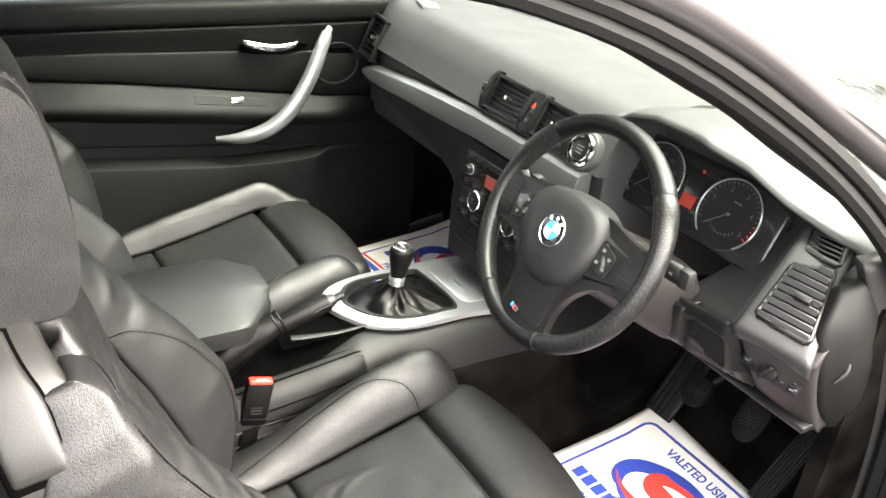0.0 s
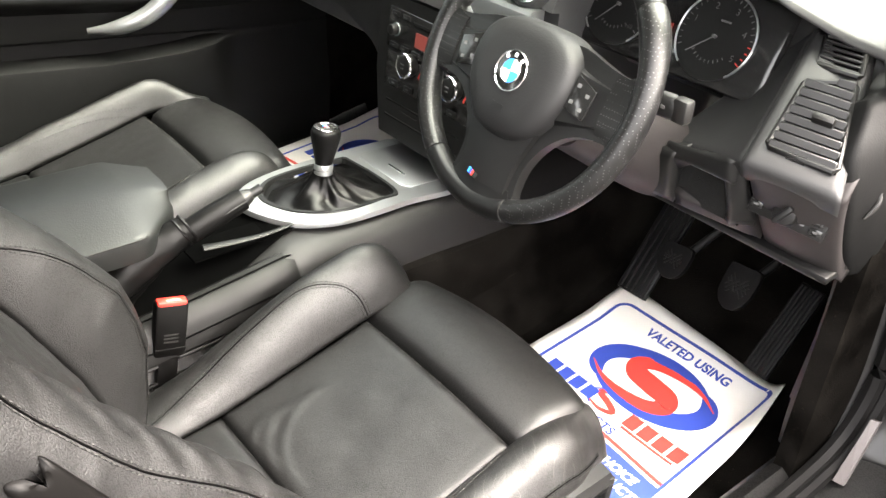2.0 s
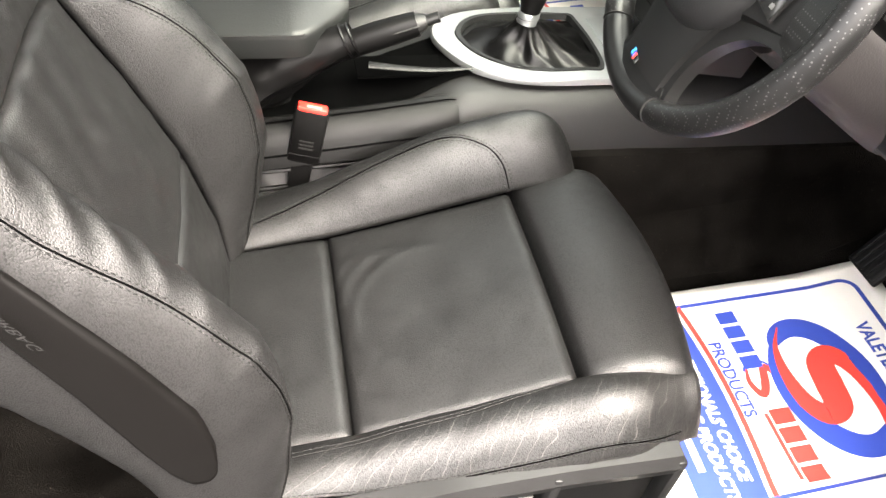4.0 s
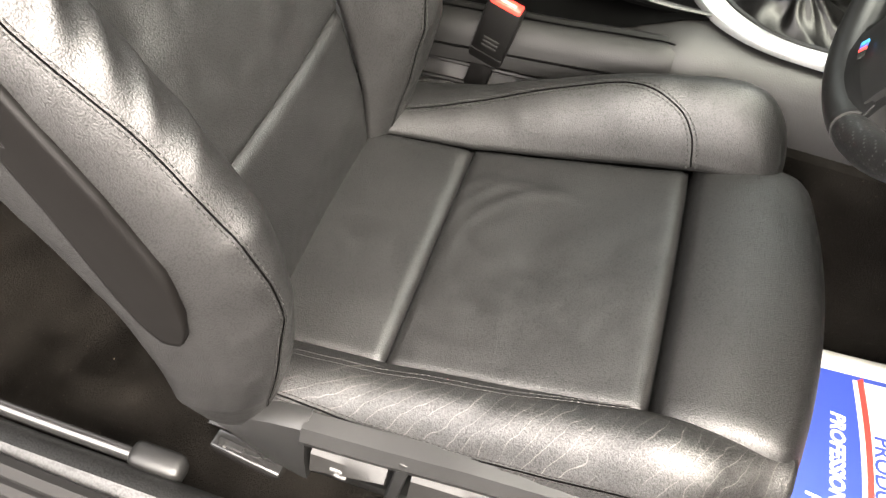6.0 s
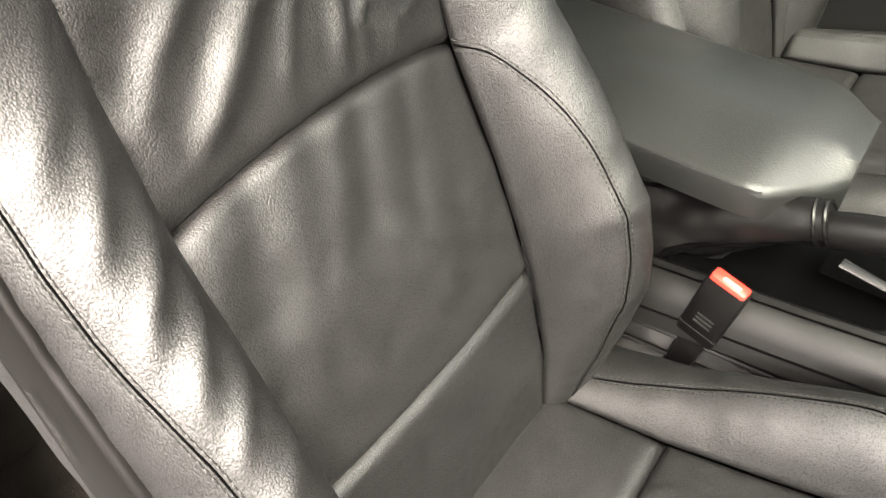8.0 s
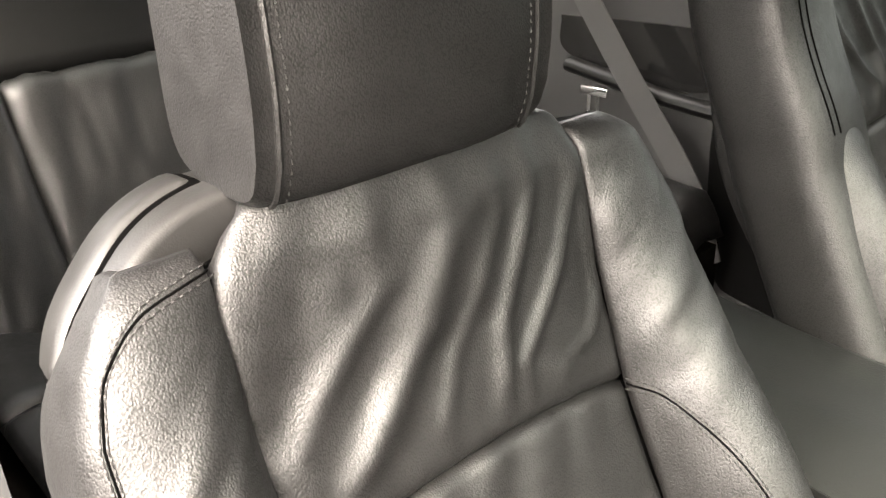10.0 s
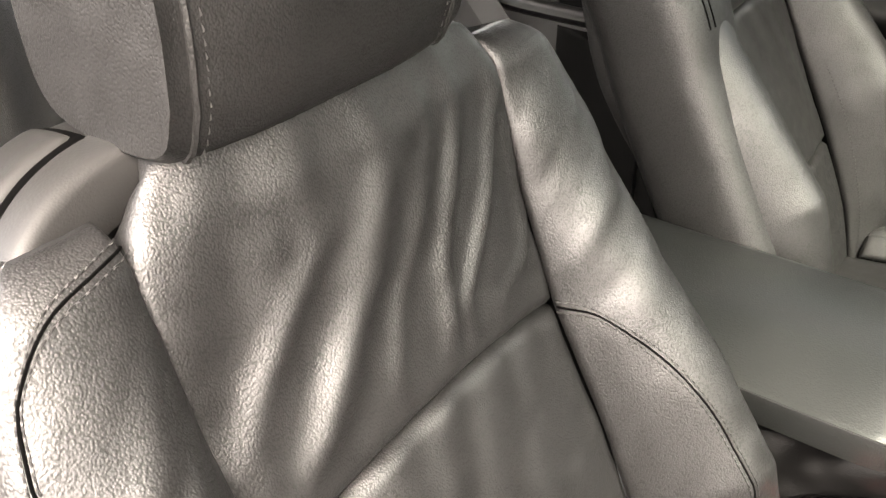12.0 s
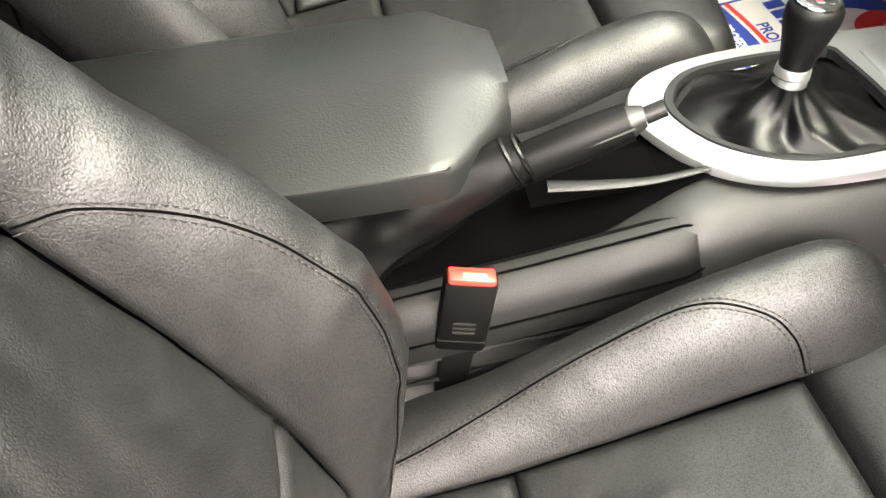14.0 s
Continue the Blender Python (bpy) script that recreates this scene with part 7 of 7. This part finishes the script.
dcard = panel("door_card", PLASTIC_DULL, ddoor, dsurf, 0, 1, 0.0, 1.0, 30, 40, tuck=0.014, reach=0.03, skirt=0.03, label="smooth black inner door panel")
panel("card_insert", PLASTIC_DULL, dcard, lambda u, v: Vector(dsurf(u, v)) + Vector((-0.003, -0.008, 0)), 0.028, 0.9, 0.44, 0.93, 30, 24, tuck=0.008, reach=0.014, skirt=0.012, label="raised grained black insert")
part("card_crease", tube([Vector(dsurf(0.03 + 0.5 * k / 12, 0.70 - 0.008 * k)) + Vector((-0.003, -0.010, 0)) for k in range(13)], 0.002, 6), PLASTIC, dcard)
part("card_pocket", tube(catmull([Vector(dsurf(a, b)) + Vector((-0.002, -0.006, 0)) for a, b in ((0.16, 0.05), (0.13, 0.2), (0.14, 0.34), (0.20, 0.42), (0.5, 0.45))], 24), 0.006, 8), PLASTIC, dcard, "rounded pocket edge")
part("door_frame", box(0.06, 1.00, 0.78, dm @ pose(0.045, -0.65, 0.62), 0.02), JAMB_PAINT, ddoor, "gloss black painted door shell")
part("door_seal", tube([dm @ Vector(q) for q in catmull([(0.012, -0.03, 0.86), (0.012, -0.012, 0.8), (0.012, -0.012, 0.5), (0.014, -0.05, 0.30), (0.014, -0.4, 0.27), (0.014, -1.0, 0.27)], 50)], 0.008, 8), RUBBER, ddoor, "black rubber door seal")
part("wing_mirror", loft([[dm @ Vector((0.14 + 0.06 * s * math.cos(a) + 0.02, -0.10 + f * 0.10, 1.06 + 0.065 * s * math.sin(a))) for a in (2 * math.pi * k / 24 for k in range(24))] for f, s in ((0.0, 0.85), (0.1, 1.0), (0.5, 0.95), (0.85, 0.7), (1.0, 0.3))]), PAINT, ddoor, "gloss black wing mirror")
strap = part("check_strap", join(box(0.075, 0.030, 0.008, pose(0.790, 0.905, 0.800, 0, 12, 30), 0.002), box(0.075, 0.030, 0.008, pose(0.790, 0.918, 0.752, 0, 12, 30), 0.002), box(0.006, 0.034, 0.056, pose(0.760, 0.898, 0.776, 0, 0, 30), 0.002)), BRACKET, ddoor, "bare metal door check bracket")
part("strap_bar", box(0.07, 0.012, 0.03, pose(0.795, 0.912, 0.775, 0, 12, 30), 0.003), GLOSS, strap)
part("strap_bolt", cyl(0.008, 0.014, pose(0.772, 0.894, 0.778, 90, 0, 30), seg=6), BRACKET, strap, "bare bolt head")

# ---- rear seats and trim ----
rear = thing("rear_bench", "black leather rear bench behind the front seats", "rear seat")


def rear_back(u, v):
    y = interp(v, [0, 0.5, 0.9, 1.0], [-0.985, -1.08, -1.15, -1.19])
    z = interp(v, [0, 0.5, 0.9, 1.0], [0.56, 0.75, 0.885, 0.895])
    return (u, y + 0.03 * math.exp(-((abs(u - CX) - 0.52) / 0.08) ** 2), z)


def rear_top(u, v):
    return (u, -1.165 - 0.11 * v, 0.885 + 0.235 * v)


def rear_cushion(u, v):
    z = interp(v, [0, 0.12, 0.5, 1.0], [0.50, 0.585, 0.585, 0.56])
    return (u, -0.50 - 0.50 * v, z + 0.035 * math.exp(-((abs(u - CX) - 0.55) / 0.08) ** 2))


folds = lambda u, v: 0.007 * noise.noise((u * 26 + 3 * v, v * 2.0, 4)) + 0.004 * noise.noise((u * 60, v * 3.0, 1))  # noqa: E731
for a, b in ((-0.62, -0.42), (-0.42, -0.08), (0.04, 0.38), (0.38, 0.58)):
    panel("rear_backrest", LEATHER, rear, rear_back, b, a, 0, 1, 24, 24, fold=folds, label="creased black leather rear backrest")
    panel("rear_cushion", LEATHER, rear, rear_cushion, b, a, 0.02, 0.5, 24, 14, wrinkle=0.003, label="black leather rear cushion")
    panel("rear_cushion", LEATHER, rear, rear_cushion, b, a, 0.5, 1.0, 24, 14, wrinkle=0.003, label="black leather rear cushion")
panel("rear_shoulder", DOOR_VINYL, rear, rear_top, 0.60, -0.64, 0, 1, 40, 14, tuck=0.02, reach=0.03, wrinkle=0.002, label="smooth black upper rear backrest")
panel("rear_console", PLASTIC, rear, rear_cushion, 0.04, -0.08, 0.02, 1.0, 6, 12)
panel("rear_console", PLASTIC, rear, rear_back, 0.04, -0.08, 0, 1.0, 6, 12)
part("bench_base", box(1.22, 0.50, 0.26, pose(CX, -0.78, 0.38)), CARPET, rear)
part("parcel_shelf", box(1.30, 0.42, 0.03, pose(CX, -1.49, 1.06), 0.006), CARPET, car, "dark carpeted parcel shelf")
for x in (0.22, -0.27):
    hr = part("rear_headrest", box(0.22, 0.09, 0.12, pose(x, -1.30, 1.205, -12, 0, 0), 0.035, 4), LEATHER, rear, "black leather rear headrest")
    for dx in (-0.05, 0.05):
        part("headrest_post", tube([(x + dx, -1.28, 1.09), (x + dx, -1.30, 1.17)], 0.006, 10), CHROME, rear, "chrome headrest post")
for side in (1, -1):
    sx = (lambda x: x) if side > 0 else mirror_x
    fn = quad((sx(0.665), -0.42, 0.36), (sx(0.645), -1.30, 0.45), (sx(0.655), -1.30, 1.07), (sx(0.675), -0.42, 1.05), 0.0)
    qp = panel("quarter_trim", DASH_LIT, car, fn if side < 0 else (lambda u, v, fn=fn: fn(1 - u, v)), 0, 1, 0, 1, 30, 20, tuck=0.006, label="black grained rear side trim")
    part("elbow_recess", prism(rounded([(-0.22, 0.055), (0.10, 0.075), (0.2, 0.05), (0.16, -0.03), (0.0, -0.05), (-0.2, -0.02)], 40), 0.008, pose(sx(0.662), -0.78, 0.80, 90, 0, 90)), GLOSS, qp, "dark elbow recess")
    part("elbow_rest", tube(catmull([(sx(0.640), -0.52, 0.735), (sx(0.625), -0.70, 0.745), (sx(0.630), -0.95, 0.765)], 24), 0.022, 12, flat=0.7), PLASTIC, qp, "black moulded elbow rest")
    part("pillar_cover", sheet([[(sx(0.60), -0.52, 1.30), (sx(0.58), -0.62, 1.32)], [(sx(0.665), -0.46, 1.0), (sx(0.66), -0.60, 1.0)]], 8), PLASTIC, car, "black door pillar cover")
belt = thing("seat_belt", "grey black seat belt with a chrome tongue hanging by the pillar", "seat belt")
bp_ = catmull([(-0.600, -1.08, 1.18), (-0.612, -0.96, 1.026), (-0.612, -0.78, 0.81), (-0.615, -0.60, 0.60), (-0.62, -0.54, 0.46)], 30)
BELT = material("belt_webbing", (0.045, 0.045, 0.045), 0.6)
part("webbing", loft([[(q.x + 0.001, q.y - 0.022, q.z - 0.018), (q.x + 0.001, q.y + 0.022, q.z + 0.018), (q.x - 0.001, q.y + 0.022, q.z + 0.018), (q.x - 0.001, q.y - 0.022, q.z - 0.018)] for q in bp_]), BELT, belt, "woven dark grey webbing")
TM = pose(-0.585, -0.815, 0.752, 0, 0, 8)
part("tongue", join(box(0.012, 0.060, 0.018, TM, 0.003), box(0.003, 0.008, 0.040, TM @ pose(0.0, -0.010, -0.026)), box(0.003, 0.008, 0.040, TM @ pose(0.0, 0.010, -0.026)), box(0.003, 0.028, 0.008, TM @ pose(0, 0, -0.044))), CHROME, belt, "chrome buckle tongue")
# belt bar by the driver's sill
bar = thing("belt_rail", "black belt rail beside the sill with a plastic end cap", "seat belt")
part("rail", tube(catmull([(0.665, -0.45, 0.36), (0.668, -0.25, 0.345), (0.668, -0.08, 0.34)], 16), 0.008, 10), GLOSS, bar, "black metal rail")
part("rail_cap", box(0.03, 0.06, 0.03, pose(0.668, -0.05, 0.342), 0.010, 3), PLASTIC, bar, "black plastic end cap")
